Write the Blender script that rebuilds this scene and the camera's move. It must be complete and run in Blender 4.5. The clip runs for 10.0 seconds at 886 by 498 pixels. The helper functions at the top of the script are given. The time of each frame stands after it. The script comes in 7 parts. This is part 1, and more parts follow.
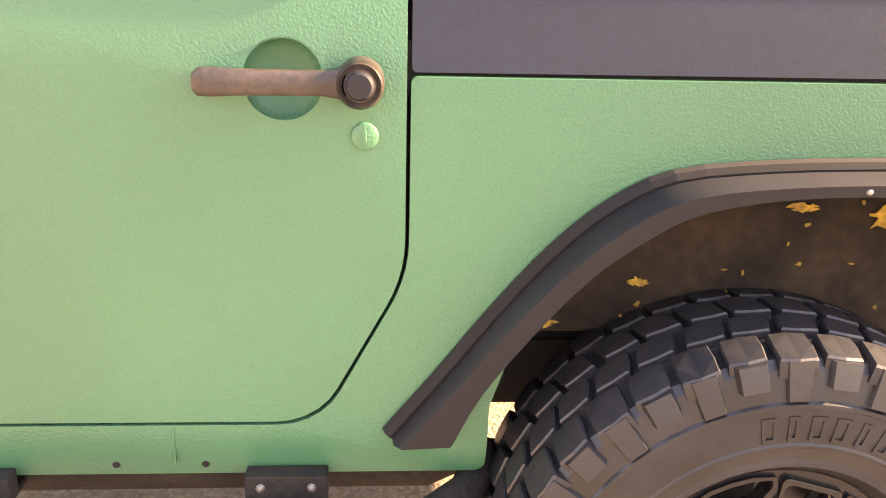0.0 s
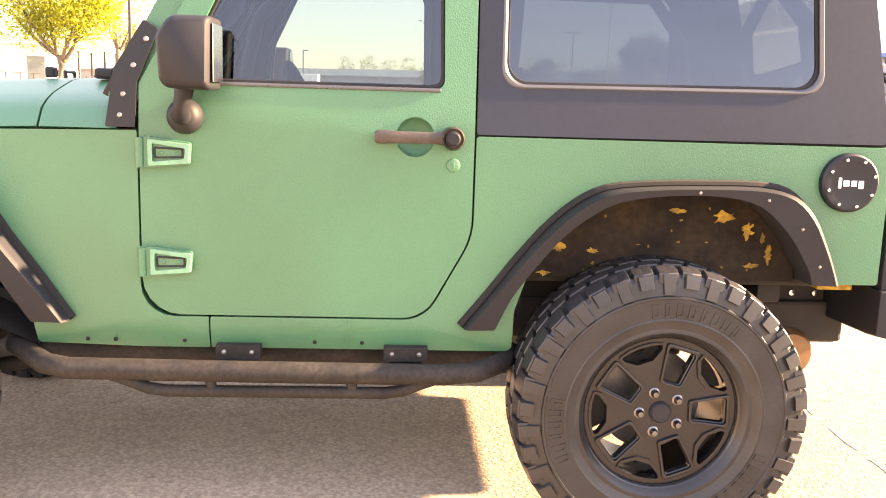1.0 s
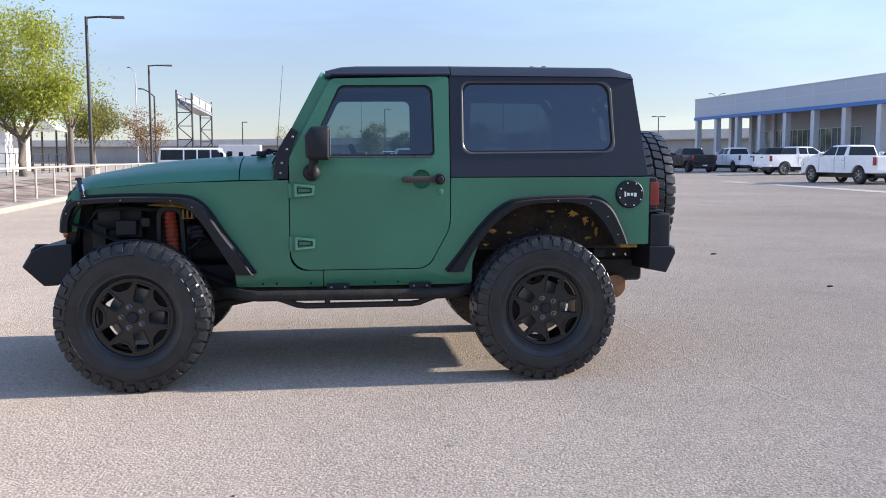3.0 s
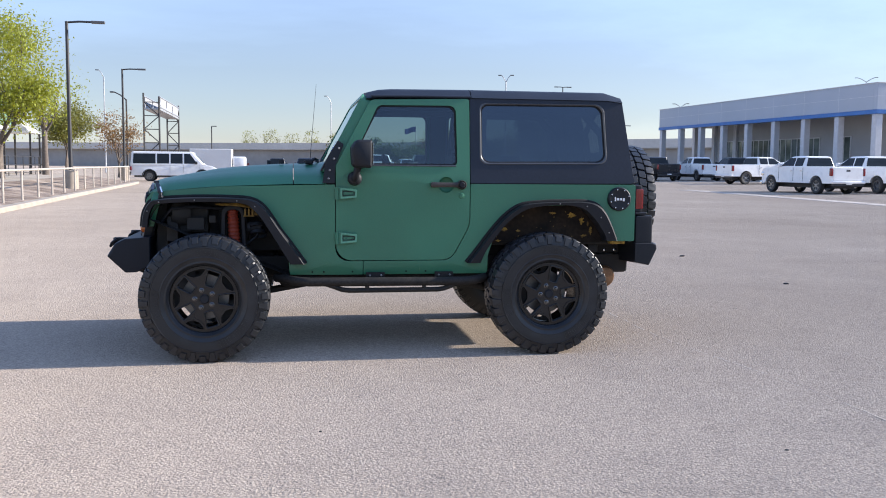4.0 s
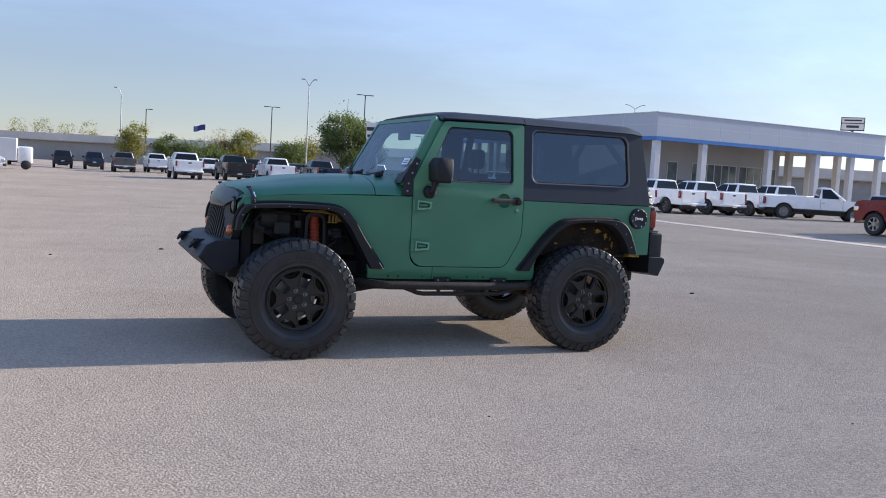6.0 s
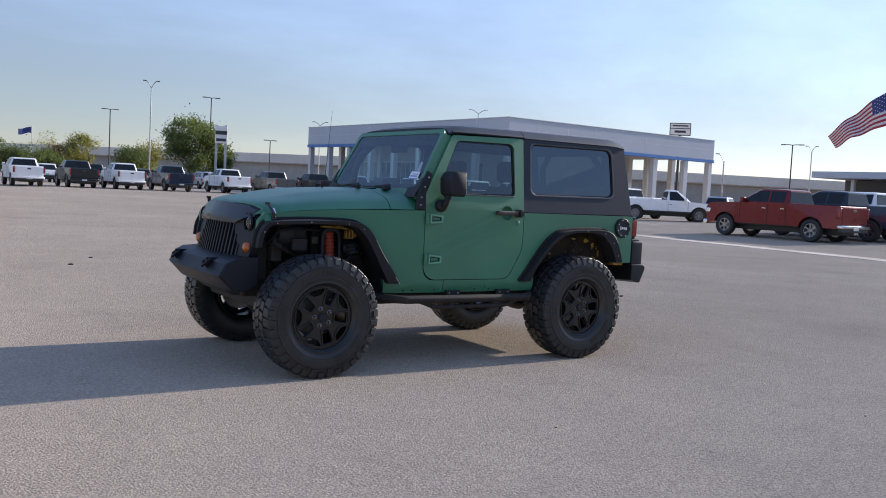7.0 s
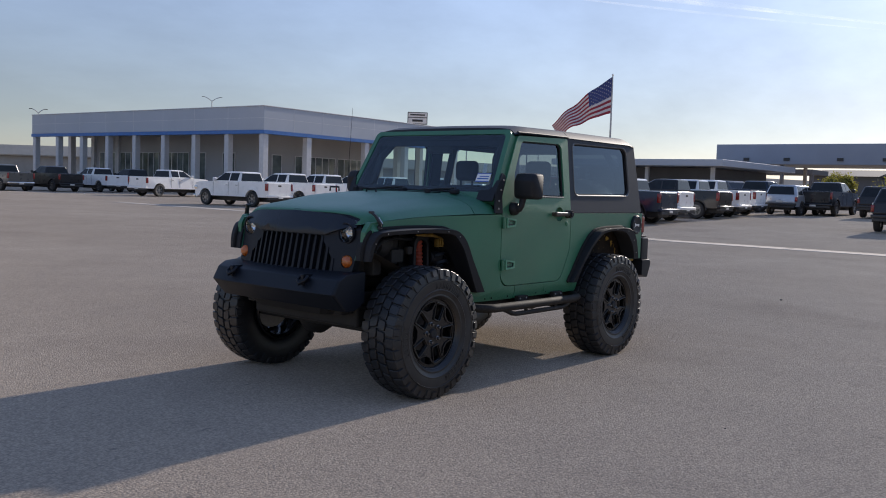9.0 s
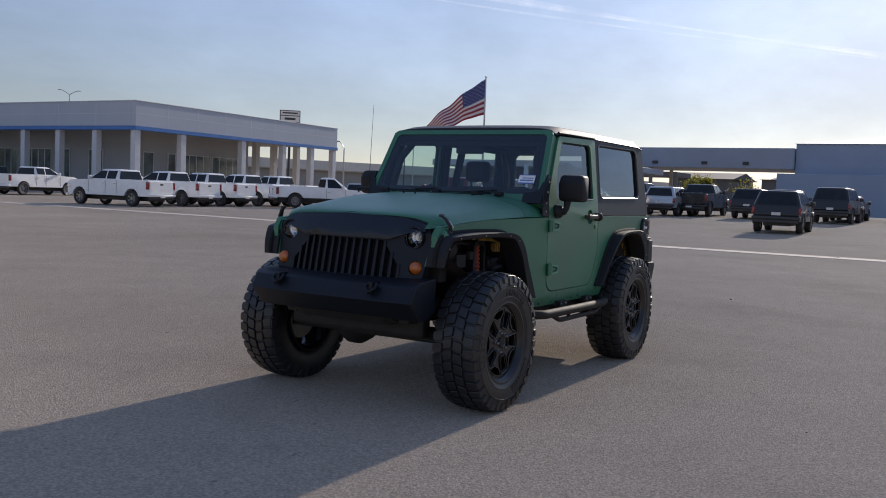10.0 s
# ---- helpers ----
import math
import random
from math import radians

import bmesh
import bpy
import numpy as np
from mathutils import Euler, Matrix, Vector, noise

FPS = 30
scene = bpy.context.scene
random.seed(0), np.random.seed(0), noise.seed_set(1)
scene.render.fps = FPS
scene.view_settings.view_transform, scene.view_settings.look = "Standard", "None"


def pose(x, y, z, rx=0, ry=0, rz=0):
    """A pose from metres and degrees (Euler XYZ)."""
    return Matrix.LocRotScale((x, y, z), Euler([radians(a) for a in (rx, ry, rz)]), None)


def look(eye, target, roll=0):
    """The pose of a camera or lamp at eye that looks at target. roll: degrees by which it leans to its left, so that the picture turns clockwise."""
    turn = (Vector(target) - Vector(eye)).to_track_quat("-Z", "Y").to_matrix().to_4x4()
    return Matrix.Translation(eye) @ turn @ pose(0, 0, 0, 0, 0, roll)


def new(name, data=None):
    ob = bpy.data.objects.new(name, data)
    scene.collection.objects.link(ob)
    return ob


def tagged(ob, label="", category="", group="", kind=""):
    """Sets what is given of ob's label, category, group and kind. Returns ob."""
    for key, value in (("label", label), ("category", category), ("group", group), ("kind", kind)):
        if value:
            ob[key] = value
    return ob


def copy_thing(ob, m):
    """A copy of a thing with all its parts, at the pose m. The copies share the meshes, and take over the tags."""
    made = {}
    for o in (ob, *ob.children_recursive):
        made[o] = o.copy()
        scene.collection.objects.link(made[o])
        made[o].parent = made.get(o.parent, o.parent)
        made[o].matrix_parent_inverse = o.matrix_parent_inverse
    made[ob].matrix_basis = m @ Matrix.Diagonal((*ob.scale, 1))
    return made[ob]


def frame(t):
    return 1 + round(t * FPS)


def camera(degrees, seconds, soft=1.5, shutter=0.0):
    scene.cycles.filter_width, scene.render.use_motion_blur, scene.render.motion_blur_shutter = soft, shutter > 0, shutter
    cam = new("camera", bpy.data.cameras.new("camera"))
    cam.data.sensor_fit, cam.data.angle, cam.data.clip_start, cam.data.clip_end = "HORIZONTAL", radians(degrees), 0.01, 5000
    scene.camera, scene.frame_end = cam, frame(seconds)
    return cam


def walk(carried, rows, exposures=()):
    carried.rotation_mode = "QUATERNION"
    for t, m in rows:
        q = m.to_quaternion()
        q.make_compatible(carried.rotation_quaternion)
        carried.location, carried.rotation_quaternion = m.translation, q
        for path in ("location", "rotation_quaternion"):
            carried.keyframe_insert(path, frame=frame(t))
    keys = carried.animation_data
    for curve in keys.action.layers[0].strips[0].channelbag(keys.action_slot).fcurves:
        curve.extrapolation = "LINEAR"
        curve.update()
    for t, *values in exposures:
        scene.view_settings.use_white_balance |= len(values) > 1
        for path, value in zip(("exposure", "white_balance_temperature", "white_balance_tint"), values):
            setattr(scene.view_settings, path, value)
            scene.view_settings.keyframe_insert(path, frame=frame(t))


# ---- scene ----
cam = camera(52.5, 10.0, soft=1.0)
PATH = [
    (0, (-0.613, -2.03, 1.394), (-0.488, -0.142, 0.744), 1.5),
    (0.3, (-0.670, -2.430, 1.358), (-0.548, -0.507, 0.823), 1.95),
    (0.5, (-0.712, -2.696, 1.343), (-0.609, -0.75, 0.894), 2.2),
    (1, (-0.824, -3.364, 1.336), (-0.705, -1.397, 0.993), 1.8),
    (1.5, (-0.905, -4.061, 1.331), (-0.78, -2.085, 1.048), 0.8),
    (2, (-1.04, -4.747, 1.327), (-0.867, -2.772, 1.059), 0.6),
    (2.5, (-1.159, -5.453, 1.324), (-0.943, -3.476, 1.105), 0.3),
    (4, (-1.828, -7.072, 1.35), (-1.5, -5.108, 1.163), 0.5),
    (4.5, (-2.244, -7.264, 1.332), (-1.865, -5.306, 1.173), 2.1),
    (4.7, (-2.455, -7.302, 1.332), (-2.044, -5.350, 1.185), 2.7),
    (5, (-2.805, -7.324, 1.335), (-2.297, -5.396, 1.178), 3.7),
    (6.5, (-4.619, -6.929, 1.376), (-3.682, -5.168, 1.233), 2.8),
    (7, (-5.184, -6.582, 1.376), (-4.087, -4.915, 1.243), 2.9),
    (7.5, (-5.719, -6.212, 1.389), (-4.524, -4.616, 1.233), 1.7),
    (8, (-6.154, -5.719, 1.388), (-4.847, -4.21, 1.265), 1.5),
    (8.2, (-6.321, -5.523, 1.386), (-4.972, -4.051, 1.265), 1.6),
    (8.5, (-6.558, -5.223, 1.382), (-5.113, -3.847, 1.252), 1.7),
    (9, (-6.895, -4.652, 1.381), (-5.357, -3.38, 1.247), 1.9),
    (9.5, (-7.207, -4.081, 1.38), (-5.575, -2.932, 1.255), 1.8),
    (10, (-7.394, -3.449, 1.35), (-5.686, -2.416, 1.226), 2.2),
]
EXPOSURES = [
    (0.0, 3.36, 11700, 29), (0.3, 3.25, 11700, 27), (0.5, 3.37, 11900, 27), (1.0, 3.34, 11500, 27), (1.5, 2.43, 9000, 21), (2.0, 1.80, 6950, 14), (2.5, 1.27, 6150, 11),
    (4.0, 1.08, 5900, 11), (5.0, 0.99, 5900, 11), (6.5, 0.76, 6000, 11), (7.5, 0.60, 6100, 11), (10.0, 0.09, 6350, 12),
]
walk(cam, [(t, look(eye, target, roll)) for t, eye, target, roll in PATH], EXPOSURES)

# ---- sky and sun ----
SUN_ELEV, SUN_SIDE = radians(22.5), radians(-0.15)
world = bpy.data.worlds.new("world")
scene.world = world
world.use_nodes = True
wt = world.node_tree
sky = wt.nodes.new("ShaderNodeTexSky")
sky.sky_type = "NISHITA"
sky.sun_disc = False
sky.sun_elevation = SUN_ELEV
sky.sun_rotation = radians(90) + SUN_SIDE
sky.air_density, sky.dust_density, sky.ozone_density = 1.0, 0.22, 2.0
haze = wt.nodes.new("ShaderNodeHueSaturation")
haze.inputs["Saturation"].default_value = 0.74
tone = wt.nodes.new("ShaderNodeMix")
tone.data_type, tone.blend_type = "RGBA", "MULTIPLY"
tone.inputs[0].default_value = 1.0
tone.inputs[7].default_value = (1.0, 0.975, 1.09, 1)
wt.links.new(sky.outputs[0], tone.inputs[6])
wt.links.new(tone.outputs[2], haze.inputs["Color"])
# thin cirrus streaks over the whole sky
tc = wt.nodes.new("ShaderNodeTexCoord")
mp = wt.nodes.new("ShaderNodeMapping")
mp.inputs["Rotation"].default_value = (0.25, 0.1, 0.6)
mp.inputs["Scale"].default_value = (1.2, 4.5, 9.0)
cn = wt.nodes.new("ShaderNodeTexNoise")
cn.inputs["Scale"].default_value, cn.inputs["Detail"].default_value, cn.inputs["Roughness"].default_value = 0.9, 7.0, 0.6
cr = wt.nodes.new("ShaderNodeMapRange")
for key, v in (("From Min", 0.42), ("From Max", 0.80), ("To Min", 1.0), ("To Max", 1.3)):
    cr.inputs[key].default_value = v
cm = wt.nodes.new("ShaderNodeMix")
cm.data_type, cm.blend_type = "RGBA", "MULTIPLY"
cm.inputs[0].default_value = 1.0
wt.links.new(tc.outputs["Generated"], mp.inputs[0])
wt.links.new(mp.outputs[0], cn.inputs["Vector"])
wt.links.new(cn.outputs[0], cr.inputs["Value"])
wt.links.new(haze.outputs[0], cm.inputs[6])
wt.links.new(cr.outputs[0], cm.inputs[7])
# fill light added: the sky colour is multiplied up towards the zenith
up = wt.nodes.new("ShaderNodeSeparateXYZ")
zenith_ramp = wt.nodes.new("ShaderNodeMapRange")
for key, v in (("From Min", 0.10), ("From Max", 0.95), ("To Min", 0.0), ("To Max", 1.0)):
    zenith_ramp.inputs[key].default_value = v
thick = wt.nodes.new("ShaderNodeMix")
thick.data_type, thick.blend_type = "RGBA", "MULTIPLY"
thick.inputs[0].default_value = 1.0
wt.links.new(tc.outputs["Generated"], up.inputs[0])
wt.links.new(up.outputs["Z"], zenith_ramp.inputs["Value"])
wt.links.new(cm.outputs[2], thick.inputs[6])
high = wt.nodes.new("ShaderNodeMix")
high.data_type = "RGBA"
high.inputs[6].default_value, high.inputs[7].default_value = (0.92, 0.92, 0.92, 1), (2.40, 2.70, 3.04, 1)
wt.links.new(zenith_ramp.outputs[0], high.inputs[0])
wt.links.new(high.outputs[2], thick.inputs[7])
wt.links.new(thick.outputs[2], wt.nodes["Background"].inputs[0])
wt.nodes["Background"].inputs[1].default_value = 0.070
to_sun = Vector((math.cos(SUN_ELEV) * math.cos(SUN_SIDE), -math.cos(SUN_ELEV) * math.sin(SUN_SIDE), math.sin(SUN_ELEV)))
sun = new("sun", bpy.data.lights.new("sun", "SUN"))
sun.data.energy, sun.data.angle, sun.data.color = 4.8, radians(1.1), (1.0, 0.885, 0.745)
sun.matrix_world = to_sun.to_track_quat("Z", "Y").to_matrix().to_4x4()


# ---- materials ----
def mat(name, color, rough=0.5, metal=0.0, vary=0.15, scale=3.0, fine=60.0, fine_vary=0.08, bump=0.0, bump_scale=120.0, rough_vary=0.1,
        tint=None, coat=0.0, bump_dist=0.002, island=0.0, coat_rough=0.06, spec=0.5):
    """A surface with large stains, fine grain, uneven gloss and fine relief."""
    m = bpy.data.materials.new(name)
    m.use_nodes = True
    n, l = m.node_tree.nodes, m.node_tree.links
    b = n["Principled BSDF"]
    tc = n.new("ShaderNodeTexCoord")
    big = n.new("ShaderNodeTexNoise")
    big.inputs["Scale"].default_value, big.inputs["Detail"].default_value = scale, 5.0
    small = n.new("ShaderNodeTexNoise")
    small.inputs["Scale"].default_value, small.inputs["Detail"].default_value = fine, 3.0
    l.new(tc.outputs["Object"], big.inputs["Vector"])
    l.new(tc.outputs["Object"], small.inputs["Vector"])
    dark = [c * (1 - vary) for c in color]
    light = [min(1.0, c * (1 + vary)) for c in (tint or color)]
    ramp = n.new("ShaderNodeMix")
    ramp.data_type = "RGBA"
    ramp.inputs[6].default_value, ramp.inputs[7].default_value = (*dark, 1), (*light, 1)
    spread = n.new("ShaderNodeMapRange")
    spread.inputs["From Min"].default_value, spread.inputs["From Max"].default_value = 0.3, 0.7
    l.new(big.outputs[0], spread.inputs["Value"])
    l.new(spread.outputs[0], ramp.inputs[0])
    grain = n.new("ShaderNodeMix")
    grain.data_type, grain.blend_type = "RGBA", "MULTIPLY"
    grain.inputs[0].default_value = 1.0
    gr = n.new("ShaderNodeMapRange")
    gr.inputs["From Min"].default_value, gr.inputs["From Max"].default_value = 0.3, 0.7
    gr.inputs["To Min"].default_value, gr.inputs["To Max"].default_value = 1 - fine_vary, 1 + fine_vary
    l.new(small.outputs[0], gr.inputs["Value"])
    l.new(ramp.outputs[2], grain.inputs[6])
    l.new(gr.outputs[0], grain.inputs[7])
    last = grain.outputs[2]
    if island:
        geo = n.new("ShaderNodeNewGeometry")
        hsv = n.new("ShaderNodeHueSaturation")
        ir = n.new("ShaderNodeMapRange")
        ir.inputs["To Min"].default_value, ir.inputs["To Max"].default_value = 1 - island, 1 + island
        l.new(geo.outputs["Random Per Island"], ir.inputs["Value"])
        l.new(ir.outputs[0], hsv.inputs["Value"])
        l.new(last, hsv.inputs["Color"])
        last = hsv.outputs[0]
    l.new(last, b.inputs["Base Color"])
    rr = n.new("ShaderNodeMapRange")
    rr.inputs["To Min"].default_value, rr.inputs["To Max"].default_value = max(0.02, rough - rough_vary), min(1.0, rough + rough_vary)
    l.new(big.outputs[0], rr.inputs["Value"])
    l.new(rr.outputs[0], b.inputs["Roughness"])
    b.inputs["Metallic"].default_value = metal
    b.inputs["Coat Weight"].default_value = coat
    b.inputs["Coat Roughness"].default_value = coat_rough
    if bump:
        bn = n.new("ShaderNodeTexNoise")
        bn.inputs["Scale"].default_value, bn.inputs["Detail"].default_value = bump_scale, 2.0
        l.new(tc.outputs["Object"], bn.inputs["Vector"])
        bp = n.new("ShaderNodeBump")
        bp.inputs["Strength"].default_value, bp.inputs["Distance"].default_value = bump, bump_dist
        l.new(bn.outputs[0], bp.inputs["Height"])
        l.new(bp.outputs[0], b.inputs["Normal"])
        l.new(bp.outputs[0], b.inputs["Coat Normal"])
    b.inputs["Specular IOR Level"].default_value = spec
    return m


def glass(name, tint, ior=1.5, rough=0.0, sheen=(1.0, 1.0, 1.0)):
    """Thin tinted pane: see-through colour, with gloss by Fresnel."""
    m = bpy.data.materials.new(name)
    m.use_nodes = True
    n, l = m.node_tree.nodes, m.node_tree.links
    n.remove(n["Principled BSDF"])
    fr = n.new("ShaderNodeFresnel")
    fr.inputs["IOR"].default_value = ior
    tr = n.new("ShaderNodeBsdfTransparent")
    tr.inputs[0].default_value = (*tint, 1)
    gl = n.new("ShaderNodeBsdfGlossy")
    gl.inputs["Roughness"].default_value = rough
    gl.inputs["Color"].default_value = (*sheen, 1)
    mix = n.new("ShaderNodeMixShader")
    l.new(fr.outputs[0], mix.inputs[0])
    l.new(tr.outputs[0], mix.inputs[1])
    l.new(gl.outputs[0], mix.inputs[2])
    l.new(mix.outputs[0], n["Material Output"].inputs[0])
    return m


def asphalt():
    """Worn, sun-bleached asphalt with pale stone chips, stains and hairline cracks."""
    m = bpy.data.materials.new("worn_asphalt")
    m.use_nodes = True
    n, l = m.node_tree.nodes, m.node_tree.links
    b = n["Principled BSDF"]
    tc = n.new("ShaderNodeTexCoord")

    def noise_tex(scale, detail, rough=0.55):
        t = n.new("ShaderNodeTexNoise")
        t.inputs["Scale"].default_value, t.inputs["Detail"].default_value, t.inputs["Roughness"].default_value = scale, detail, rough
        l.new(tc.outputs["Object"], t.inputs["Vector"])
        return t.outputs[0]

    def rng(src, a, c, lo, hi):
        r = n.new("ShaderNodeMapRange")
        for key, v in (("From Min", a), ("From Max", c), ("To Min", lo), ("To Max", hi)):
            r.inputs[key].default_value = v
        l.new(src, r.inputs["Value"])
        return r.outputs[0]

    def mixc(fac, a, c, kind="MIX"):
        x = n.new("ShaderNodeMix")
        x.data_type, x.blend_type = "RGBA", kind
        for s, v in ((0, fac), (6, a), (7, c)):
            if isinstance(v, (tuple, float)):
                x.inputs[s].default_value = v
            else:
                l.new(v, x.inputs[s])
        return x.outputs[2]

    base = mixc(rng(noise_tex(0.12, 6), 0.35, 0.65, 0, 1), (0.414, 0.338, 0.258, 1), (0.508, 0.420, 0.326, 1))
    patch = mixc(rng(noise_tex(0.9, 6, 0.65), 0.3, 0.72, 0, 0.6), base, (0.350, 0.291, 0.232, 1))
    vor = n.new("ShaderNodeTexVoronoi")
    vor.inputs["Scale"].default_value = 72.0
    l.new(tc.outputs["Object"], vor.inputs["Vector"])
    sep = n.new("ShaderNodeSeparateColor")
    l.new(vor.outputs["Color"], sep.inputs[0])
    chips = mixc(rng(sep.outputs[0], 0.0, 1.0, 0, 1), (0.84, 0.84, 0.85, 1), (1.17, 1.15, 1.13, 1))
    stones = mixc(1.0, patch, chips, "MULTIPLY")
    gaps = rng(vor.outputs["Distance"], 0.38, 0.78, 0, 0.36)
    pitted = mixc(gaps, stones, (0.14, 0.12, 0.105, 1))
    coarse = mixc(rng(noise_tex(46.0, 4, 0.7), 0.56, 0.66, 0, 0.36), pitted, (0.13, 0.112, 0.098, 1))
    pale = mixc(rng(noise_tex(38.0, 4, 0.7), 0.60, 0.70, 0, 0.22), coarse, (0.52, 0.46, 0.41, 1))
    oil = mixc(rng(noise_tex(0.33, 4, 0.6), 0.55, 0.72, 0, 0.30), pale, (0.19, 0.155, 0.130, 1))
    spots = mixc(rng(noise_tex(7.0, 3), 0.69, 0.74, 0, 0.5), oil, (0.10, 0.095, 0.09, 1))
    l.new(spots, b.inputs["Base Color"])
    b.inputs["Roughness"].default_value = 0.92
    b.inputs["Diffuse Roughness"].default_value = 0.7
    b.inputs["Specular IOR Level"].default_value = 0.03
    bp = n.new("ShaderNodeBump")
    bp.inputs["Strength"].default_value, bp.inputs["Distance"].default_value = 0.95, 0.0078
    rough_h = n.new("ShaderNodeMath")
    rough_h.operation = "SUBTRACT"
    l.new(noise_tex(70.0, 4, 0.65), rough_h.inputs[0])
    l.new(rng(vor.outputs["Distance"], 0, 1, 0, 0.5), rough_h.inputs[1])
    l.new(rough_h.outputs[0], bp.inputs["Height"])
    l.new(bp.outputs[0], b.inputs["Normal"])
    return m


M_ASPHALT = asphalt()
M_GREEN = mat("green_textured_paint", (0.032, 0.152, 0.080), 0.46, vary=0.10, scale=2.2, fine=420, fine_vary=0.10, bump=0.75, bump_scale=230, bump_dist=0.0016, coat=0.36, coat_rough=0.34, spec=0.45)
M_PLASTIC = mat("black_textured_plastic", (0.0125, 0.0135, 0.0168), 0.62, spec=0.32, vary=0.25, bump=0.25, bump_scale=500, bump_dist=0.0006)
M_HARDTOP = mat("dark_grey_hard_top", (0.0145, 0.0205, 0.0335), 0.55, spec=0.34, vary=0.15, bump=0.2, bump_scale=420, bump_dist=0.0006)
M_STEEL = mat("black_powder_coated_steel", (0.0075, 0.0095, 0.0135), 0.50, spec=0.36, vary=0.25, bump=0.3, bump_scale=380, bump_dist=0.0008)
M_RUBBER = mat("tyre_rubber", (0.0105, 0.0118, 0.0145), 0.40, tint=(0.0155, 0.0168, 0.0190), spec=0.48, vary=0.3, scale=8, fine=90, fine_vary=0.15, bump=0.2, bump_scale=200, bump_dist=0.001)
M_RIM = mat("satin_black_rim", (0.008, 0.0085, 0.010), 0.24, spec=0.5, vary=0.2)
M_DARK = mat("dark_underbody", (0.019, 0.018, 0.017), 0.75, vary=0.4, scale=9)
M_LINER = mat("dusty_wheel_well", (0.015, 0.0115, 0.009), 0.85, spec=0.25, tint=(0.028, 0.019, 0.012), vary=0.35, scale=7, fine=40, fine_vary=0.3)
M_YELLOW_OLD = mat("faded_yellow_fitting", (0.18, 0.110, 0.017), 0.6, vary=0.4, scale=20)
M_BRAKE = mat("brake_metal", (0.24, 0.235, 0.23), 0.42, metal=0.8, vary=0.3)
M_REFLECTOR = mat("lamp_reflector", (0.74, 0.75, 0.76), 0.16, metal=1.0, vary=0.2, scale=30)
M_HANDLE = mat("worn_black_handle", (0.024, 0.019, 0.017), 0.42, tint=(0.055, 0.042, 0.034), vary=0.25, scale=14, fine=90, fine_vary=0.3, bump=0.2, bump_scale=300, bump_dist=0.0006)
M_YELLOW = mat("old_yellow_paint", (0.20, 0.115, 0.018), 0.7, tint=(0.36, 0.22, 0.03), vary=0.3, scale=30, fine=90, fine_vary=0.4)
M_CHROME = mat("bright_metal", (0.62, 0.62, 0.62), 0.22, metal=1.0, vary=0.1)
M_GREYMETAL = mat("dull_metal", (0.28, 0.27, 0.26), 0.45, metal=0.8, vary=0.25)
M_STEP = mat("scuffed_black_step", (0.015, 0.014, 0.0135), 0.72, spec=0.3, tint=(0.022, 0.019, 0.016), vary=0.3, scale=9, fine=70, fine_vary=0.35, bump=0.3, bump_scale=260, bump_dist=0.0008)
M_NUT = mat("dark_chrome_nut", (0.16, 0.16, 0.165), 0.25, metal=1.0, vary=0.1)
M_COIL = mat("orange_red_rubber_boot", (0.27, 0.038, 0.014), 0.6, vary=0.3)
# paler green paints in the sunlit outline of the hinge plates
M_GREEN_LIT = mat("sunlit_green_edge", (0.115, 0.30, 0.19), 0.5, vary=0.15, scale=20, bump=0.3, bump_scale=300, bump_dist=0.0008)
M_LATCH = mat("black_rubber_latch", (0.018, 0.019, 0.021), 0.45, vary=0.3, scale=20)
# lighter, glossy grey paints in the sun caught on window edges
M_LEDGE_LIT = mat("sunlit_window_edge", (0.050, 0.052, 0.058), 0.30, vary=0.1, spec=0.7)
M_RED_LENS = mat("red_lens", (0.17, 0.008, 0.008), 0.15, vary=0.1, coat=0.5)
M_AMBER = mat("amber_lens", (0.42, 0.105, 0.015), 0.2, vary=0.1, coat=0.5)
M_WHITE_MARK = mat("white_marking", (0.75, 0.75, 0.73), 0.5, vary=0.05)
M_BLACK_GAP = mat("black_seam", (0.006, 0.006, 0.006), 0.9, vary=0.1)
M_INTERIOR = mat("dark_interior", (0.016, 0.017, 0.019), 0.7, vary=0.2)
M_SEAT = mat("dark_seat_cloth", (0.020, 0.021, 0.024), 0.9, vary=0.2, bump=0.3, bump_scale=300)
M_GRILLE = mat("matt_black_grille", (0.0050, 0.0072, 0.0125), 0.5, spec=0.3, vary=0.2)
M_GLOSSBLACK = mat("glossy_black_plastic", (0.0040, 0.0066, 0.0135), 0.28, spec=0.45, vary=0.2)
M_GLASS_CLEAR = glass("windscreen_glass", (0.78, 0.87, 0.87), 1.68, sheen=(0.80, 0.92, 1.0))
M_GLASS_DOOR = glass("door_glass", (0.29, 0.36, 0.39), 1.80, sheen=(0.70, 0.83, 1.0))
M_GLASS_TINT = glass("tinted_quarter_glass", (0.034, 0.048, 0.058), 1.95, sheen=(0.66, 0.80, 1.0))
M_GLASS_REAR = glass("rear_window_glass", (0.66, 0.70, 0.70))
M_GLASS_FAR = glass("passenger_side_glass", (0.66, 0.80, 0.77))
M_GLASS_LAMP = glass("lamp_glass", (0.85, 0.87, 0.88))


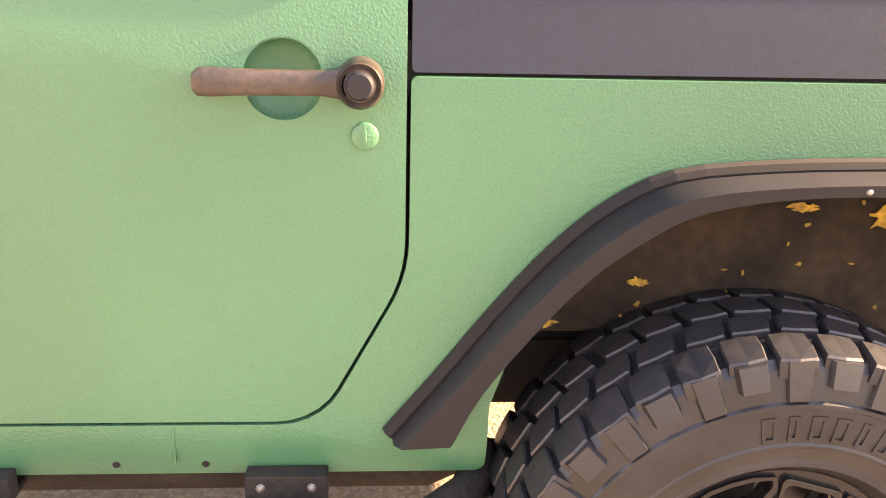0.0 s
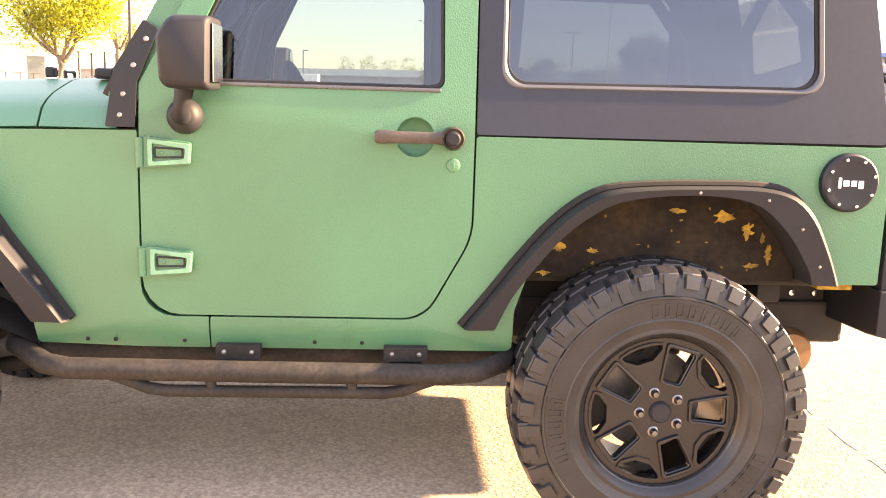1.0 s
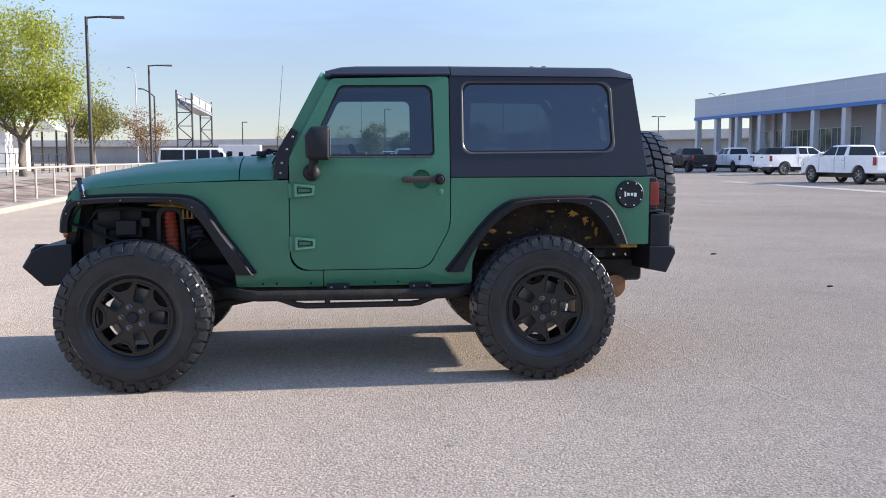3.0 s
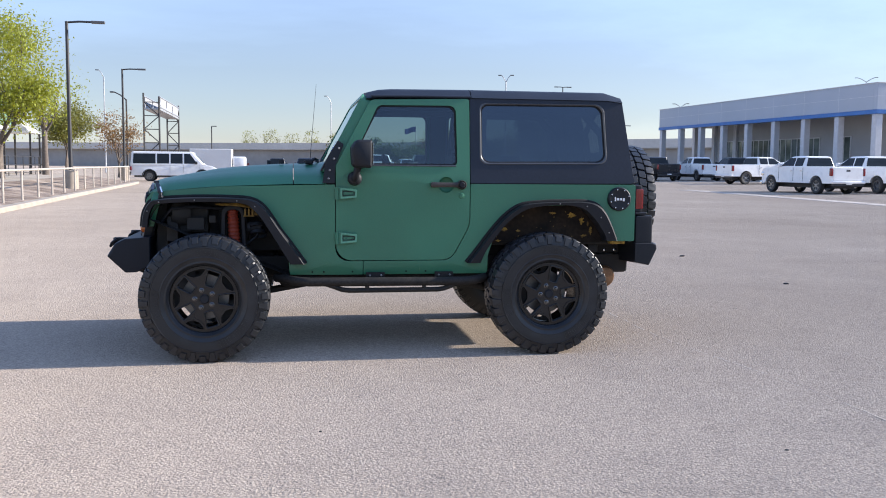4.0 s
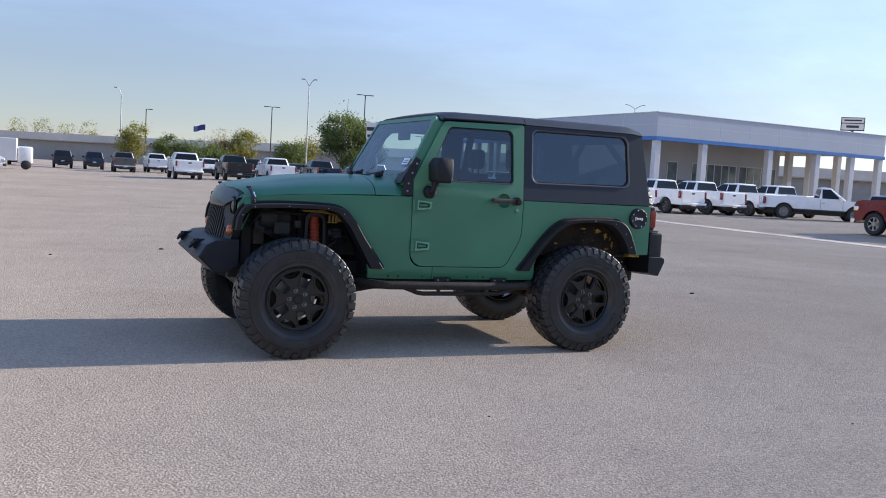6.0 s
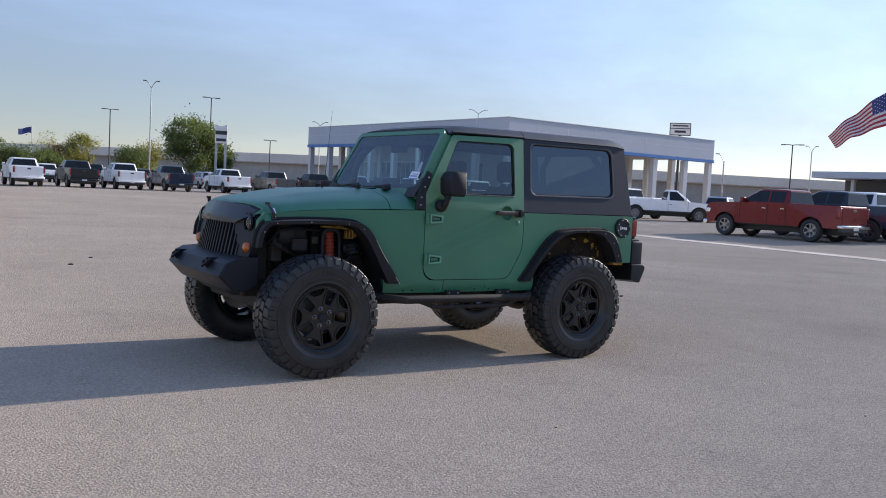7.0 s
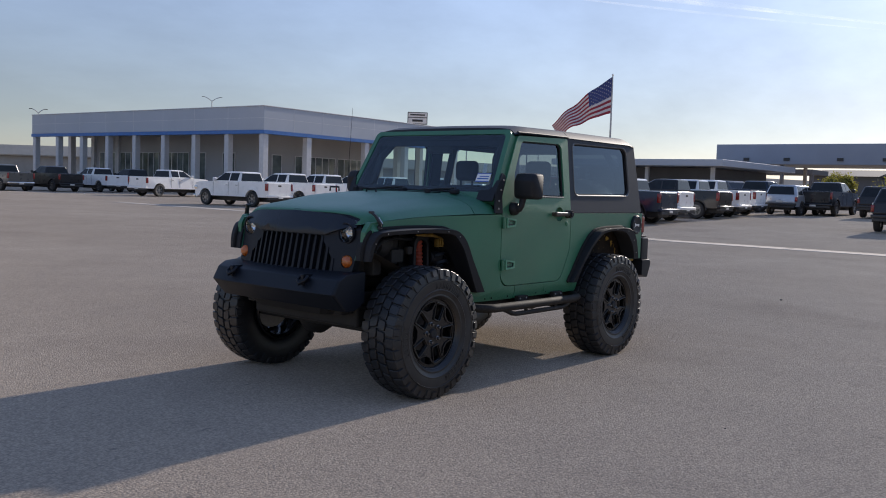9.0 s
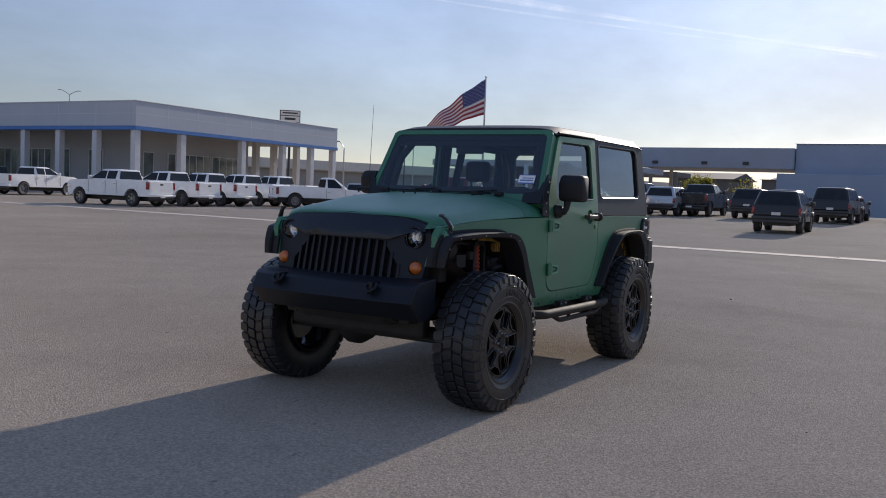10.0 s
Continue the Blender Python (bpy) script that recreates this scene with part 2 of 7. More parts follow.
# ---- mesh tools ----
def part(name, bm, material, parent, label="", smooth=None):
    """Links a bmesh as one mesh object under a thing or part. smooth: the angle in degrees below which edges are shaded smooth."""
    me = bpy.data.meshes.new(name)
    if smooth:
        bm.normal_update()
        for fc in bm.faces:
            fc.smooth = True
        for e in bm.edges:
            if len(e.link_faces) != 2 or e.calc_face_angle(0) > radians(smooth):
                e.smooth = False
    bm.to_mesh(me)
    bm.free()
    for m in material if isinstance(material, (list, tuple)) else (material,):
        me.materials.append(m)
    ob = new(name, me)
    ob.parent = parent
    if smooth and smooth <= 45:
        wn = ob.modifiers.new("even_shading", "WEIGHTED_NORMAL")
        wn.keep_sharp = True
    if label:
        tagged(ob, label)
    return ob


def thing(name, label, category, m=None, group="", kind=""):
    ob = new(name)
    if m is not None:
        ob.matrix_world = m
    return tagged(ob, label, category, group, kind)


def rounded(pts, n=5):
    """A polygon from (x, y, radius) corners, with its corners rounded."""
    out = []
    k = len(pts)
    for i in range(k):
        p = Vector(pts[i][:2])
        r = pts[i][2] if len(pts[i]) > 2 else 0
        if r <= 0:
            out.append((p.x, p.y))
            continue
        a, b = Vector(pts[i - 1][:2]) - p, Vector(pts[(i + 1) % k][:2]) - p
        ang = a.angle(b)
        d = min(r / math.tan(ang / 2), a.length * 0.49, b.length * 0.49)
        r = d * math.tan(ang / 2)
        s, e = p + a.normalized() * d, p + b.normalized() * d
        c = p + (a.normalized() + b.normalized()).normalized() * (r / math.sin(ang / 2))
        a0, a1 = math.atan2(*(s - c).yx), math.atan2(*(e - c).yx)
        da = (a1 - a0 + math.pi) % (2 * math.pi) - math.pi
        for j in range(n + 1):
            t = a0 + da * j / n
            out.append((c.x + r * math.cos(t), c.y + r * math.sin(t)))
    return out


def sharp_bevel(bm, width, seg=2, angle=50):
    bm.normal_update()
    es = [e for e in bm.edges if len(e.link_faces) == 2 and e.calc_face_angle(0) > radians(angle)]
    if es and width:
        bmesh.ops.bevel(bm, geom=es, offset=width, segments=seg, affect="EDGES", profile=0.5, clamp_overlap=True)


def slab(outer, holes=(), thick=0.03, bevel=0.004, cuts=(), seg=2):
    """A plate in the xz plane from an outline with holes; its face looks to -y at y = 0, its back lies at y = thick. cuts: heights at which it may bend."""
    bm = bmesh.new()
    for loop in (outer, *holes):
        vs = [bm.verts.new((x, 0, z)) for x, z in loop]
        for i in range(len(vs)):
            bm.edges.new((vs[i - 1], vs[i]))
    bmesh.ops.triangle_fill(bm, use_beauty=True, edges=bm.edges[:], normal=(0, -1, 0))
    for co, no in cuts:
        bmesh.ops.bisect_plane(bm, geom=bm.verts[:] + bm.edges[:] + bm.faces[:], plane_co=co, plane_no=no)
    got = bmesh.ops.extrude_face_region(bm, geom=bm.faces[:])
    bmesh.ops.translate(bm, verts=[v for v in got["geom"] if isinstance(v, bmesh.types.BMVert)], vec=(0, thick, 0))
    bmesh.ops.recalc_face_normals(bm, faces=bm.faces[:])
    sharp_bevel(bm, bevel, seg)
    return bm


def box(bm, x0, x1, y0, y1, z0, z1, bevel=0.0, seg=2):
    """Adds a box to bm, with its edges rounded."""
    b2 = bmesh.new()
    bmesh.ops.create_cube(b2, size=1, matrix=Matrix.Translation(((x0 + x1) / 2, (y0 + y1) / 2, (z0 + z1) / 2)) @ Matrix.Diagonal((x1 - x0, y1 - y0, z1 - z0, 1)))
    if bevel:
        bmesh.ops.bevel(b2, geom=b2.edges[:], offset=bevel, segments=seg, affect="EDGES", profile=0.5)
    return join(bm, b2)


def join(bm, b2, m=None):
    if m is not None:
        b2.transform(m)
        if m.determinant() < 0:
            bmesh.ops.reverse_faces(b2, faces=b2.faces[:])
    me = bpy.data.meshes.new("tmp")
    b2.to_mesh(me)
    b2.free()
    bm.from_mesh(me)
    bpy.data.meshes.remove(me)
    return bm


def boxes(*rows, bevel=0.004):
    bm = bmesh.new()
    for r in rows:
        box(bm, *r, bevel=bevel)
    return bm


def lathe(profile, n=48, closed=False, bm=None, m=None):
    """A turned shape round the y axis from (radius, y) pairs."""
    b = bmesh.new()
    rings = []
    for r, y in profile:
        rings.append([b.verts.new((r * math.cos(2 * math.pi * i / n), y, r * math.sin(2 * math.pi * i / n))) for i in range(n)] if r > 1e-5 else [b.verts.new((0, y, 0))])
    pairs = list(zip(rings, rings[1:])) + ([(rings[-1], rings[0])] if closed else [])
    for p, q in pairs:
        for i in range(n):
            j = (i + 1) % n
            if len(p) == 1 and len(q) == 1:
                continue
            if len(p) == 1:
                b.faces.new((p[0], q[j], q[i]))
            elif len(q) == 1:
                b.faces.new((p[i], p[j], q[0]))
            else:
                b.faces.new((p[i], p[j], q[j], q[i]))
    bmesh.ops.recalc_face_normals(b, faces=b.faces[:])
    if bm is None and m is None:
        return b
    return join(bm if bm is not None else bmesh.new(), b, m)


def tube(pts, radius, n=10, bm=None, caps=True, squash=1.0):
    """A round bar along points; radius may be one number or one for each point."""
    b = bmesh.new()
    pts = [Vector(p) for p in pts]
    rad = radius if isinstance(radius, (list, tuple)) else [radius] * len(pts)
    up = Vector((0, 0, 1))
    rings = []
    for i, p in enumerate(pts):
        d = (pts[min(i + 1, len(pts) - 1)] - pts[max(i - 1, 0)]).normalized()
        side = d.cross(up)
        if side.length < 0.05:
            side = d.cross(Vector((1, 0, 0)))
        side.normalize()
        nrm = side.cross(d)
        rings.append([b.verts.new(p + rad[i] * (side * math.cos(2 * math.pi * k / n) + nrm * math.sin(2 * math.pi * k / n) * squash)) for k in range(n)])
    for p, q in zip(rings, rings[1:]):
        for k in range(n):
            b.faces.new((p[k], p[(k + 1) % n], q[(k + 1) % n], q[k]))
    if caps:
        b.faces.new(rings[0][::-1])
        b.faces.new(rings[-1])
    bmesh.ops.recalc_face_normals(b, faces=b.faces[:])
    return b if bm is None else join(bm, b)


def loft(sections, caps=True, ring=True):
    """A skin over cross-sections, each a list of as many points."""
    b = bmesh.new()
    rings = [[b.verts.new(p) for p in s] for s in sections]
    for p, q in zip(rings, rings[1:]):
        for k in range(0 if ring else 1, len(p)):
            b.faces.new((p[k - 1], p[k], q[k], q[k - 1]))
    if caps:
        b.faces.new(rings[0])
        b.faces.new(rings[-1])
    bmesh.ops.recalc_face_normals(b, faces=b.faces[:])
    return b


def arc(cx, cz, r, a0, a1, n=10):
    return [(cx + r * math.cos(radians(a0 + (a1 - a0) * i / n)), cz + r * math.sin(radians(a0 + (a1 - a0) * i / n))) for i in range(n + 1)]


def flip(bm):
    """The mirror image across the y = 0 plane."""
    bmesh.ops.scale(bm, vec=(1, -1, 1), verts=bm.verts[:])
    bmesh.ops.reverse_faces(bm, faces=bm.faces[:])
    return bm


# ---- ground ----
def rise(x, y):
    """Height of the lot: level round the vehicle, sloping up gently beyond the gutter, level again at the buildings."""
    up = 0.02 * max(0.0, min(x, 58.0) - 19.7 - 0.05 * max(0.0, y - 4))
    up *= 1.0 - min(1.0, max(0.0, (x - 64.0) / 16.0))
    far = 0.17 * min(1.0, max(0.0, (y - 42.0) / 16.0)) * min(1.0, max(0.0, (x + 2.0) / 8.0))
    return far + up * (1.0 - 0.8 * min(1.0, max(0.0, (y - 22.0) / 18.0))) * min(1.0, max(0.0, (y + 60.0) / 40.0))


def cuts_(fine0, fine1, step):
    far = [60, 90, 140, 220, 400, 800, 1800]
    mid = [fine0 + step * k for k in range(int((fine1 - fine0) / step) + 1)]
    return [-f + fine0 + 60 for f in reversed(far) if -f + fine0 + 60 < fine0] + mid + [f + fine1 - 60 for f in far if f + fine1 - 60 > fine1]


gx, gy = cuts_(-8, 82, 1.5), cuts_(-60, 60, 2.0)
bm = bmesh.new()
grid = [[bm.verts.new((x, y, rise(x, y))) for x in gx] for y in gy]
for j in range(len(gy) - 1):
    for i in range(len(gx) - 1):
        bm.faces.new((grid[j][i], grid[j][i + 1], grid[j + 1][i + 1], grid[j + 1][i]))
tagged(part("ground", bm, M_ASPHALT, None, smooth=60), "sun-bleached grey asphalt of a large car lot", "ground", kind="structure")


# ---- the off-road vehicle: front towards -x, rear axle over the origin ----
HUB_Z, TRACK = 0.433, 0.790
AXLES = (-2.424, 0.0)
car = thing("off_road_vehicle", "lifted green two-door off-road vehicle with dark hard top on asphalt", "car")


def half_width(x, z):
    w = 0.775
    if x < -1.54:
        w -= (-1.54 - x) * 0.10
    if z > 1.22:
        w -= (z - 1.22) * 0.105
    if z < 0.628:
        w -= (0.628 - z) * 0.30
    return w


def sheet(outer, cuts=()):
    """One pane of glass as a single skin that faces -y."""
    bm = bmesh.new()
    vs = [bm.verts.new((x, 0, z)) for x, z in outer]
    for i in range(len(vs)):
        bm.edges.new((vs[i - 1], vs[i]))
    bmesh.ops.triangle_fill(bm, use_beauty=True, edges=bm.edges[:], normal=(0, -1, 0))
    for co, no in cuts:
        bmesh.ops.bisect_plane(bm, geom=bm.verts[:] + bm.edges[:] + bm.faces[:], plane_co=co, plane_no=no)
    bm.normal_update()
    bmesh.ops.reverse_faces(bm, faces=[f for f in bm.faces if f.normal.y > 0])
    return bm


def hang(bm, out=0.0):
    """Hangs a plate on the car's left side, out metres proud of it."""
    for v in bm.verts:
        v.co.y += -half_width(v.co.x, v.co.z) - out
    return bm


BEND = [((0, 0, 1.22), (0, 0, 1)), ((0, 0, 0.628), (0, 0, 1)), ((-1.54, 0, 0), (1, 0, 0))]


def sides(name, make, material, label="", smooth=40, parent=None):
    """The same part on the left and on the right side."""
    a = part(name, make(), material, parent or car, label, smooth)
    b = part(name, flip(make()), material, parent or car, label, smooth)
    return a, b


# body panels
tub_outline = rounded([(-1.343, 0.572, 0.004), (-0.452, 0.572, 0.02), (-0.45, 0.70, 0.05), (-0.385, 0.90, 0.1), (-0.20, 1.055, 0.12), (0.20, 1.065, 0.12),
                       (0.375, 0.96, 0.1), (0.445, 0.80, 0.02), (0.655, 0.800, 0.01), (0.655, 1.214, 0.01), (-0.5800, 1.214, 0.01), (-0.5800, 0.92, 0.22), (-0.716, 0.669, 0.11), (-1.343, 0.669, 0.005)])
sides("rear_quarter_panel", lambda: hang(slab(tub_outline, thick=0.045, bevel=0.007, cuts=BEND, seg=3)), M_GREEN)
fender_outline = rounded([(-1.541, 1.206, 0.005), (-2.30, 1.188, 0), (-2.785, 1.148, 0.02), (-2.828, 1.09, 0.03), (-2.838, 0.95, 0.01), (-2.818, 0.95, 0.01), (-2.785, 1.055, 0.06), (-2.66, 1.090, 0.1),
                          (-2.13, 1.096, 0.1), (-2.03, 1.03, 0.1), (-1.87, 0.74, 0.1), (-1.855, 0.572, 0.01), (-1.3475, 0.572, 0.004), (-1.3475, 0.669, 0.005), (-1.541, 0.669, 0.115)])
sides("front_fender", lambda: hang(slab(fender_outline, thick=0.04, bevel=0.005, cuts=BEND)), M_GREEN)
door_outline = rounded([(-1.535, 1.335, 0.03), (-1.535, 0.6745, 0.11), (-0.720, 0.6745, 0.11), (-0.586, 0.92, 0.22), (-0.586, 1.818, 0.02), (-1.288, 1.800, 0.05)])
win_outline = rounded([(-1.368, 1.345, 0.025), (-0.675, 1.345, 0.025), (-0.684, 1.768, 0.05), (-1.238, 1.762, 0.05), (-1.352, 1.52, 0.05)])
cup_hole = arc(-0.757, 1.207, 0.056, 0, 345, 23)
DOOR_BEND = BEND + [((0, 0, 1.30), (0, 0, 1)), ((0, 0, 1.56), (0, 0, 1))]
doors = sides("door", lambda: hang(slab(door_outline, (win_outline, cup_hole), thick=0.05, bevel=0.006, cuts=DOOR_BEND, seg=3)), M_GREEN, "green textured door with black pull handle")


def inset(pts, d):
    cx, cz = sum(p[0] for p in pts) / len(pts), sum(p[1] for p in pts) / len(pts)
    return [(cx + (x - cx) * (1 - d / max(0.05, abs(x - cx))) if abs(x - cx) > 0.05 else x, cz + (z - cz) * (1 - d / max(0.05, abs(z - cz))) if abs(z - cz) > 0.05 else z) for x, z in pts]


def shrink(pts, d):
    """A smaller copy of a flat outline, every side d inside the old one."""
    cx, cz = sum(p[0] for p in pts) / len(pts), sum(p[1] for p in pts) / len(pts)
    return [(x - math.copysign(min(d, abs(x - cx)), x - cx), z - math.copysign(min(d, abs(z - cz)), z - cz)) for x, z in pts]


def inward(bm, turn):
    """Panes on the far side have their skin facing the cabin."""
    if turn:
        bmesh.ops.reverse_faces(bm, faces=bm.faces[:])
    return bm


def window_gasket():
    return hang(slab(win_outline, (inset(win_outline, 0.011),), thick=0.02, bevel=0.003, cuts=BEND[:1]), -0.012)


for side, d in enumerate(doors):
    def mk(make):
        return make() if side == 0 else flip(make())
    part("door_glass", inward(mk(lambda: hang(sheet(win_outline, BEND[:1]), -0.022)), side), M_GLASS_FAR if side else M_GLASS_DOOR, d, "lightly tinted door window").visible_shadow = False
    part("window_seal", mk(window_gasket), M_PLASTIC, d)
    # strip added for the bright line of light below the window
    part("window_ledge_glint", mk(lambda: hang(slab([(-1.335, 1.336), (-0.685, 1.336), (-0.685, 1.347), (-1.335, 1.347)], thick=0.016, bevel=0.004), 0.006)), M_LEDGE_LIT, d, "strip under the window, lightened as caught sunlight")
    part("handle_cup", mk(lambda: lathe([(0.058, -0.002), (0.054, 0.012), (0.04, 0.024), (0.02, 0.029), (0, 0.030)], 28, m=Matrix.Translation((-0.757, -0.771, 1.207)))), M_GREEN, d, smooth=60)

    def handle():
        bm = loft([[(x, -0.775 - 0.030 - dy * 0.016, 1.208 + dz * h) for dy, dz in ((-1, -0.6), (-1, 0.6), (-0.5, 1), (0.6, 1), (1, 0.6), (1, -0.6), (0.6, -1), (-0.5, -1))]
                   for x, h in ((-0.872, 0.012), (-0.866, 0.0180), (-0.85, 0.0190), (-0.82, 0.0172), (-0.78, 0.0165), (-0.70, 0.0160), (-0.682, 0.019), (-0.668, 0.023))])
        lathe([(0.0, -0.052), (0.021, -0.052), (0.022, -0.046), (0.024, -0.046), (0.029, -0.050), (0.033, -0.044), (0.033, 0.002), (0.0, 0.002)], 32, bm=bm, m=Matrix.Translation((-0.650, -0.775, 1.208)))
        box(bm, -0.868, -0.838, -0.80, -0.77, 1.193, 1.223, 0.004)
        return bm
    part("door_handle", mk(handle), M_HANDLE, d, "worn black pull handle", 45)
    part("push_button", mk(lambda: lathe([(0, -0.060), (0.016, -0.060), (0.020, -0.055), (0.020, -0.03), (0, -0.03)], 24, m=Matrix.Translation((-0.650, -0.775, 1.208)))), M_PLASTIC, d, smooth=40)
    part("door_lock", mk(lambda: join(lathe([(0, -0.007), (0.013, -0.007), (0.0185, -0.005), (0.021, 0.002), (0, 0.002)], 24, m=Matrix.Translation((-0.645, -0.775, 1.130))),
                                      boxes((-0.648, -0.642, -0.784, -0.78, 1.122, 1.138), bevel=0.001))), M_GREEN, d, "painted round door lock", 40)
    for z in (1.149, 0.837):
        def hinge():
            o = rounded([(-1.527, z - 0.046, 0.006), (-1.50, z - 0.046, 0.004), (-1.392, z - 0.036, 0.008), (-1.388, z + 0.026, 0.008), (-1.50, z + 0.040, 0.004), (-1.527, z + 0.036, 0.006)])
            bm = hang(slab(o, thick=0.022, bevel=0.003), 0.018)
            lathe([(0, -0.042), (0.013, -0.042), (0.013, 0.042), (0, 0.042)], 14, bm=bm, m=Matrix.Translation((-1.530, -0.789, z - 0.004)) @ Matrix.Rotation(radians(90), 4, "X"))
            return bm
        h = part("door_hinge", mk(hinge), M_GREEN, d, "painted bolt-on hinge", 40)

        def rim_plate():
            o3 = rounded([(-1.505, z - 0.041, 0.005), (-1.393, z - 0.032, 0.006), (-1.389, z + 0.022, 0.006), (-1.505, z + 0.035, 0.005)])
            return hang(slab(o3, (shrink(o3, 0.012),), thick=0.012, bevel=0.003), 0.027)
        # raised rim, its sunlit look put into the colour
        part("hinge_rim", mk(rim_plate), M_GREEN_LIT, h)

        def slot_plate():
            o4 = rounded([(-1.490, z - 0.020, 0.004), (-1.408, z - 0.017, 0.004), (-1.408, z + 0.010, 0.004), (-1.490, z + 0.013, 0.004)])
            return hang(slab(o4, (shrink(o4, 0.005),), thick=0.006, bevel=0.0015), 0.0225)
        # dark ring laid on the plate as the shade of the bolt recess
        part("hinge_slot_shade", mk(slot_plate), M_STEEL, h)
        for bx in (-1.468, -1.425):
            part("hinge_bolt", mk(lambda: lathe([(0, -0.0205), (0.004, -0.0205), (0.006, -0.0190), (0.006, -0.014), (0, -0.014)], 10, m=Matrix.Translation((bx, -0.775, z - 0.004)))), M_GREEN, d)

# door jambs and the black body behind the seams
jamb = rounded([(-1.60, 1.215), (-1.60, 0.60), (-0.50, 0.60), (-0.42, 0.72), (-0.52, 1.0), (-0.52, 1.20), (-0.52, 1.84), (-1.31, 1.84), (-1.56, 1.34)])
sides("door_frame", lambda: hang(slab(jamb, (rounded([(-1.39, 1.325), (-0.655, 1.325), (-0.665, 1.785), (-1.235, 1.78), (-1.37, 1.52)]),), thick=0.012, bevel=0, cuts=BEND), -0.055), M_BLACK_GAP)
sides("top_seam_filler", lambda: hang(slab([(-0.60, 1.185), (0.640, 1.185), (0.640, 1.26), (-0.60, 1.26)], thick=0.02, bevel=0), -0.018), M_BLACK_GAP)
sides("seam_filler", lambda: hang(slab([(-1.5, 1.185), (-2.3, 1.165), (-2.70, 1.135), (-2.70, 1.158), (-2.3, 1.190), (-1.5, 1.211)], thick=0.02, bevel=0, cuts=BEND), -0.030), M_BLACK_GAP)

# dark hard top
top_outline = rounded([(-0.579, 1.219, 0.008), (0.648, 1.222, 0.02), (0.558, 1.824, 0.02), (-0.580, 1.830, 0.004)])
qwin = rounded([(-0.504, 1.360, 0.06), (0.436, 1.369, 0.06), (0.412, 1.793, 0.07), (-0.504, 1.786, 0.05)], 7)
TOP_BEND = [((0, 0, 1.22), (0, 0, 1))]
sides("hard_top_side", lambda: hang(slab(top_outline, (qwin,), thick=0.04, bevel=0.015, seg=3), -0.008), M_HARDTOP, "dark grey hard top side")
for side, g in enumerate((M_GLASS_TINT, M_GLASS_FAR)):
    pane = hang(sheet(inset(qwin, -0.004)), -0.028)
    part("quarter_glass", inward(flip(pane), 1) if side else pane, g, car, "dark tinted fixed side window", 40)
# chamfered edge in lighter grey, so that it looks sunlit
sides("quarter_window_edge", lambda: hang(slab(inset(qwin, -0.010), (inset(qwin, 0.006),), thick=0.020, bevel=0.007, seg=1), -0.004), M_LEDGE_LIT, "edge round the fixed window, lightened as caught sunlight")
sides("quarter_glass_seal", lambda: hang(slab(inset(qwin, -0.002), (inset(qwin, 0.014),), thick=0.01, bevel=0.002), -0.022), M_PLASTIC)
sides("roof_gutter", lambda: hang(tube([(-1.285, 0, 1.826), (-1.0, 0, 1.830), (-0.575, 0, 1.832)], 0.009, 8), -0.002), M_HARDTOP)


def roof(x0, x1, stations, drop):
    secs = []
    for i in range(stations + 1):
        x = x0 + (x1 - x0) * i / stations
        zt = 1.894 - drop(x)
        w = half_width(x, 1.83) + 0.002
        zb = 1.825 - drop(x) * 0.4
        top = [(x, w * u, zb + (zt - zb + 0.008 * (1 - u * u)) * (1 - abs(u) ** 10) ** 0.5) for u in [k / 14 for k in range(-14, 15)]]
        secs.append(top + [(x, w * 0.97, zb - 0.012), (x, -w * 0.97, zb - 0.012)])
    return loft(secs)


part("roof_front_panel", roof(-1.318, -0.574, 8, lambda x: 0.030 * max(0, (-1.15 - x) / 0.17) ** 2 + 0.012 * max(0, -0.6 - x)), M_HARDTOP, car, "removable dark front roof panel", 35)
part("roof_rear_panel", roof(-0.568, 0.560, 10, lambda x: 0.034 * max(0, (x - 0.46) / 0.10) ** 2), M_HARDTOP, car, "dark rear roof panel", 35)


def across(bm, base, slope, inward, fix=True):
    """Turns an upright plate so that it spans the car's width: base point, direction up, direction of its thickness."""
    for v in bm.verts:
        a, t, b = v.co
        v.co = Vector(base) + Vector((0, a, 0)) + Vector(slope).normalized() * b + Vector(inward).normalized() * t
    if fix:
        bmesh.ops.recalc_face_normals(bm, faces=bm.faces[:])
    else:
        bm.normal_update()
        bmesh.ops.reverse_faces(bm, faces=[f for f in bm.faces if f.normal.dot(Vector(inward)) > 0])
    return bm


# windscreen
WS_BASE, WS_UP, WS_IN = (-1.632, 0, 1.300), (0.300, 0, 0.560), (0.560, 0, -0.300)
ws_out = rounded([(-0.752, 0.0, 0.01), (0.752, 0.0, 0.01), (0.696, 0.616, 0.05), (-0.696, 0.616, 0.05)])
ws_in = rounded([(-0.706, 0.075, 0.04), (0.706, 0.075, 0.04), (0.656, 0.578, 0.04), (-0.656, 0.578, 0.04)])
frame_ob = part("windscreen_frame", across(slab(ws_out, (ws_in,), thick=0.085, bevel=0.012, seg=3), WS_BASE, WS_UP, WS_IN), M_GREEN, car, "green windscreen frame", 40)
part("windscreen", across(sheet(inset(ws_in, -0.004)), (-1.627, 0, 1.298), WS_UP, WS_IN, False), M_GLASS_CLEAR, car, "windscreen with dark border").visible_shadow = False
part("windscreen_border", across(slab(inset(ws_in, -0.003), (inset(ws_in, 0.045),), thick=0.003, bevel=0), (-1.6190, 0, 1.2938), WS_UP, WS_IN), M_BLACK_GAP, car)
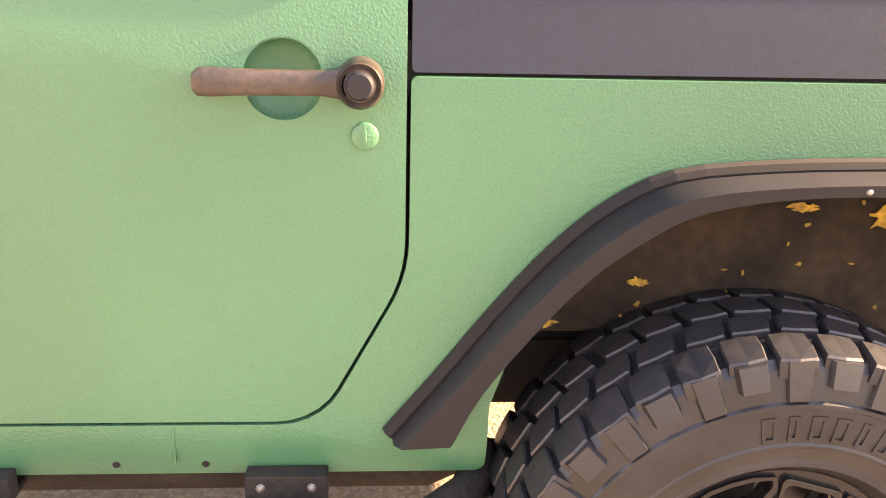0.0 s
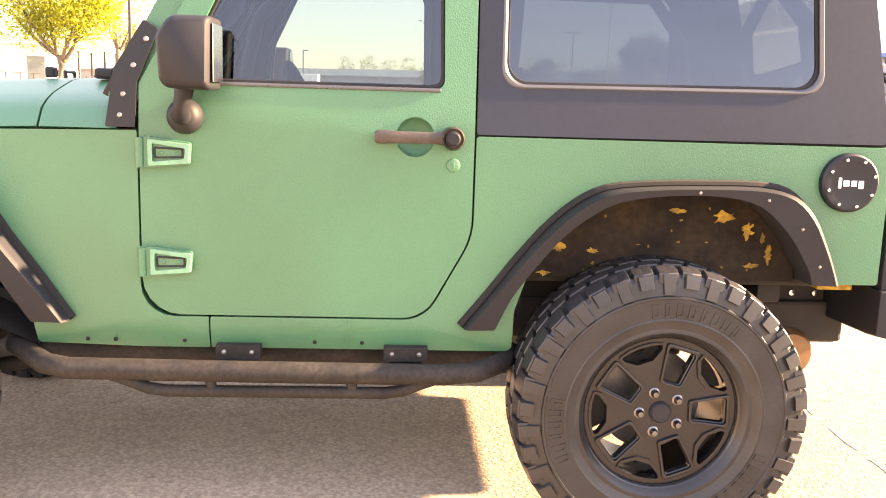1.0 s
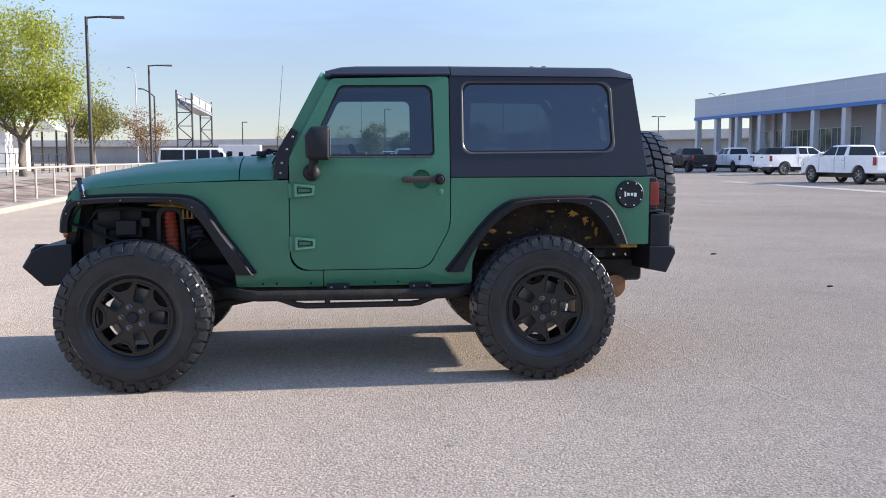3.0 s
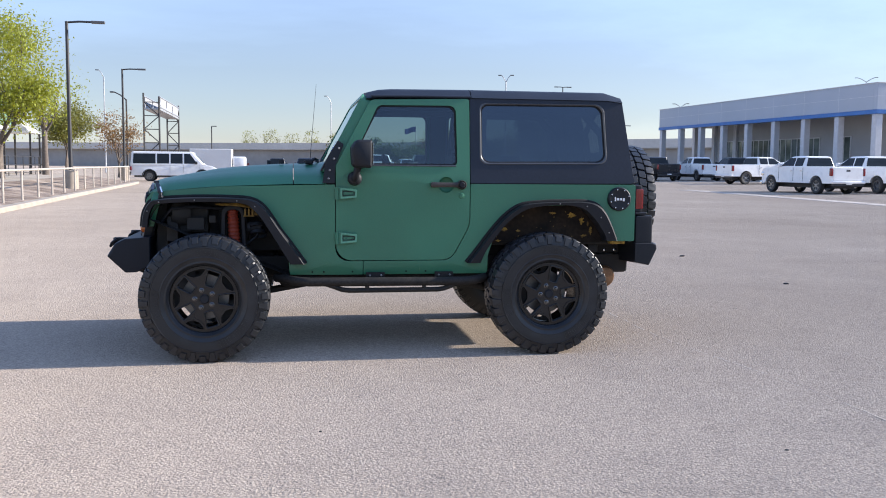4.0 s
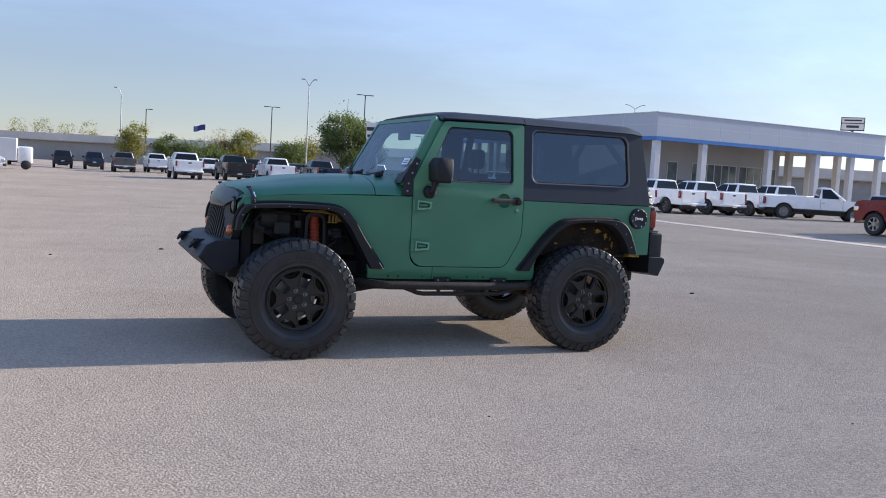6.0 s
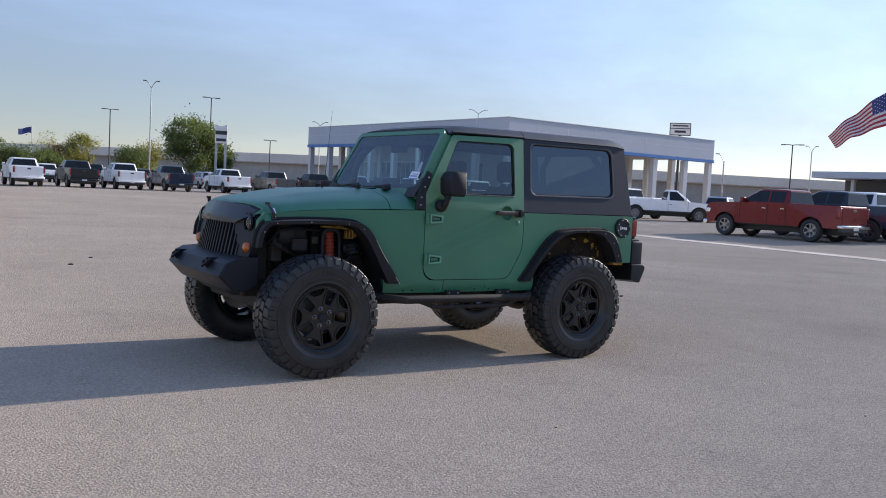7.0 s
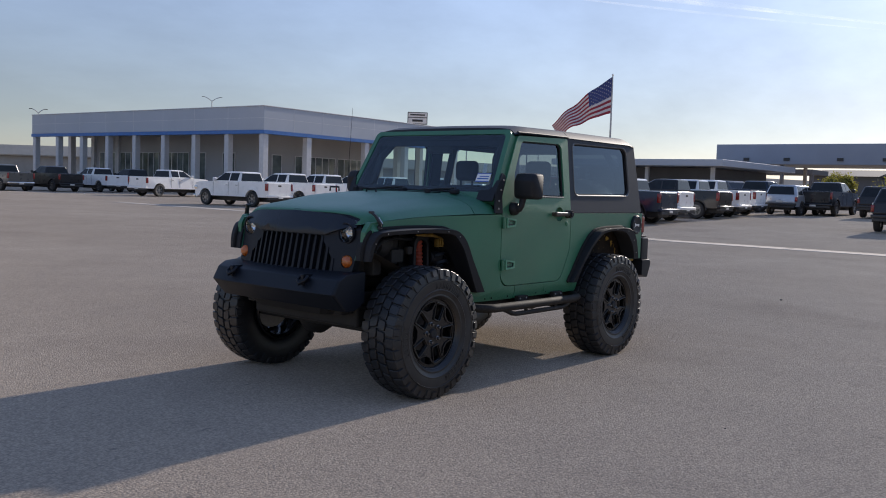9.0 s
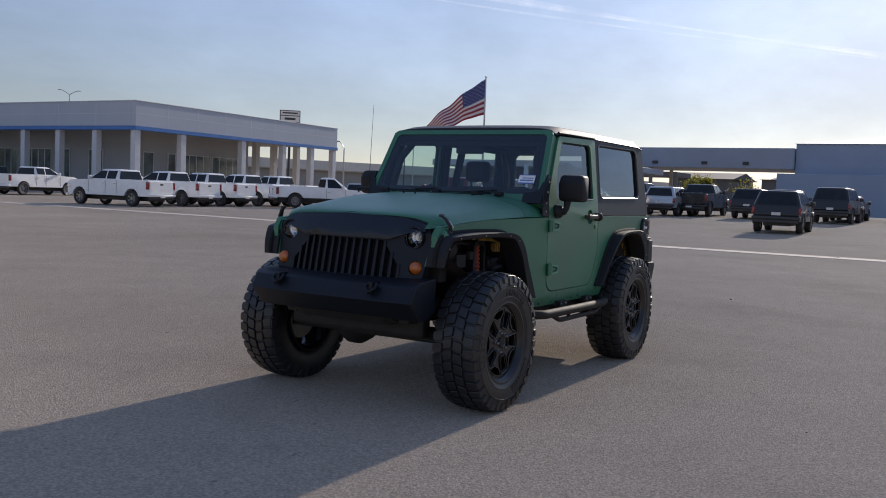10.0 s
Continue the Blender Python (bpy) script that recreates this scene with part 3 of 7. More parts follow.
part("sun_strip", across(slab([(-0.645, 0.485), (0.645, 0.485), (0.640, 0.57), (-0.640, 0.57)], thick=0.002, bevel=0), (-1.612, 0, 1.290), WS_UP, WS_IN), M_PLASTIC, car)
stk = part("windscreen_sticker", across(slab([(-0.655, 0.157), (-0.527, 0.157), (-0.527, 0.232), (-0.655, 0.232)], thick=0.001, bevel=0), (-1.634, 0, 1.302), WS_UP, WS_IN), M_WHITE_MARK, car, "white stock sticker with a blue edge")
M_BLUE_INK = mat("blue_print", (0.05, 0.12, 0.40), 0.5, vary=0.05)
for a0, a1, b0, b1 in ((-0.655, -0.527, 0.157, 0.166), (-0.642, -0.540, 0.180, 0.190), (-0.642, -0.555, 0.200, 0.207), (-0.655, -0.527, 0.226, 0.232)):
    part("printed_bar", across(slab([(a0, b0), (a1, b0), (a1, b1), (a0, b1)], thick=0.0008, bevel=0), (-1.6352, 0, 1.3026), WS_UP, WS_IN), M_BLUE_INK, stk)
part("paper_tag", across(slab([(-0.575, 0.24), (-0.535, 0.245), (-0.515, 0.34), (-0.55, 0.335)], thick=0.001, bevel=0), (-1.600, 0, 1.285), WS_UP, WS_IN), M_WHITE_MARK, car, "white paper tag hanging behind the glass")


def bracket():
    o = rounded([(-1.628, 1.214, 0.004), (-1.543, 1.214, 0.004), (-1.540, 1.335, 0.02), (-1.480, 1.487, 0.008), (-1.520, 1.512, 0.008), (-1.604, 1.375, 0.04)])
    return hang(slab(o, thick=0.012, bevel=0.003, cuts=BEND[:1]), 0.008)


for s in (-1, 1):
    part("corner_plate", across(slab(rounded([(s * 0.752, 0.002, 0.004), (s * 0.752, 0.175, 0.01), (s * 0.728, 0.175, 0.01), (s * 0.708, 0.098, 0.04), (s * 0.600, 0.088, 0.01), (s * 0.600, 0.002, 0.004)], 3), thick=0.014, bevel=0.003), (-1.640, 0, 1.302), WS_UP, WS_IN), M_STEEL, car, "black plate on the windscreen corner")
sides("pillar_bracket", bracket, M_STEEL, "black lamp bracket bolted to the pillar")
for bx, bz in ((-1.586, 1.247), (-1.577, 1.305), (-1.548, 1.385), (-1.513, 1.458)):
    sides("bracket_bolt", lambda: hang(lathe([(0, -0.005), (0.006, -0.004), (0.008, 0), (0, 0)], 10, m=Matrix.Translation((bx, 0, bz))), 0.008), M_GREYMETAL)


# bonnet and cowl
def lerp(table, x):
    for (a, va), (b, vb) in zip(table, table[1:]):
        if x <= b:
            return va + (vb - va) * (x - a) / (b - a)
    return table[-1][1]


TOPS = [(-2.83, 1.208), (-2.815, 1.223), (-2.79, 1.234), (-2.74, 1.246), (-2.66, 1.260), (-2.55, 1.275), (-2.4, 1.305), (-2.2, 1.328), (-2.0, 1.342), (-1.83, 1.349), (-1.6, 1.362)]
EDGES = [(-2.83, 1.137), (-2.74, 1.157), (-2.3, 1.190), (-1.83, 1.208), (-1.5, 1.209)]


def bonnet(xs):
    secs = []
    for x in xs:
        w = half_width(x, 1.2) - 0.006 - (0.05 * max(0.0, (-2.70 - x) / 0.13) ** 2)
        ze, zt = lerp(EDGES, x), lerp(TOPS, x)
        nose = min(1.0, max(0.0, (-2.45 - x) / 0.35))
        row = []
        for k in range(-16, 17):
            u = k / 16
            au = abs(u)
            bulge = 0.010 / (1 + math.exp((au - 0.62) * 40)) * min(1, max(0, (x + 2.80) / 0.3))
            sweep = (0.22 * (w * u) ** 2 - 0.012) * nose ** 1.5
            row.append((x + sweep, w * (u * 0.86 + 0.14 * math.copysign(1, u) * (1 - (1 - au) ** 2) if u else 0), ze + (zt - 0.010 - ze) * (1 - au ** (3.6 + 1.8 * nose)) ** 0.60 + bulge))
        secs.append(row + [(x, w * 0.98, ze - 0.006), (x, -w * 0.98, ze - 0.006)])
    return loft(secs)


part("bonnet", bonnet([-2.826, -2.815, -2.80, -2.775, -2.74, -2.70, -2.64, -2.57, -2.48, -2.38, -2.25, -2.1, -1.95, -1.830]), M_GREEN, car, "green textured bonnet", 50)
part("cowl", bonnet([-1.823, -1.74, -1.66, -1.60]), M_GREEN, car, "green cowl below the windscreen", 50)
for s in (-1, 1):
    part("bonnet_bumper_stop", boxes((-1.93, -1.90, s * 0.37 - 0.02, s * 0.37 + 0.02, 1.345, 1.378), bevel=0.006), M_PLASTIC, car)
for ly in (0.10, 0.50):
    part("footman_loop", tube([(-2.02, ly - 0.05, 1.335), (-2.02, ly - 0.048, 1.368), (-2.02, ly + 0.048, 1.368), (-2.02, ly + 0.05, 1.335)], 0.007, 8), M_STEEL, car)
for y0, y1 in ((-0.46, -0.02), (0.06, 0.52)):
    w = part("wiper_arm", tube([(-1.70, y0, 1.365), (-1.672, y0 + 0.03, 1.385), (-1.645, (y0 + y1) / 2, 1.378), (-1.632, y1, 1.356)], [0.013, 0.010, 0.007, 0.005], 8), M_PLASTIC, car)
    part("wiper_blade", tube([(-1.648, y0 + 0.10, 1.362), (-1.640, (y0 + y1) / 2 + 0.06, 1.366), (-1.632, y1 + 0.10, 1.362)], 0.007, 6), M_PLASTIC, w)
    part("wiper_pivot", boxes((-1.745, -1.685, y0 - 0.03, y0 + 0.03, 1.345, 1.378), bevel=0.01), M_PLASTIC, w)
part("cowl_vent", boxes((-1.79, -1.74, -0.35, 0.35, 1.350, 1.357), bevel=0.003), M_PLASTIC, car)


def latch():
    bm = tube([(-2.724, -0.672, 1.118), (-2.730, -0.676, 1.150), (-2.744, -0.652, 1.192), (-2.757, -0.622, 1.216)], [0.015, 0.017, 0.015, 0.012], 8, squash=0.7)
    box(bm, -2.742, -2.706, -0.680, -0.650, 1.100, 1.128, 0.006)
    box(bm, -2.776, -2.738, -0.638, -0.614, 1.206, 1.224, 0.007)
    return bm


def latch_hook():
    return tube([(-2.714, -0.676, 1.112), (-2.716, -0.684, 1.145), (-2.728, -0.664, 1.182)], 0.006, 6)


for side, lt in enumerate(sides("bonnet_latch", latch, M_LATCH, "black rubber bonnet latch")):
    part("latch_wire", flip(latch_hook()) if side else latch_hook(), M_CHROME, lt, "bright wire catch")
part("aerial", tube([(-1.70, 0.70, 1.22), (-1.695, 0.70, 1.27), (-1.63, 0.72, 2.02)], [0.010, 0.003, 0.0012], 6), M_STEEL, car, "thin black aerial")

# grille
GX, BOW, LEAN = -2.890, 0.235, 0.20


def front_plate(outer, holes, thick, bevel=0.004, x=GX):
    bm = across(slab(outer, holes, thick=thick, bevel=bevel, cuts=[((k * 0.1, 0, 0), (1, 0, 0)) for k in range(-6, 7)] + [((0, 0, z), (0, 0, 1)) for z in (1.06, 1.10)]), (x, 0, 0), (0, 0, 1), (1, 0, 0))
    for v in bm.verts:
        v.co.x += BOW * v.co.y ** 2 - LEAN * max(0.0, 1.06 - v.co.z) + 0.55 * max(0.0, v.co.z - 1.10)
    return bm


grille_o = rounded([(-0.560, 0.80, 0.05), (0.560, 0.80, 0.05), (0.592, 1.00, 0.05), (0.592, 1.105, 0.06), (0.540, 1.168, 0.05), (0.42, 1.200, 0.1), (0.0, 1.214, 0.3), (-0.42, 1.200, 0.1), (-0.540, 1.168, 0.05), (-0.592, 1.105, 0.06), (-0.592, 1.00, 0.05)])
mesh_o = rounded([(-0.425, 0.828, 0.03), (0.425, 0.828, 0.03), (0.405, 0.90, 0.02), (0.285, 1.050, 0.03), (-0.285, 1.050, 0.03), (-0.405, 0.90, 0.02)])
LAMP_Y, SIGNAL_Y, LAMP_Z = 0.486, 0.516, 1.074
LAMP_X = GX + BOW * LAMP_Y ** 2
lamp_l, lamp_r = arc(-LAMP_Y, LAMP_Z, 0.064, 0, 345, 23), arc(LAMP_Y, LAMP_Z, 0.064, 0, 345, 23)
sig_l, sig_r = arc(-SIGNAL_Y, 0.893, 0.042, 0, 340, 17), arc(SIGNAL_Y, 0.893, 0.042, 0, 340, 17)
grille = part("grille", front_plate(grille_o, (mesh_o, lamp_l, lamp_r, sig_l, sig_r), 0.05, 0.006), M_GRILLE, car, "black grille with a scowling brow and narrow slots", 40)
part("grille_backing", front_plate(inset(grille_o, 0.02), (), 0.02, 0, GX + 0.052), M_BLACK_GAP, grille)
for k in range(16):
    y = -0.4125 + 0.055 * k
    top_z = min(1.055, 0.905 + max(0.0, (0.415 - abs(y))) * 1.28)
    part("grille_bar", front_plate(rounded([(y - 0.011, 0.822, 0.004), (y + 0.011, 0.822, 0.004), (y + 0.008, top_z, 0.003), (y - 0.008, top_z, 0.003)], 2), (), 0.03, 0.005, GX - 0.006), M_GRILLE, grille, smooth=40)
brow = rounded([(-0.578, 1.108, 0.01), (-0.52, 1.118, 0.02), (-0.425, 1.090, 0.03), (-0.330, 1.058, 0.03), (0.330, 1.058, 0.03), (0.425, 1.090, 0.03), (0.52, 1.118, 0.02), (0.578, 1.108, 0.01), (0.535, 1.160, 0.03), (0.40, 1.192, 0.10), (0, 1.206, 0.25), (-0.40, 1.192, 0.10), (-0.535, 1.160, 0.03)])
part("grille_brow", front_plate(brow, (), 0.030, 0.013, GX - 0.020), M_GLOSSBLACK, grille, smooth=40)
for s in (-1, 1):
    h = part("headlamp", lathe([(0.0, 0.046), (0.022, 0.044), (0.042, 0.034), (0.060, 0.012), (0.071, -0.004), (0.071, 0.0)], 14, m=Matrix.Translation((LAMP_X + 0.004, s * LAMP_Y, LAMP_Z)) @ Matrix.Rotation(radians(-90), 4, "Z") @ Matrix.Scale(0.88, 4)), M_REFLECTOR, car, "round headlamp with faceted reflector")
    part("headlamp_lens", lathe([(0.0, -0.020), (0.034, -0.016), (0.056, -0.006), (0.070, 0.004)], 36, m=Matrix.Translation((LAMP_X, s * LAMP_Y, LAMP_Z)) @ Matrix.Rotation(radians(-90), 4, "Z") @ Matrix.Scale(0.88, 4)), M_GLASS_LAMP, h, smooth=60)
    part("headlamp_ring", lathe([(0.069, -0.012), (0.077, -0.012), (0.081, 0.002), (0.069, 0.002)], 36, closed=True, m=Matrix.Translation((LAMP_X, s * LAMP_Y, LAMP_Z)) @ Matrix.Rotation(radians(-90), 4, "Z") @ Matrix.Scale(0.88, 4)), M_GRILLE, h, smooth=50)
    part("headlamp_bulb", lathe([(0.0, 0.004), (0.013, 0.006), (0.015, 0.03), (0.0, 0.04)], 16, m=Matrix.Translation((LAMP_X + 0.010, s * LAMP_Y, LAMP_Z)) @ Matrix.Rotation(radians(-90), 4, "Z") @ Matrix.Scale(0.88, 4)), M_CHROME, h, smooth=60)
    part("turn_signal", lathe([(0.0, -0.018), (0.025, -0.014), (0.038, -0.002), (0.041, 0.02), (0, 0.03)], 24, m=Matrix.Translation((LAMP_X - 0.034, s * SIGNAL_Y, 0.893)) @ Matrix.Rotation(radians(-90), 4, "Z")), M_AMBER, car, "amber turn signal", 60)
    part("side_strip", front_plate(rounded([(s * 0.572, 0.905), (s * 0.602, 0.905), (s * 0.652, 1.03), (s * 0.676, 1.095), (s * 0.655, 1.142), (s * 0.60, 1.152)], 2), (), 0.055, 0.006, GX - 0.004), M_GREEN, car)

# flat fender flares
FRONT_OUT = [(-2.855, 0.905), (-2.842, 1.00), (-2.80, 1.075), (-2.74, 1.098), (-2.60, 1.110), (-2.43, 1.115), (-2.25, 1.113), (-2.13, 1.105), (-2.06, 1.078), (-2.00, 1.02), (-1.92, 0.897), (-1.84, 0.79), (-1.742, 0.652)]
FRONT_IN = [(-2.815, 0.905), (-2.803, 0.985), (-2.77, 1.055), (-2.72, 1.070), (-2.60, 1.080), (-2.43, 1.085), (-2.25, 1.082), (-2.15, 1.070), (-2.105, 1.04), (-2.05, 0.982), (-1.975, 0.865), (-1.91, 0.755), (-1.846, 0.652)]
REAR_OUT = [(-0.605, 0.652), (-0.5262, 0.7509), (-0.4424, 0.8614), (-0.3583, 0.9597), (-0.2795, 1.0275), (-0.1917, 1.0705), (-0.0472, 1.0863), (0.1148, 1.0911), (0.2576, 1.0911), (0.348, 1.073), (0.408, 1.02), (0.458, 0.93), (0.49, 0.86), (0.511, 0.808)]
REAR_IN = [(-0.513, 0.652), (-0.4688, 0.7465), (-0.3991, 0.849), (-0.3218, 0.9433), (-0.2459, 1.0037), (-0.1678, 1.0429), (-0.0419, 1.0638), (0.1036, 1.0676), (0.2138, 1.0518), (0.281, 1.012), (0.341, 0.95), (0.386, 0.885), (0.411, 0.845), (0.424, 0.808)]


def smooth_pts(p, k=3):
    out = []
    for i in range(len(p) - 1):
        p0, p1, p2, p3 = (Vector(p[max(0, min(len(p) - 1, i + d))]) for d in (-1, 0, 1, 2))
        for j in range(k):
            t = j / k
            out.append(tuple(0.5 * (2 * p1 + (p2 - p0) * t + (2 * p0 - 5 * p1 + 4 * p2 - p3) * t * t + (3 * p1 - p0 - 3 * p2 + p3) * t ** 3)))
    return out + [p[-1]]


def flare_out(x, z):
    return half_width(x, 0.9) + 0.050 + 0.035 * min(1.0, max(0.0, (z - 0.65) / 0.35)) + 0.03 * min(1.0, max(0.0, (-1.7 - x) / 0.5)) - 0.045 * min(1.0, max(0.0, (-2.62 - x) / 0.22)) ** 1.5


def flare(outer, inner):
    o, i = smooth_pts(outer), smooth_pts(inner)
    secs = []
    for (ox, oz), (ix, iz) in zip(o, i):
        wb = half_width(ox, oz) - 0.01
        mx, mz = ox + (ix - ox) * 0.18, oz + (iz - oz) * 0.18
        yo = flare_out(ox, oz)
        secs.append([(ox, -wb, oz), (ox + (ix - ox) * 0.04, -yo + 0.014, oz + (iz - oz) * 0.04), (mx, -yo, mz), (ix, -yo + 0.006, iz),
                     (ix + (ix - ox) * 0.05, -yo + 0.016, iz + (iz - oz) * 0.05), (ix, -wb + 0.05, iz), (ox, -wb + 0.045, oz)])
    return loft(secs)


for nm, o, i in (("front_flare", FRONT_OUT, FRONT_IN), ("rear_flare", REAR_OUT, REAR_IN)):
    pair = sides(nm, lambda: flare(o, i), M_PLASTIC, "black flat fender flare with small bolts", 45)
    for side, f in enumerate(pair):
        # seal made thicker and black, painting in the shaded edge of the flare
        seal = tube([(x - 0.003, -half_width(x, z) - 0.004, z + 0.003) for x, z in smooth_pts(o)], 0.014, 8)
        part("flare_seal_and_shade", seal if side == 0 else flip(seal), M_BLACK_GAP, f)
        so, si = smooth_pts(o), smooth_pts(i)
        for k in range(len(so) // 2 if nm == "rear_flare" else 4, len(so) - (1 if nm == "rear_flare" else 12), 5):
            x, z = so[k][0] * 0.4 + si[k][0] * 0.6, so[k][1] * 0.4 + si[k][1] * 0.6
            b = lathe([(0, -0.004), (0.004, -0.003), (0.0055, 0), (0, 0)], 8, m=Matrix.Translation((x, -flare_out(x, z + 0.03) + 0.003, z)))
            part("flare_bolt", b if side == 0 else flip(b), M_GREYMETAL, f)

# fuel lid
lid = part("fuel_lid", lathe([(0, -0.020), (0.055, -0.020), (0.062, -0.024), (0.080, -0.024), (0.086, -0.018), (0.088, 0.0), (0, 0.0)], 40, m=Matrix.Translation((0.528, -0.775, 1.110))), M_STEEL, car, "black bolted fuel lid", 35)
for k in range(8):
    a = math.pi / 4 * k + 0.3
    part("lid_bolt", lathe([(0, -0.031), (0.005, -0.030), (0.006, -0.024), (0, -0.024)], 8, m=Matrix.Translation((0.528 + 0.071 * math.cos(a), -0.775, 1.110 + 0.071 * math.sin(a)))), M_CHROME, lid)
bm = bmesh.new()
for x0, x1, z0, z1 in ((0.490, 0.500, 1.094, 1.126), (0.505, 0.524, 1.100, 1.118), (0.529, 0.546, 1.100, 1.118), (0.551, 0.567, 1.094, 1.118)):
    box(bm, x0, x1, -0.798, -0.794, z0, z1, 0.002)
part("badge_bars", bm, M_WHITE_MARK, lid)

# mirrors
def mirror():
    secs = []
    for y, g in ((-0.792, 0.80), (-0.798, 0.93), (-0.812, 1.0), (-0.935, 1.0), (-0.960, 0.95), (-0.972, 0.82)):
        c = (-1.362, 1.418)
        secs.append([(c[0] + (x - c[0]) * g, y, c[1] + (z - c[1]) * g) for x, z in rounded([(-1.432, 1.326, 0.03), (-1.300, 1.322, 0.012), (-1.296, 1.514, 0.012), (-1.405, 1.514, 0.04), (-1.440, 1.46, 0.03)])])
    bm = loft(secs)
    tube([(-1.385, -0.850, 1.36), (-1.392, -0.850, 1.31), (-1.400, -0.848, 1.272), (-1.404, -0.835, 1.252), (-1.405, -0.80, 1.248), (-1.405, -0.765, 1.248)], [0.030, 0.025, 0.022, 0.026, 0.028, 0.030], 14, bm)
    join(bm, lathe([(0, -0.050), (0.032, -0.047), (0.045, -0.032), (0.050, -0.010), (0.050, 0.01), (0, 0.01)], 24, m=Matrix.Translation((-1.405, -0.775, 1.248))))
    return bm


for k, m_ob in enumerate(sides("wing_mirror", mirror, M_PLASTIC, "black door mirror on a round arm", 50)):
    b = boxes((-1.294, -1.291, -0.950, -0.820, 1.345, 1.495), bevel=0.001)
    part("mirror_glass", b if k == 0 else flip(b), M_CHROME, m_ob)

# rear
across_back = dict(slope=(-0.10, 0, 0.60), inward=(-1, 0, -0.16))
part("rear_top_panel", across(slab(rounded([(-0.765, 0.0), (0.765, 0.0), (0.70, 0.61, 0.05), (-0.70, 0.61, 0.05)]), (rounded([(-0.60, 0.09, 0.05), (0.60, 0.09, 0.05), (0.56, 0.53, 0.06), (-0.56, 0.53, 0.06)]),), thick=0.03, bevel=0.008),
                              (0.652, 0, 1.226), **across_back), M_HARDTOP, car, "dark hard top tail with rear window", 40)
part("rear_glass", across(sheet(rounded([(-0.605, 0.085, 0.05), (0.605, 0.085, 0.05), (0.565, 0.535, 0.06), (-0.565, 0.535, 0.06)])), (0.640, 0, 1.226), fix=False, **across_back), M_GLASS_REAR, car, "rear window").visible_shadow = False
part("tailgate", boxes((0.612, 0.660, -0.766, 0.766, 0.80, 1.214), bevel=0.012), M_GREEN, car, "green tailgate", 40)


def tail_lamp():
    return boxes((0.648, 0.714, -0.765, -0.655, 1.012, 1.212), bevel=0.012)


for k, t_ob in enumerate(sides("tail_lamp", tail_lamp, M_PLASTIC, "black boxed tail lamp with red lens")):
    b = boxes((0.662, 0.722, -0.772, -0.672, 1.035, 1.185), bevel=0.010)
    part("red_lens", b if k == 0 else flip(b), M_RED_LENS, t_ob, "red lens", 40)


def rear_bumper():
    secs = []
    for y, x1, z0, z1 in ((-0.80, 0.800, 0.622, 0.786), (-0.74, 0.825, 0.615, 0.788), (-0.40, 0.84, 0.60, 0.79), (0.40, 0.84, 0.60, 0.79), (0.74, 0.825, 0.615, 0.788), (0.80, 0.800, 0.622, 0.786)):
        secs.append([(0.655, y, z0 + 0.025), (x1 - 0.035, y, z0), (x1 + 0.022, y, z1 - 0.045), (x1 + 0.018, y, z1 - 0.012), (x1 - 0.012, y, z1), (0.655, y, z1)])
    bm = loft(secs)
    sharp_bevel(bm, 0.006)
    return bm


rb = part("rear_bumper", rear_bumper(), M_STEEL, car, "black steel rear bumper with corner uprights", 40)
for s in (-1, 1):
    part("corner_upright", boxes((0.662, 0.795, s * 0.73 - 0.055, s * 0.73 + 0.055, 0.775, 0.990), bevel=0.016), M_STEEL, rb, smooth=40)
part("upright_cap", boxes((0.655, 0.75, -0.78, -0.64, 0.996, 1.012), bevel=0.006), M_STEEL, rb)
for x in (0.54, 0.62):
    part("bumper_bolt", lathe([(0, -0.012), (0.010, -0.010), (0.012, 0), (0, 0)], 10, m=Matrix.Translation((x, -0.452, 0.705))), M_CHROME, rb)

# front bumper
def front_bumper():
    secs = []
    for y, g in ((-0.640, 0.86), (-0.628, 0.93), (-0.42, 1.0), (0.42, 1.0), (0.600, 0.84), (0.612, 0.74)):
        cx = -2.88
        secs.append([(cx + (x - cx) * g, y, z) for x, z in ((-2.80, 0.835), (-2.985, 0.822), (-3.055, 0.790), (-3.112, 0.702), (-2.985, 0.588), (-2.90, 0.590), (-2.80, 0.64))])
    bm = loft(secs)
    sharp_bevel(bm, 0.006, angle=25)
    return bm


fb = part("front_bumper", front_bumper(), M_GRILLE, car, "angular black steel front bumper with shackles", 30)
for s in (-1, 1):
    part("bumper_bracket", boxes((-2.90, -2.70, s * 0.40 - 0.04, s * 0.40 + 0.04, 0.60, 0.74), bevel=0.008), M_DARK, fb)
    lug = part("shackle_mount", boxes((-3.10, -3.00, s * 0.36 - 0.014, s * 0.36 + 0.014, 0.74, 0.812), bevel=0.006), M_GRILLE, fb)
    part("shackle", tube([(-3.075, s * 0.36 - 0.03, 0.80), (-3.105, s * 0.36 - 0.035, 0.775), (-3.120, s * 0.36, 0.750), (-3.105, s * 0.36 + 0.035, 0.775), (-3.075, s * 0.36 + 0.03, 0.80)], 0.011, 8), M_GRILLE, lug, smooth=60)
part("skid_plate", loft([[(-2.98, y, 0.60), (-2.88, y, z), (-2.66, y, z - 0.02), (-2.66, y, z), (-2.88, y, z + 0.03), (-2.965, y, 0.63)] for y, z in ((-0.40, 0.56), (-0.30, 0.53), (0.30, 0.53), (0.40, 0.56))]), M_DARK, car)

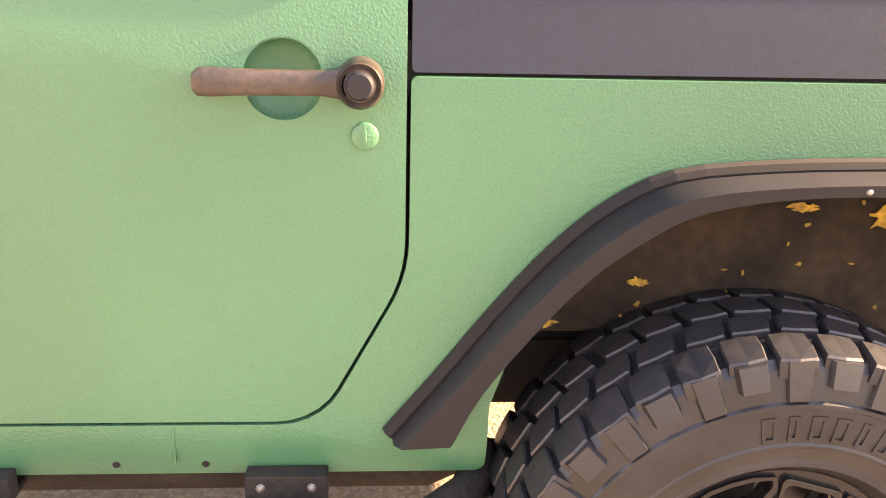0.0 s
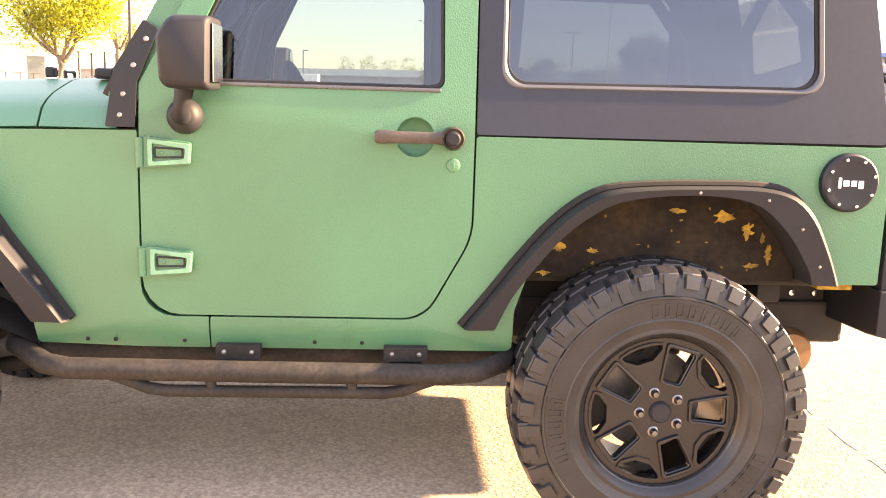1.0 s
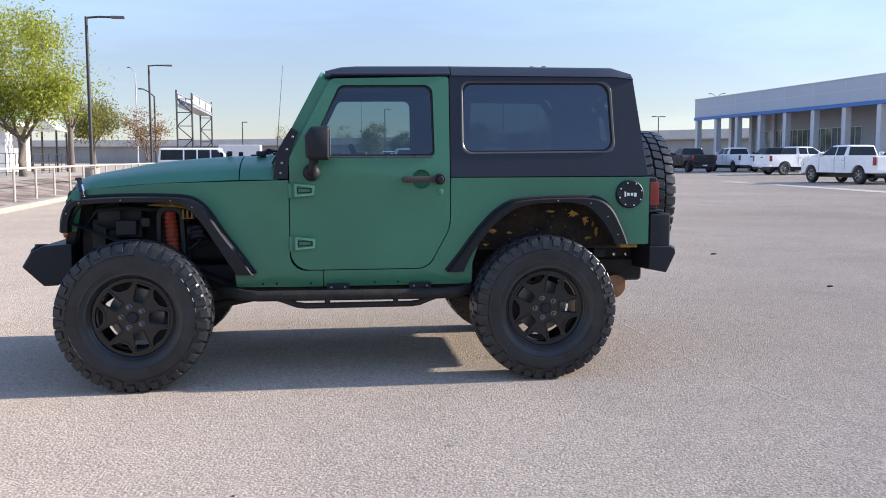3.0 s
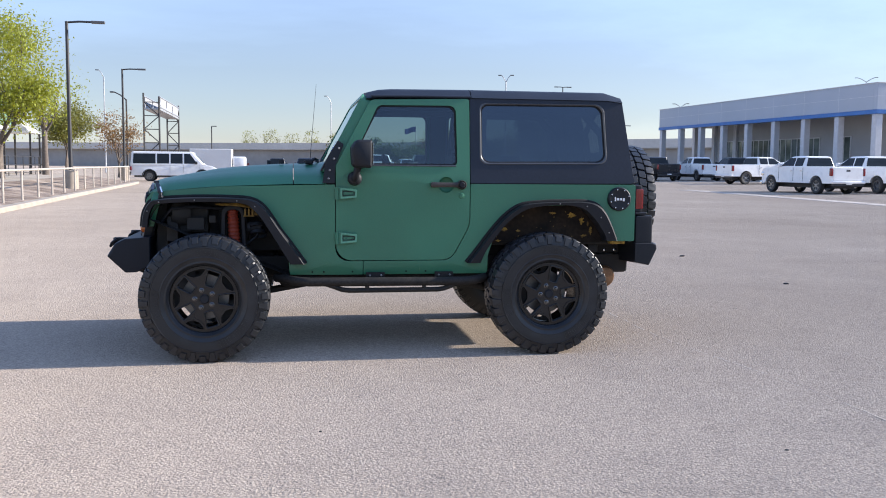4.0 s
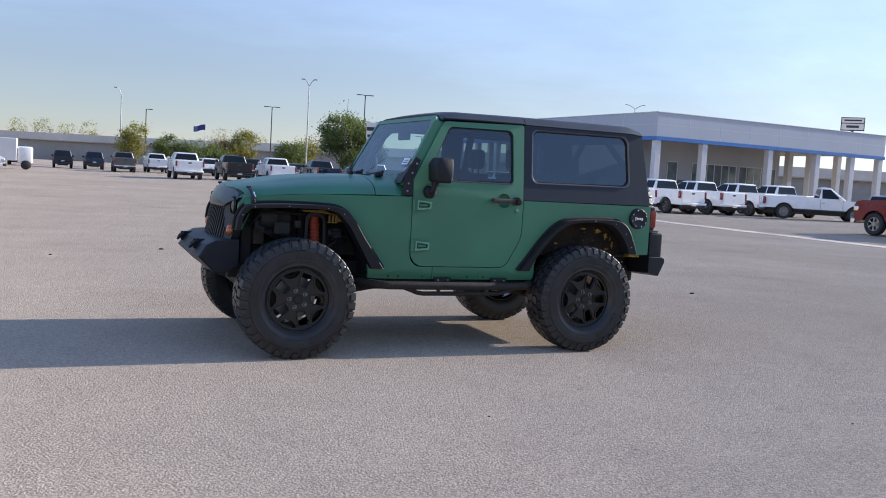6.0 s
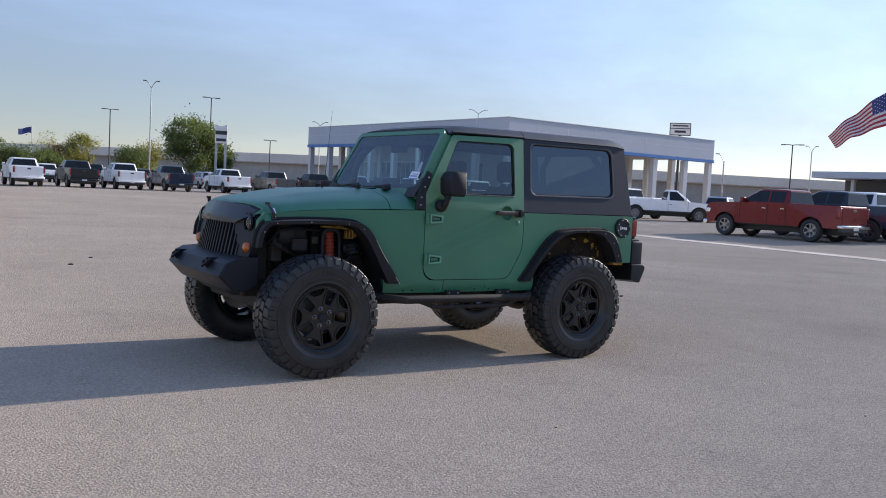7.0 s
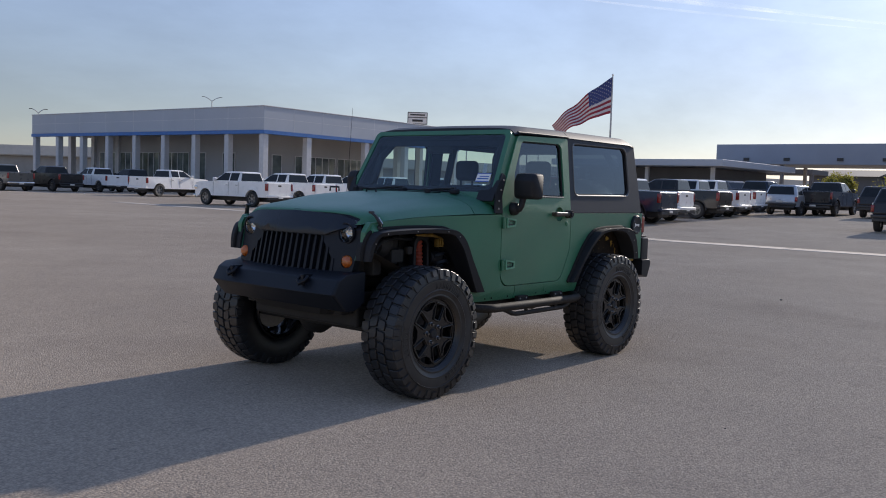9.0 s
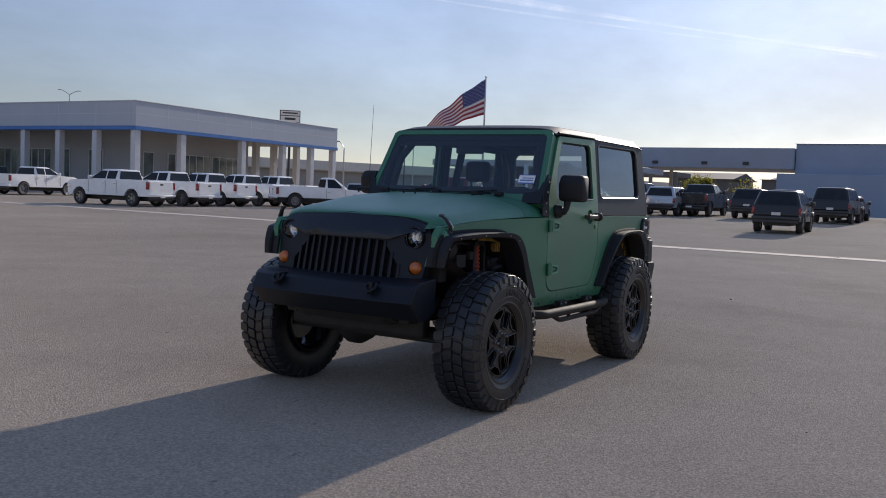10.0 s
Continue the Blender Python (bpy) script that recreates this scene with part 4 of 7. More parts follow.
# running boards
def step_bar():
    bm = tube([(-1.95, -0.66, 0.545), (-1.88, -0.74, 0.542), (-1.80, -0.83, 0.538), (-1.72, -0.865, 0.536), (-1.2, -0.872, 0.534), (-0.66, -0.872, 0.532), (-0.56, -0.85, 0.536), (-0.48, -0.77, 0.540), (-0.44, -0.66, 0.545)], 0.031, 14)
    tube([(-1.62, -0.866, 0.525), (-1.56, -0.868, 0.505), (-1.50, -0.870, 0.482), (-1.45, -0.871, 0.475), (-0.83, -0.871, 0.475), (-0.78, -0.870, 0.482), (-0.72, -0.868, 0.505), (-0.66, -0.866, 0.525)], 0.0175, 10, bm)
    # added inner tube, hides lit ground between sill and step
    tube([(-1.90, -0.600, 0.535), (-1.84, -0.650, 0.535), (-0.54, -0.650, 0.535), (-0.48, -0.600, 0.535)], 0.055, 10, bm)
    for x in (-1.33, -0.93):
        tube([(x, -0.872, 0.525), (x + 0.01, -0.871, 0.475)], 0.015, 8, bm)
    for x in (-1.26, -0.77):
        box(bm, x - 0.065, x + 0.065, -0.800, -0.765, 0.545, 0.590, 0.003)
        box(bm, x - 0.05, x + 0.05, -0.86, -0.60, 0.522, 0.536, 0.003)
    return bm


for k, s_ob in enumerate(sides("step_bar", step_bar, M_STEP, "scuffed black tubular step with a lower rung", 45)):
    for x in (-1.30, -1.22, -0.81, -0.73):
        b = lathe([(0, -0.006), (0.006, -0.004), (0.008, 0), (0, 0)], 8, m=Matrix.Translation((x, -0.800, 0.570)))
        part("bracket_bolt", b if k == 0 else flip(b), M_GREYMETAL, s_ob)
for x in (-1.70, -1.62, -1.42, -1.04, -0.90):
    b = lathe([(0, -0.004), (0.006, -0.003), (0.007, 0), (0, 0)], 8, m=Matrix.Translation((x, -0.7635, 0.594)))
    part("sill_plug", b, M_BLACK_GAP, car)
part("sill_seam", boxes((-0.9455, -0.9435, -0.7765, -0.74, 0.60, 0.665), bevel=0), M_GREEN, car)

# wheels
def tread_tyre():
    bm = lathe([(0.226, -0.110), (0.236, -0.128), (0.246, -0.140), (0.250, -0.1455), (0.256, -0.146), (0.262, -0.1445), (0.284, -0.1525), (0.287, -0.156), (0.291, -0.1565), (0.295, -0.1545), (0.320, -0.1575), (0.352, -0.1575), (0.354, -0.1615), (0.360, -0.1610), (0.363, -0.1555), (0.385, -0.1515), (0.408, -0.146), (0.420, -0.132), (0.4235, -0.10), (0.4245, 0.0), (0.4235, 0.10),
                (0.420, 0.132), (0.408, 0.146), (0.385, 0.153), (0.345, 0.159), (0.300, 0.156), (0.262, 0.146), (0.236, 0.128), (0.226, 0.110)], 72)
    # low plain blocks where the sidewall is lettered
    for base, count in ((52, 8), (170, 6), (-70, 8)):
        for i in range(count):
            t_ = radians(base + i * 6.4)
            wd = 0.034 if i % 3 else 0.024
            for r0, r1, e0, e1 in ((0.300, 0.306, -wd, wd), (0.334, 0.340, -wd, wd), (0.306, 0.334, -wd, -wd + 0.016), (0.306, 0.334, wd - 0.016, wd)):
                vs = [bm.verts.new((q * math.cos(t_ + e), y, q * math.sin(t_ + e))) for y in (-0.150, -0.1592) for q, e in ((r0, e0), (r0, e1), (r1, e1), (r1, e0))]
                for f in ((4, 5, 6, 7), (0, 1, 5, 4), (1, 2, 6, 5), (2, 3, 7, 6), (3, 0, 4, 7)):
                    bm.faces.new([vs[j] for j in f])
    bmesh.ops.recalc_face_normals(bm, faces=bm.faces[:])
    return bm


def tread_pieces():
    """The few kinds of rubber block on the tread, each as one mesh at the top of the wheel."""
    def block(y, da, dy, r0, r1, skew, tilt, sipe=False):
        bm = bmesh.new()
        rings = []
        for r, g in ((r0, 1.0), (r1 - 0.003, 0.95), (r1, 0.87)):
            ring = []
            for sa, sy in ((-1, -1), (0, -1.12), (1, -1), (1.06, 0), (1, 1), (0, 1.12), (-1, 1), (-1.06, 0)):
                yy = y + sy * dy * g
                aa = math.pi / 2 + (sa * da * g + skew * sy * dy * g) / 0.43
                rr = r - tilt * max(0.0, abs(yy) - 0.10)
                ring.append(bm.verts.new((rr * math.cos(aa), yy, rr * math.sin(aa))))
            rings.append(ring)
        for p, q in zip(rings, rings[1:]):
            for k in range(8):
                bm.faces.new((p[k - 1], p[k], q[k], q[k - 1]))
        bm.faces.new(rings[-1])
        bmesh.ops.recalc_face_normals(bm, faces=bm.faces[:])
        return bm

    def biter(s, da, r0, r1):
        bm = bmesh.new()
        vs = []
        for yy, g in ((0.150, 1.0), (0.163, 0.80)):
            for sa, rr in ((-1, r0), (1, r0), (1, r1), (-1, r1)):
                ang = math.pi / 2 + sa * da * g / 0.4
                vs.append(bm.verts.new((rr * math.cos(ang), s * (yy - (0.010 if rr == r1 else 0.0)), rr * math.sin(ang))))
        for f in ((4, 5, 6, 7), (0, 1, 5, 4), (1, 2, 6, 5), (2, 3, 7, 6), (3, 0, 4, 7)):
            bm.faces.new([vs[i] for i in f])
        bmesh.ops.recalc_face_normals(bm, faces=bm.faces[:])
        return bm

    kinds = {}
    for s in (-1, 1):
        kinds["tread_block", s, 0] = block(s * 0.115, 0.0300, 0.036, 0.410, 0.4375, 0.06 * s, 0.22)
        kinds["tread_block", s, 1] = block(s * 0.111, 0.0295, 0.033, 0.410, 0.4370, 0.10 * s, 0.20)
        kinds["tread_block", s, 2] = block(s * 0.038, 0.0300, 0.030, 0.410, 0.4388, 0.22 * s, 0.0)
        kinds["side_lug", s, 0] = biter(s, 0.021, 0.366, 0.424)
        kinds["side_lug", s, 1] = biter(s, 0.024, 0.386, 0.424)
    out = {}
    for key, bm in kinds.items():
        me = bpy.data.meshes.new(key[0])
        bm.to_mesh(me)
        bm.free()
        me.materials.append(M_RUBBER)
        out[key] = me
    return out


TYRE_FIT = Matrix.Translation((0, 0.098, 0)) @ Matrix.Diagonal((0.994, 0.93, 0.994, 1))


def add_tread(w, n=38):
    kinds = tread_pieces()
    rng = random.Random(5)
    step = 2 * math.pi / n
    for k in range(n):
        alt = k % 2
        rows = []
        for s in (-1, 1):
            ph = 0.25 * step if s > 0 else 0.0
            rows += [("tread_block", s, alt, ph), ("side_lug", s, alt, ph), ("tread_block", s, 2, 0.5 * step + ph + rng.uniform(-0.008, 0.008))]
        for nm, s, kind, ph in rows:
            ob = new(nm, kinds[nm, s, kind])
            ob.parent = w
            ob.matrix_basis = TYRE_FIT @ Matrix.Rotation(k * step + ph, 4, "Y")


def spun(pts, deg):
    c, s = math.cos(radians(deg)), math.sin(radians(deg))
    return [(x * c - y * s, x * s + y * c) for x, y in pts]


POCKET = rounded([(0.160, -0.024, 0.006), (0.183, -0.058, 0.006), (0.1960, -0.0625, 0.004), (0.2035, -0.032, 0.0), (0.2058, 0.0, 0.0), (0.2035, 0.032, 0.0), (0.1960, 0.0625, 0.004), (0.183, 0.058, 0.006), (0.160, 0.024, 0.006)], 2)
TRAPEZOID = rounded([(0.094, -0.025, 0.008), (0.192, -0.039, 0.009), (0.192, 0.039, 0.009), (0.094, 0.025, 0.008)], 3)
POCKET_RIM = rounded([(0.147, -0.020, 0.006), (0.174, -0.0640, 0.006), (0.1990, -0.0695, 0.004), (0.2110, -0.034, 0.0), (0.2135, 0.0, 0.0), (0.2110, 0.034, 0.0), (0.1990, 0.0695, 0.004), (0.174, 0.0640, 0.006), (0.147, 0.020, 0.006)], 2)


def rim_face():
    holes = []
    for k in range(5):
        holes += [spun(TRAPEZOID, 72 * k), spun(POCKET, 72 * k + 36)]
    return slab(arc(0, 0, 0.2265, 0, 355, 71), holes, thick=0.026, bevel=0.0025, seg=1)


def wheel(m, steer=0.0):
    w = part("wheel", rim_face(), M_RIM, car, "satin black five-spoke wheel with mud-terrain tyre", 40)
    bm = lathe([(0.224, 0.000), (0.216, 0.025), (0.212, 0.06), (0.204, 0.23), (0.226, 0.25), (0.234, 0.245), (0.232, 0.02), (0.241, -0.004), (0.240, -0.014), (0.234, -0.018), (0.228, -0.014)], 60, closed=True)
    part("rim_barrel", bm, M_RIM, w, smooth=50)
    for k in range(5):
        o = spun(rounded([(0.083, -0.034, 0.010), (0.206, -0.052, 0.010), (0.206, 0.052, 0.010), (0.083, 0.034, 0.010)], 3), 72 * k)
        i = spun(rounded([(0.092, -0.027, 0.008), (0.195, -0.042, 0.009), (0.195, 0.042, 0.009), (0.092, 0.027, 0.008)], 3), 72 * k)
        b = slab(o, (i,), thick=0.016, bevel=0.0035)
        bmesh.ops.translate(b, verts=b.verts[:], vec=(0, -0.010, 0))
        part("spoke_rib", b, M_RIM, w, smooth=40)
        b = slab(spun(POCKET_RIM, 72 * k + 36), (spun(POCKET, 72 * k + 36),), thick=0.012, bevel=0.0025)
        bmesh.ops.translate(b, verts=b.verts[:], vec=(0, -0.007, 0))
        part("pocket_rib", b, M_RIM, w, smooth=40)
        slot = spun(rounded([(0.168, -0.016, 0.004), (0.190, -0.016, 0.004), (0.190, 0.016, 0.004), (0.168, 0.016, 0.004)], 2), 72 * k + 36)
        b = slab(spun(arc(0, 0, 0.205, -20, 20, 6) + [(0.130, 0.040), (0.130, -0.040)], 72 * k + 36), (slot,) if k % 2 else (), thick=0.006, bevel=0)
        bmesh.ops.translate(b, verts=b.verts[:], vec=(0, 0.060, 0))
        part("pocket_floor", b, M_DARK, w)
    t = part("tyre", tread_tyre(), M_RUBBER, w, "black mud-terrain tyre", 30)
    t.matrix_basis = TYRE_FIT
    add_tread(w)
    part("centre_cap", lathe([(0, -0.012), (0.026, -0.012), (0.032, -0.006), (0.034, 0.004), (0, 0.004)], 24), M_PLASTIC, w, smooth=40)
    for k in range(5):
        a = radians(36 + 72 * k)
        part("lug_nut", lathe([(0, -0.022), (0.008, -0.021), (0.0115, -0.012), (0.012, -0.004), (0.0165, -0.002), (0.018, 0.002), (0, 0.002)], 12, m=Matrix.Translation((0.062 * math.cos(a), 0, 0.062 * math.sin(a)))), M_NUT, w)
    part("brake_disc", lathe([(0.0, 0.115), (0.155, 0.115), (0.158, 0.12), (0.158, 0.14), (0.0, 0.14)], 40), M_BRAKE, w, smooth=40)
    w.matrix_basis = m
    return w


w0 = wheel(Matrix.Translation((AXLES[1] - 0.022, -TRACK - 0.100, HUB_Z)) @ Matrix.Rotation(radians(-2), 4, "Y"))
for x, s, spin in ((AXLES[0], -1, 2), (AXLES[0], 1, 40), (AXLES[1] - 0.022, 1, 70)):
    copy_thing(w0, Matrix.Translation((x, s * (TRACK + (0.100 if s < 0 else 0.075)), HUB_Z)) @ Matrix.Rotation(radians(180 if s > 0 else 0), 4, "Z") @ Matrix.Rotation(radians(spin), 4, "Y"))
spare = copy_thing(w0, Matrix.Translation((0.930, 0.02, 1.085)) @ Matrix.Rotation(radians(90), 4, "Z"))
tagged(spare, "spare wheel carried on the tailgate")
part("spare_carrier", boxes((0.655, 0.80, -0.12, 0.16, 1.0, 1.18), bevel=0.02), M_STEEL, car)

# wheel wells, floor and running gear
def rear_well():
    o = [(-0.46, 0.60), (-0.455, 0.74), (-0.39, 0.91), (-0.22, 1.07), (0.20, 1.08), (0.38, 0.98), (0.45, 0.805)]
    return loft([[(x, y, z) for x, z in smooth_pts(o)] for y in (-0.765, -0.30)], caps=False, ring=False)


sides("rear_wheel_arch", rear_well, M_LINER, "dusty dark wheel arch with yellow paint showing", 50)
sides("rear_inner_wall", lambda: boxes((-0.475, 0.44, -0.672, -0.645, 0.785, 1.095), bevel=0.004), M_LINER)
sides("rear_frame_wall", lambda: boxes((-0.48, 0.40, -0.47, -0.44, 0.62, 0.80), bevel=0), M_DARK)
rng_y = random.Random(9)
patches = [(-0.315, 0.885, 0.032, 0.020), (-0.20, 0.872, 0.020, 0.010), (-0.35, 0.80, 0.022, 0.010), (0.06, 1.000, 0.030, 0.010), (0.20, 0.985, 0.040, 0.022), (0.28, 0.945, 0.022, 0.030), (0.35, 0.87, 0.014, 0.034), (0.30, 0.835, 0.028, 0.010), (0.155, 0.815, 0.020, 0.007), (0.33, 0.92, 0.012, 0.020)]
patches += [(rng_y.uniform(-0.38, 0.38), rng_y.uniform(0.81, 1.02), rng_y.uniform(0.003, 0.010), rng_y.uniform(0.002, 0.007)) for k in range(26)]
for cx, cz, sx, sz in patches:
    n_p = 22 if sx > 0.012 else 9
    pts = [(cx + sx * math.cos(t_) * rng_y.uniform(0.35, 1.15), cz + sz * math.sin(t_) * rng_y.uniform(0.35, 1.15)) for t_ in [2 * math.pi * k / n_p for k in range(n_p)]]
    b_ = slab(pts, thick=0.002, bevel=0)
    bmesh.ops.translate(b_, verts=b_.verts[:], vec=(0, -0.6755, 0))
    part("yellow_overspray", b_, M_YELLOW if sx > 0.012 else M_YELLOW_OLD, car)
part("yellow_edge", boxes((0.49, 0.60, -0.735, -0.66, 0.775, 0.798), bevel=0.004), M_YELLOW, car, "bare yellow body edge")


def front_well():
    bm = boxes((-2.79, -1.87, -0.44, -0.42, 0.72, 1.13), bevel=0)
    o = [(-2.80, 0.96), (-2.74, 1.05), (-2.60, 1.085), (-2.15, 1.085), (-2.02, 1.02), (-1.89, 0.78), (-1.86, 0.56)]
    join(bm, loft([[(x, y, z) for x, z in smooth_pts(o)] for y in (-0.74 + 0.03, -0.42)], caps=False))
    return bm


sides("front_inner_fender", front_well, M_DARK)
sides("shock_tower", lambda: boxes((-2.35, -2.15, -0.50, -0.43, 0.70, 1.08), bevel=0.01), M_DARK)
sides("headlamp_bucket", lambda: lathe([(0, -0.02), (0.07, -0.02), (0.095, 0.03), (0.095, 0.10), (0, 0.10)], 20, m=Matrix.Translation((-2.66, -0.56, 1.00)) @ Matrix.Rotation(radians(-70), 4, "Z")), M_DARK)
sides("fluid_reservoir", lambda: lathe([(0, -0.05), (0.035, -0.05), (0.042, -0.035), (0.042, 0.05), (0, 0.05)], 18, m=Matrix.Translation((-2.09, -0.60, 0.90)) @ Matrix.Rotation(radians(75), 4, "Z")), M_PLASTIC)
sides("brake_line", lambda: tube([(-2.30, -0.46, 0.66), (-2.20, -0.58, 0.74), (-2.09, -0.61, 0.83), (-2.02, -0.58, 0.95), (-2.00, -0.46, 1.02)], 0.009, 8), M_STEEL)
sides("wire_loom", lambda: tube([(-2.74, -0.60, 0.93), (-2.66, -0.64, 1.03), (-2.52, -0.62, 1.045), (-2.36, -0.58, 1.03), (-2.16, -0.60, 1.04)], 0.012, 8), M_STEEL)
sides("relay_box", lambda: boxes((-2.41, -2.36, -0.64, -0.60, 0.93, 0.985), (-2.56, -2.44, -0.63, -0.56, 0.88, 0.97), bevel=0.01), M_DARK)
sides("battery_tray", lambda: boxes((-2.62, -2.42, -0.56, -0.44, 0.86, 1.04), (-2.70, -2.62, -0.60, -0.44, 0.80, 0.98), bevel=0.012), M_DARK)
part("yellow_seam", tube([(-2.36, -0.66, 1.062), (-2.20, -0.67, 1.060), (-2.10, -0.68, 1.035)], [0.006, 0.014, 0.004], 6), M_YELLOW_OLD, car, "yellow paint under the fender edge")
for bx in (-2.165, -2.140, -2.115):
    part("yellow_slat", boxes((bx, bx + 0.012, -0.690, -0.66, 0.985, 1.035), bevel=0.002), M_YELLOW_OLD, car)
part("yellow_slat_bar", boxes((-2.172, -2.096, -0.688, -0.665, 0.978, 0.986), bevel=0.002), M_YELLOW_OLD, car)
sides("intake_clamp", lambda: join(lathe([(0.046, -0.010), (0.054, -0.010), (0.054, 0.010), (0.046, 0.010)], 28, closed=True, m=Matrix.Translation((-2.075, -0.625, 0.905)) @ Matrix.Rotation(radians(62), 4, "X")),
                                  lathe([(0.050, -0.010), (0.058, -0.010), (0.058, 0.010), (0.050, 0.010)], 28, closed=True, m=Matrix.Translation((-2.068, -0.640, 0.855)) @ Matrix.Rotation(radians(62), 4, "X"))), M_STEEL, "dark hose clamps", 40)
part("hose_fitting", boxes((-2.105, -2.055, -0.66, -0.62, 0.985, 1.03), bevel=0.006), M_YELLOW_OLD, car)
for y in (-0.49, 0.49):
    y_boot = y - (0.085 if y < 0 else -0.085)
    ribs = []
    for k in range(13):
        v = -0.17 + k * 0.027
        rr = 0.040 + 0.004 * (1 - k / 12)
        ribs += [(rr - 0.007, v), (rr, v + 0.007), (rr, v + 0.015), (rr - 0.007, v + 0.022)]
    boot_pose = Matrix.Translation((-2.243, y_boot, 0.845)) @ Matrix.Rotation(radians(-3), 4, "Y") @ Matrix.Rotation(radians(90), 4, "X")
    part("shock_boot", lathe([(0, -0.18)] + ribs + [(0, 0.19)], 24, m=boot_pose), M_COIL, car, "orange-red ribbed shock absorber boot", 50)
    o_t, i_t = rounded([(-2.335, 0.62, 0.02), (-2.155, 0.62, 0.02), (-2.165, 1.055, 0.06), (-2.325, 1.055, 0.06)]), rounded([(-2.307, 0.64, 0.01), (-2.183, 0.64, 0.01), (-2.193, 1.022, 0.045), (-2.297, 1.022, 0.045)])
    b_ = slab(o_t, (i_t,), thick=0.05, bevel=0.008)
    bmesh.ops.translate(b_, verts=b_.verts[:], vec=(0, y_boot - 0.045 if y < 0 else y_boot - 0.005, 0))
    part("shock_hoop", b_, M_STEEL, car, smooth=40)
    part("shock_body", tube([(-2.225, y_boot, 0.52), (-2.262, y_boot, 1.06)], 0.024, 12), M_GREYMETAL, car, smooth=50)
    part("rear_spring", tube([(0.10, y * 0.98, 0.50), (0.10, y * 0.96, 0.78)], 0.06, 14), M_DARK, car, smooth=50)
    part("rear_shock", tube([(0.22, y * 1.15, 0.40), (0.30, y * 0.95, 0.86)], 0.028, 12), M_GREYMETAL, car, smooth=50)
    part("frame_rail", boxes((-2.86, 0.72, y * 0.90 - 0.04, y * 0.90 + 0.04, 0.54, 0.68), bevel=0.012), M_DARK, car)
    part("control_arm", tube([(-2.36, y, 0.37), (-1.60, y * 0.92, 0.50)], 0.025, 10), M_DARK, car, smooth=50)
    part("rear_control_arm", tube([(-0.06, y, 0.37), (-0.78, y * 0.92, 0.50)], 0.025, 10), M_DARK, car, smooth=50)
for x, dy in ((AXLES[0], 0.22), (AXLES[1], 0.0)):
    bm = tube([(x, -0.80, HUB_Z), (x, 0.80, HUB_Z)], 0.042, 16)
    lathe([(0, -0.15), (0.09, -0.12), (0.135, -0.04), (0.135, 0.04), (0.09, 0.12), (0, 0.15)], 24, bm=bm, m=Matrix.Translation((x, dy, HUB_Z)))
    part("axle", bm, M_DARK, car, smooth=50)
part("tie_rod", tube([(-2.60, -0.70, 0.42), (-2.60, 0.70, 0.42)], 0.018, 10), M_DARK, car, smooth=50)
part("drag_link", tube([(-2.66, -0.35, 0.56), (-2.62, 0.62, 0.45)], 0.018, 10), M_DARK, car, smooth=50)
part("prop_shaft", tube([(-2.3, 0.22, 0.46), (-1.15, 0.15, 0.56), (-0.1, 0.0, 0.46)], 0.035, 12), M_DARK, car, smooth=50)
part("gearbox_skid", loft([[(x, y, z) for y, z in ((-0.34, 0.60), (-0.24, h), (0.24, h), (0.34, 0.60))] for x, h in ((-1.75, 0.50), (-1.55, 0.425), (-1.0, 0.425), (-0.80, 0.50))]), M_DARK, car)
part("fuel_tank", boxes((-0.72, -0.25, -0.10, 0.36, 0.47, 0.66), bevel=0.04), M_DARK, car, smooth=50)
M_RUST = mat("rusty_silencer", (0.22, 0.12, 0.06), 0.55, metal=0.5, vary=0.4, scale=9)
# only its end shows; stretched across to shade the ground ahead
part("silencer", lathe([(0, -0.50), (0.07, -0.49), (0.085, -0.46), (0.085, 0.46), (0.07, 0.49), (0, 0.50)], 20, m=Matrix.Translation((0.53, -0.03, 0.505))), M_RUST, car, "rusty exhaust silencer", 50)
sides("rear_frame_end", lambda: boxes((0.30, 0.735, -0.452, -0.372, 0.605, 0.765), bevel=0.012), M_DARK)
sides("body_mount", lambda: boxes((0.36, 0.44, -0.60, -0.44, 0.70, 0.765), (0.30, 0.40, -0.640, -0.47, 0.80, 0.83), bevel=0.012), M_DARK)
part("brake_hose", tube([(0.06, -0.60, 0.50), (0.12, -0.63, 0.70), (0.22, -0.655, 0.83), (0.33, -0.62, 0.86), (0.42, -0.50, 0.78)], 0.010, 8), M_STEEL, car, smooth=60)
part("bump_stop", lathe([(0, -0.05), (0.045, -0.05), (0.05, -0.02), (0.03, 0.06), (0, 0.06)], 16, m=Matrix.Translation((0.27, -0.60, 0.835)) @ Matrix.Rotation(radians(70), 4, "X")), M_STEEL, car, smooth=50)
part("front_crossmember", boxes((-2.76, -2.66, -0.52, 0.52, 0.45, 0.60), bevel=0.02), M_DARK, car)
# unseen bar, sized to block sun passing under the tail
part("hitch_shade_bar", boxes((0.60, 0.72, -0.46, 0.46, 0.53, 0.60), bevel=0.015), M_DARK, car)
part("steering_box", boxes((-2.80, -2.62, -0.46, -0.34, 0.60, 0.80), bevel=0.02), M_DARK, car)
part("radiator_support", boxes((-2.78, -2.70, -0.52, 0.52, 0.66, 1.12), bevel=0.01), M_DARK, car)
part("engine_block", boxes((-2.62, -1.95, -0.30, 0.30, 0.62, 1.14), bevel=0.03), M_DARK, car)
part("floor_pan", boxes((-1.86, -0.49, -0.70, 0.70, 0.60, 0.66), bevel=0.01), M_DARK, car)
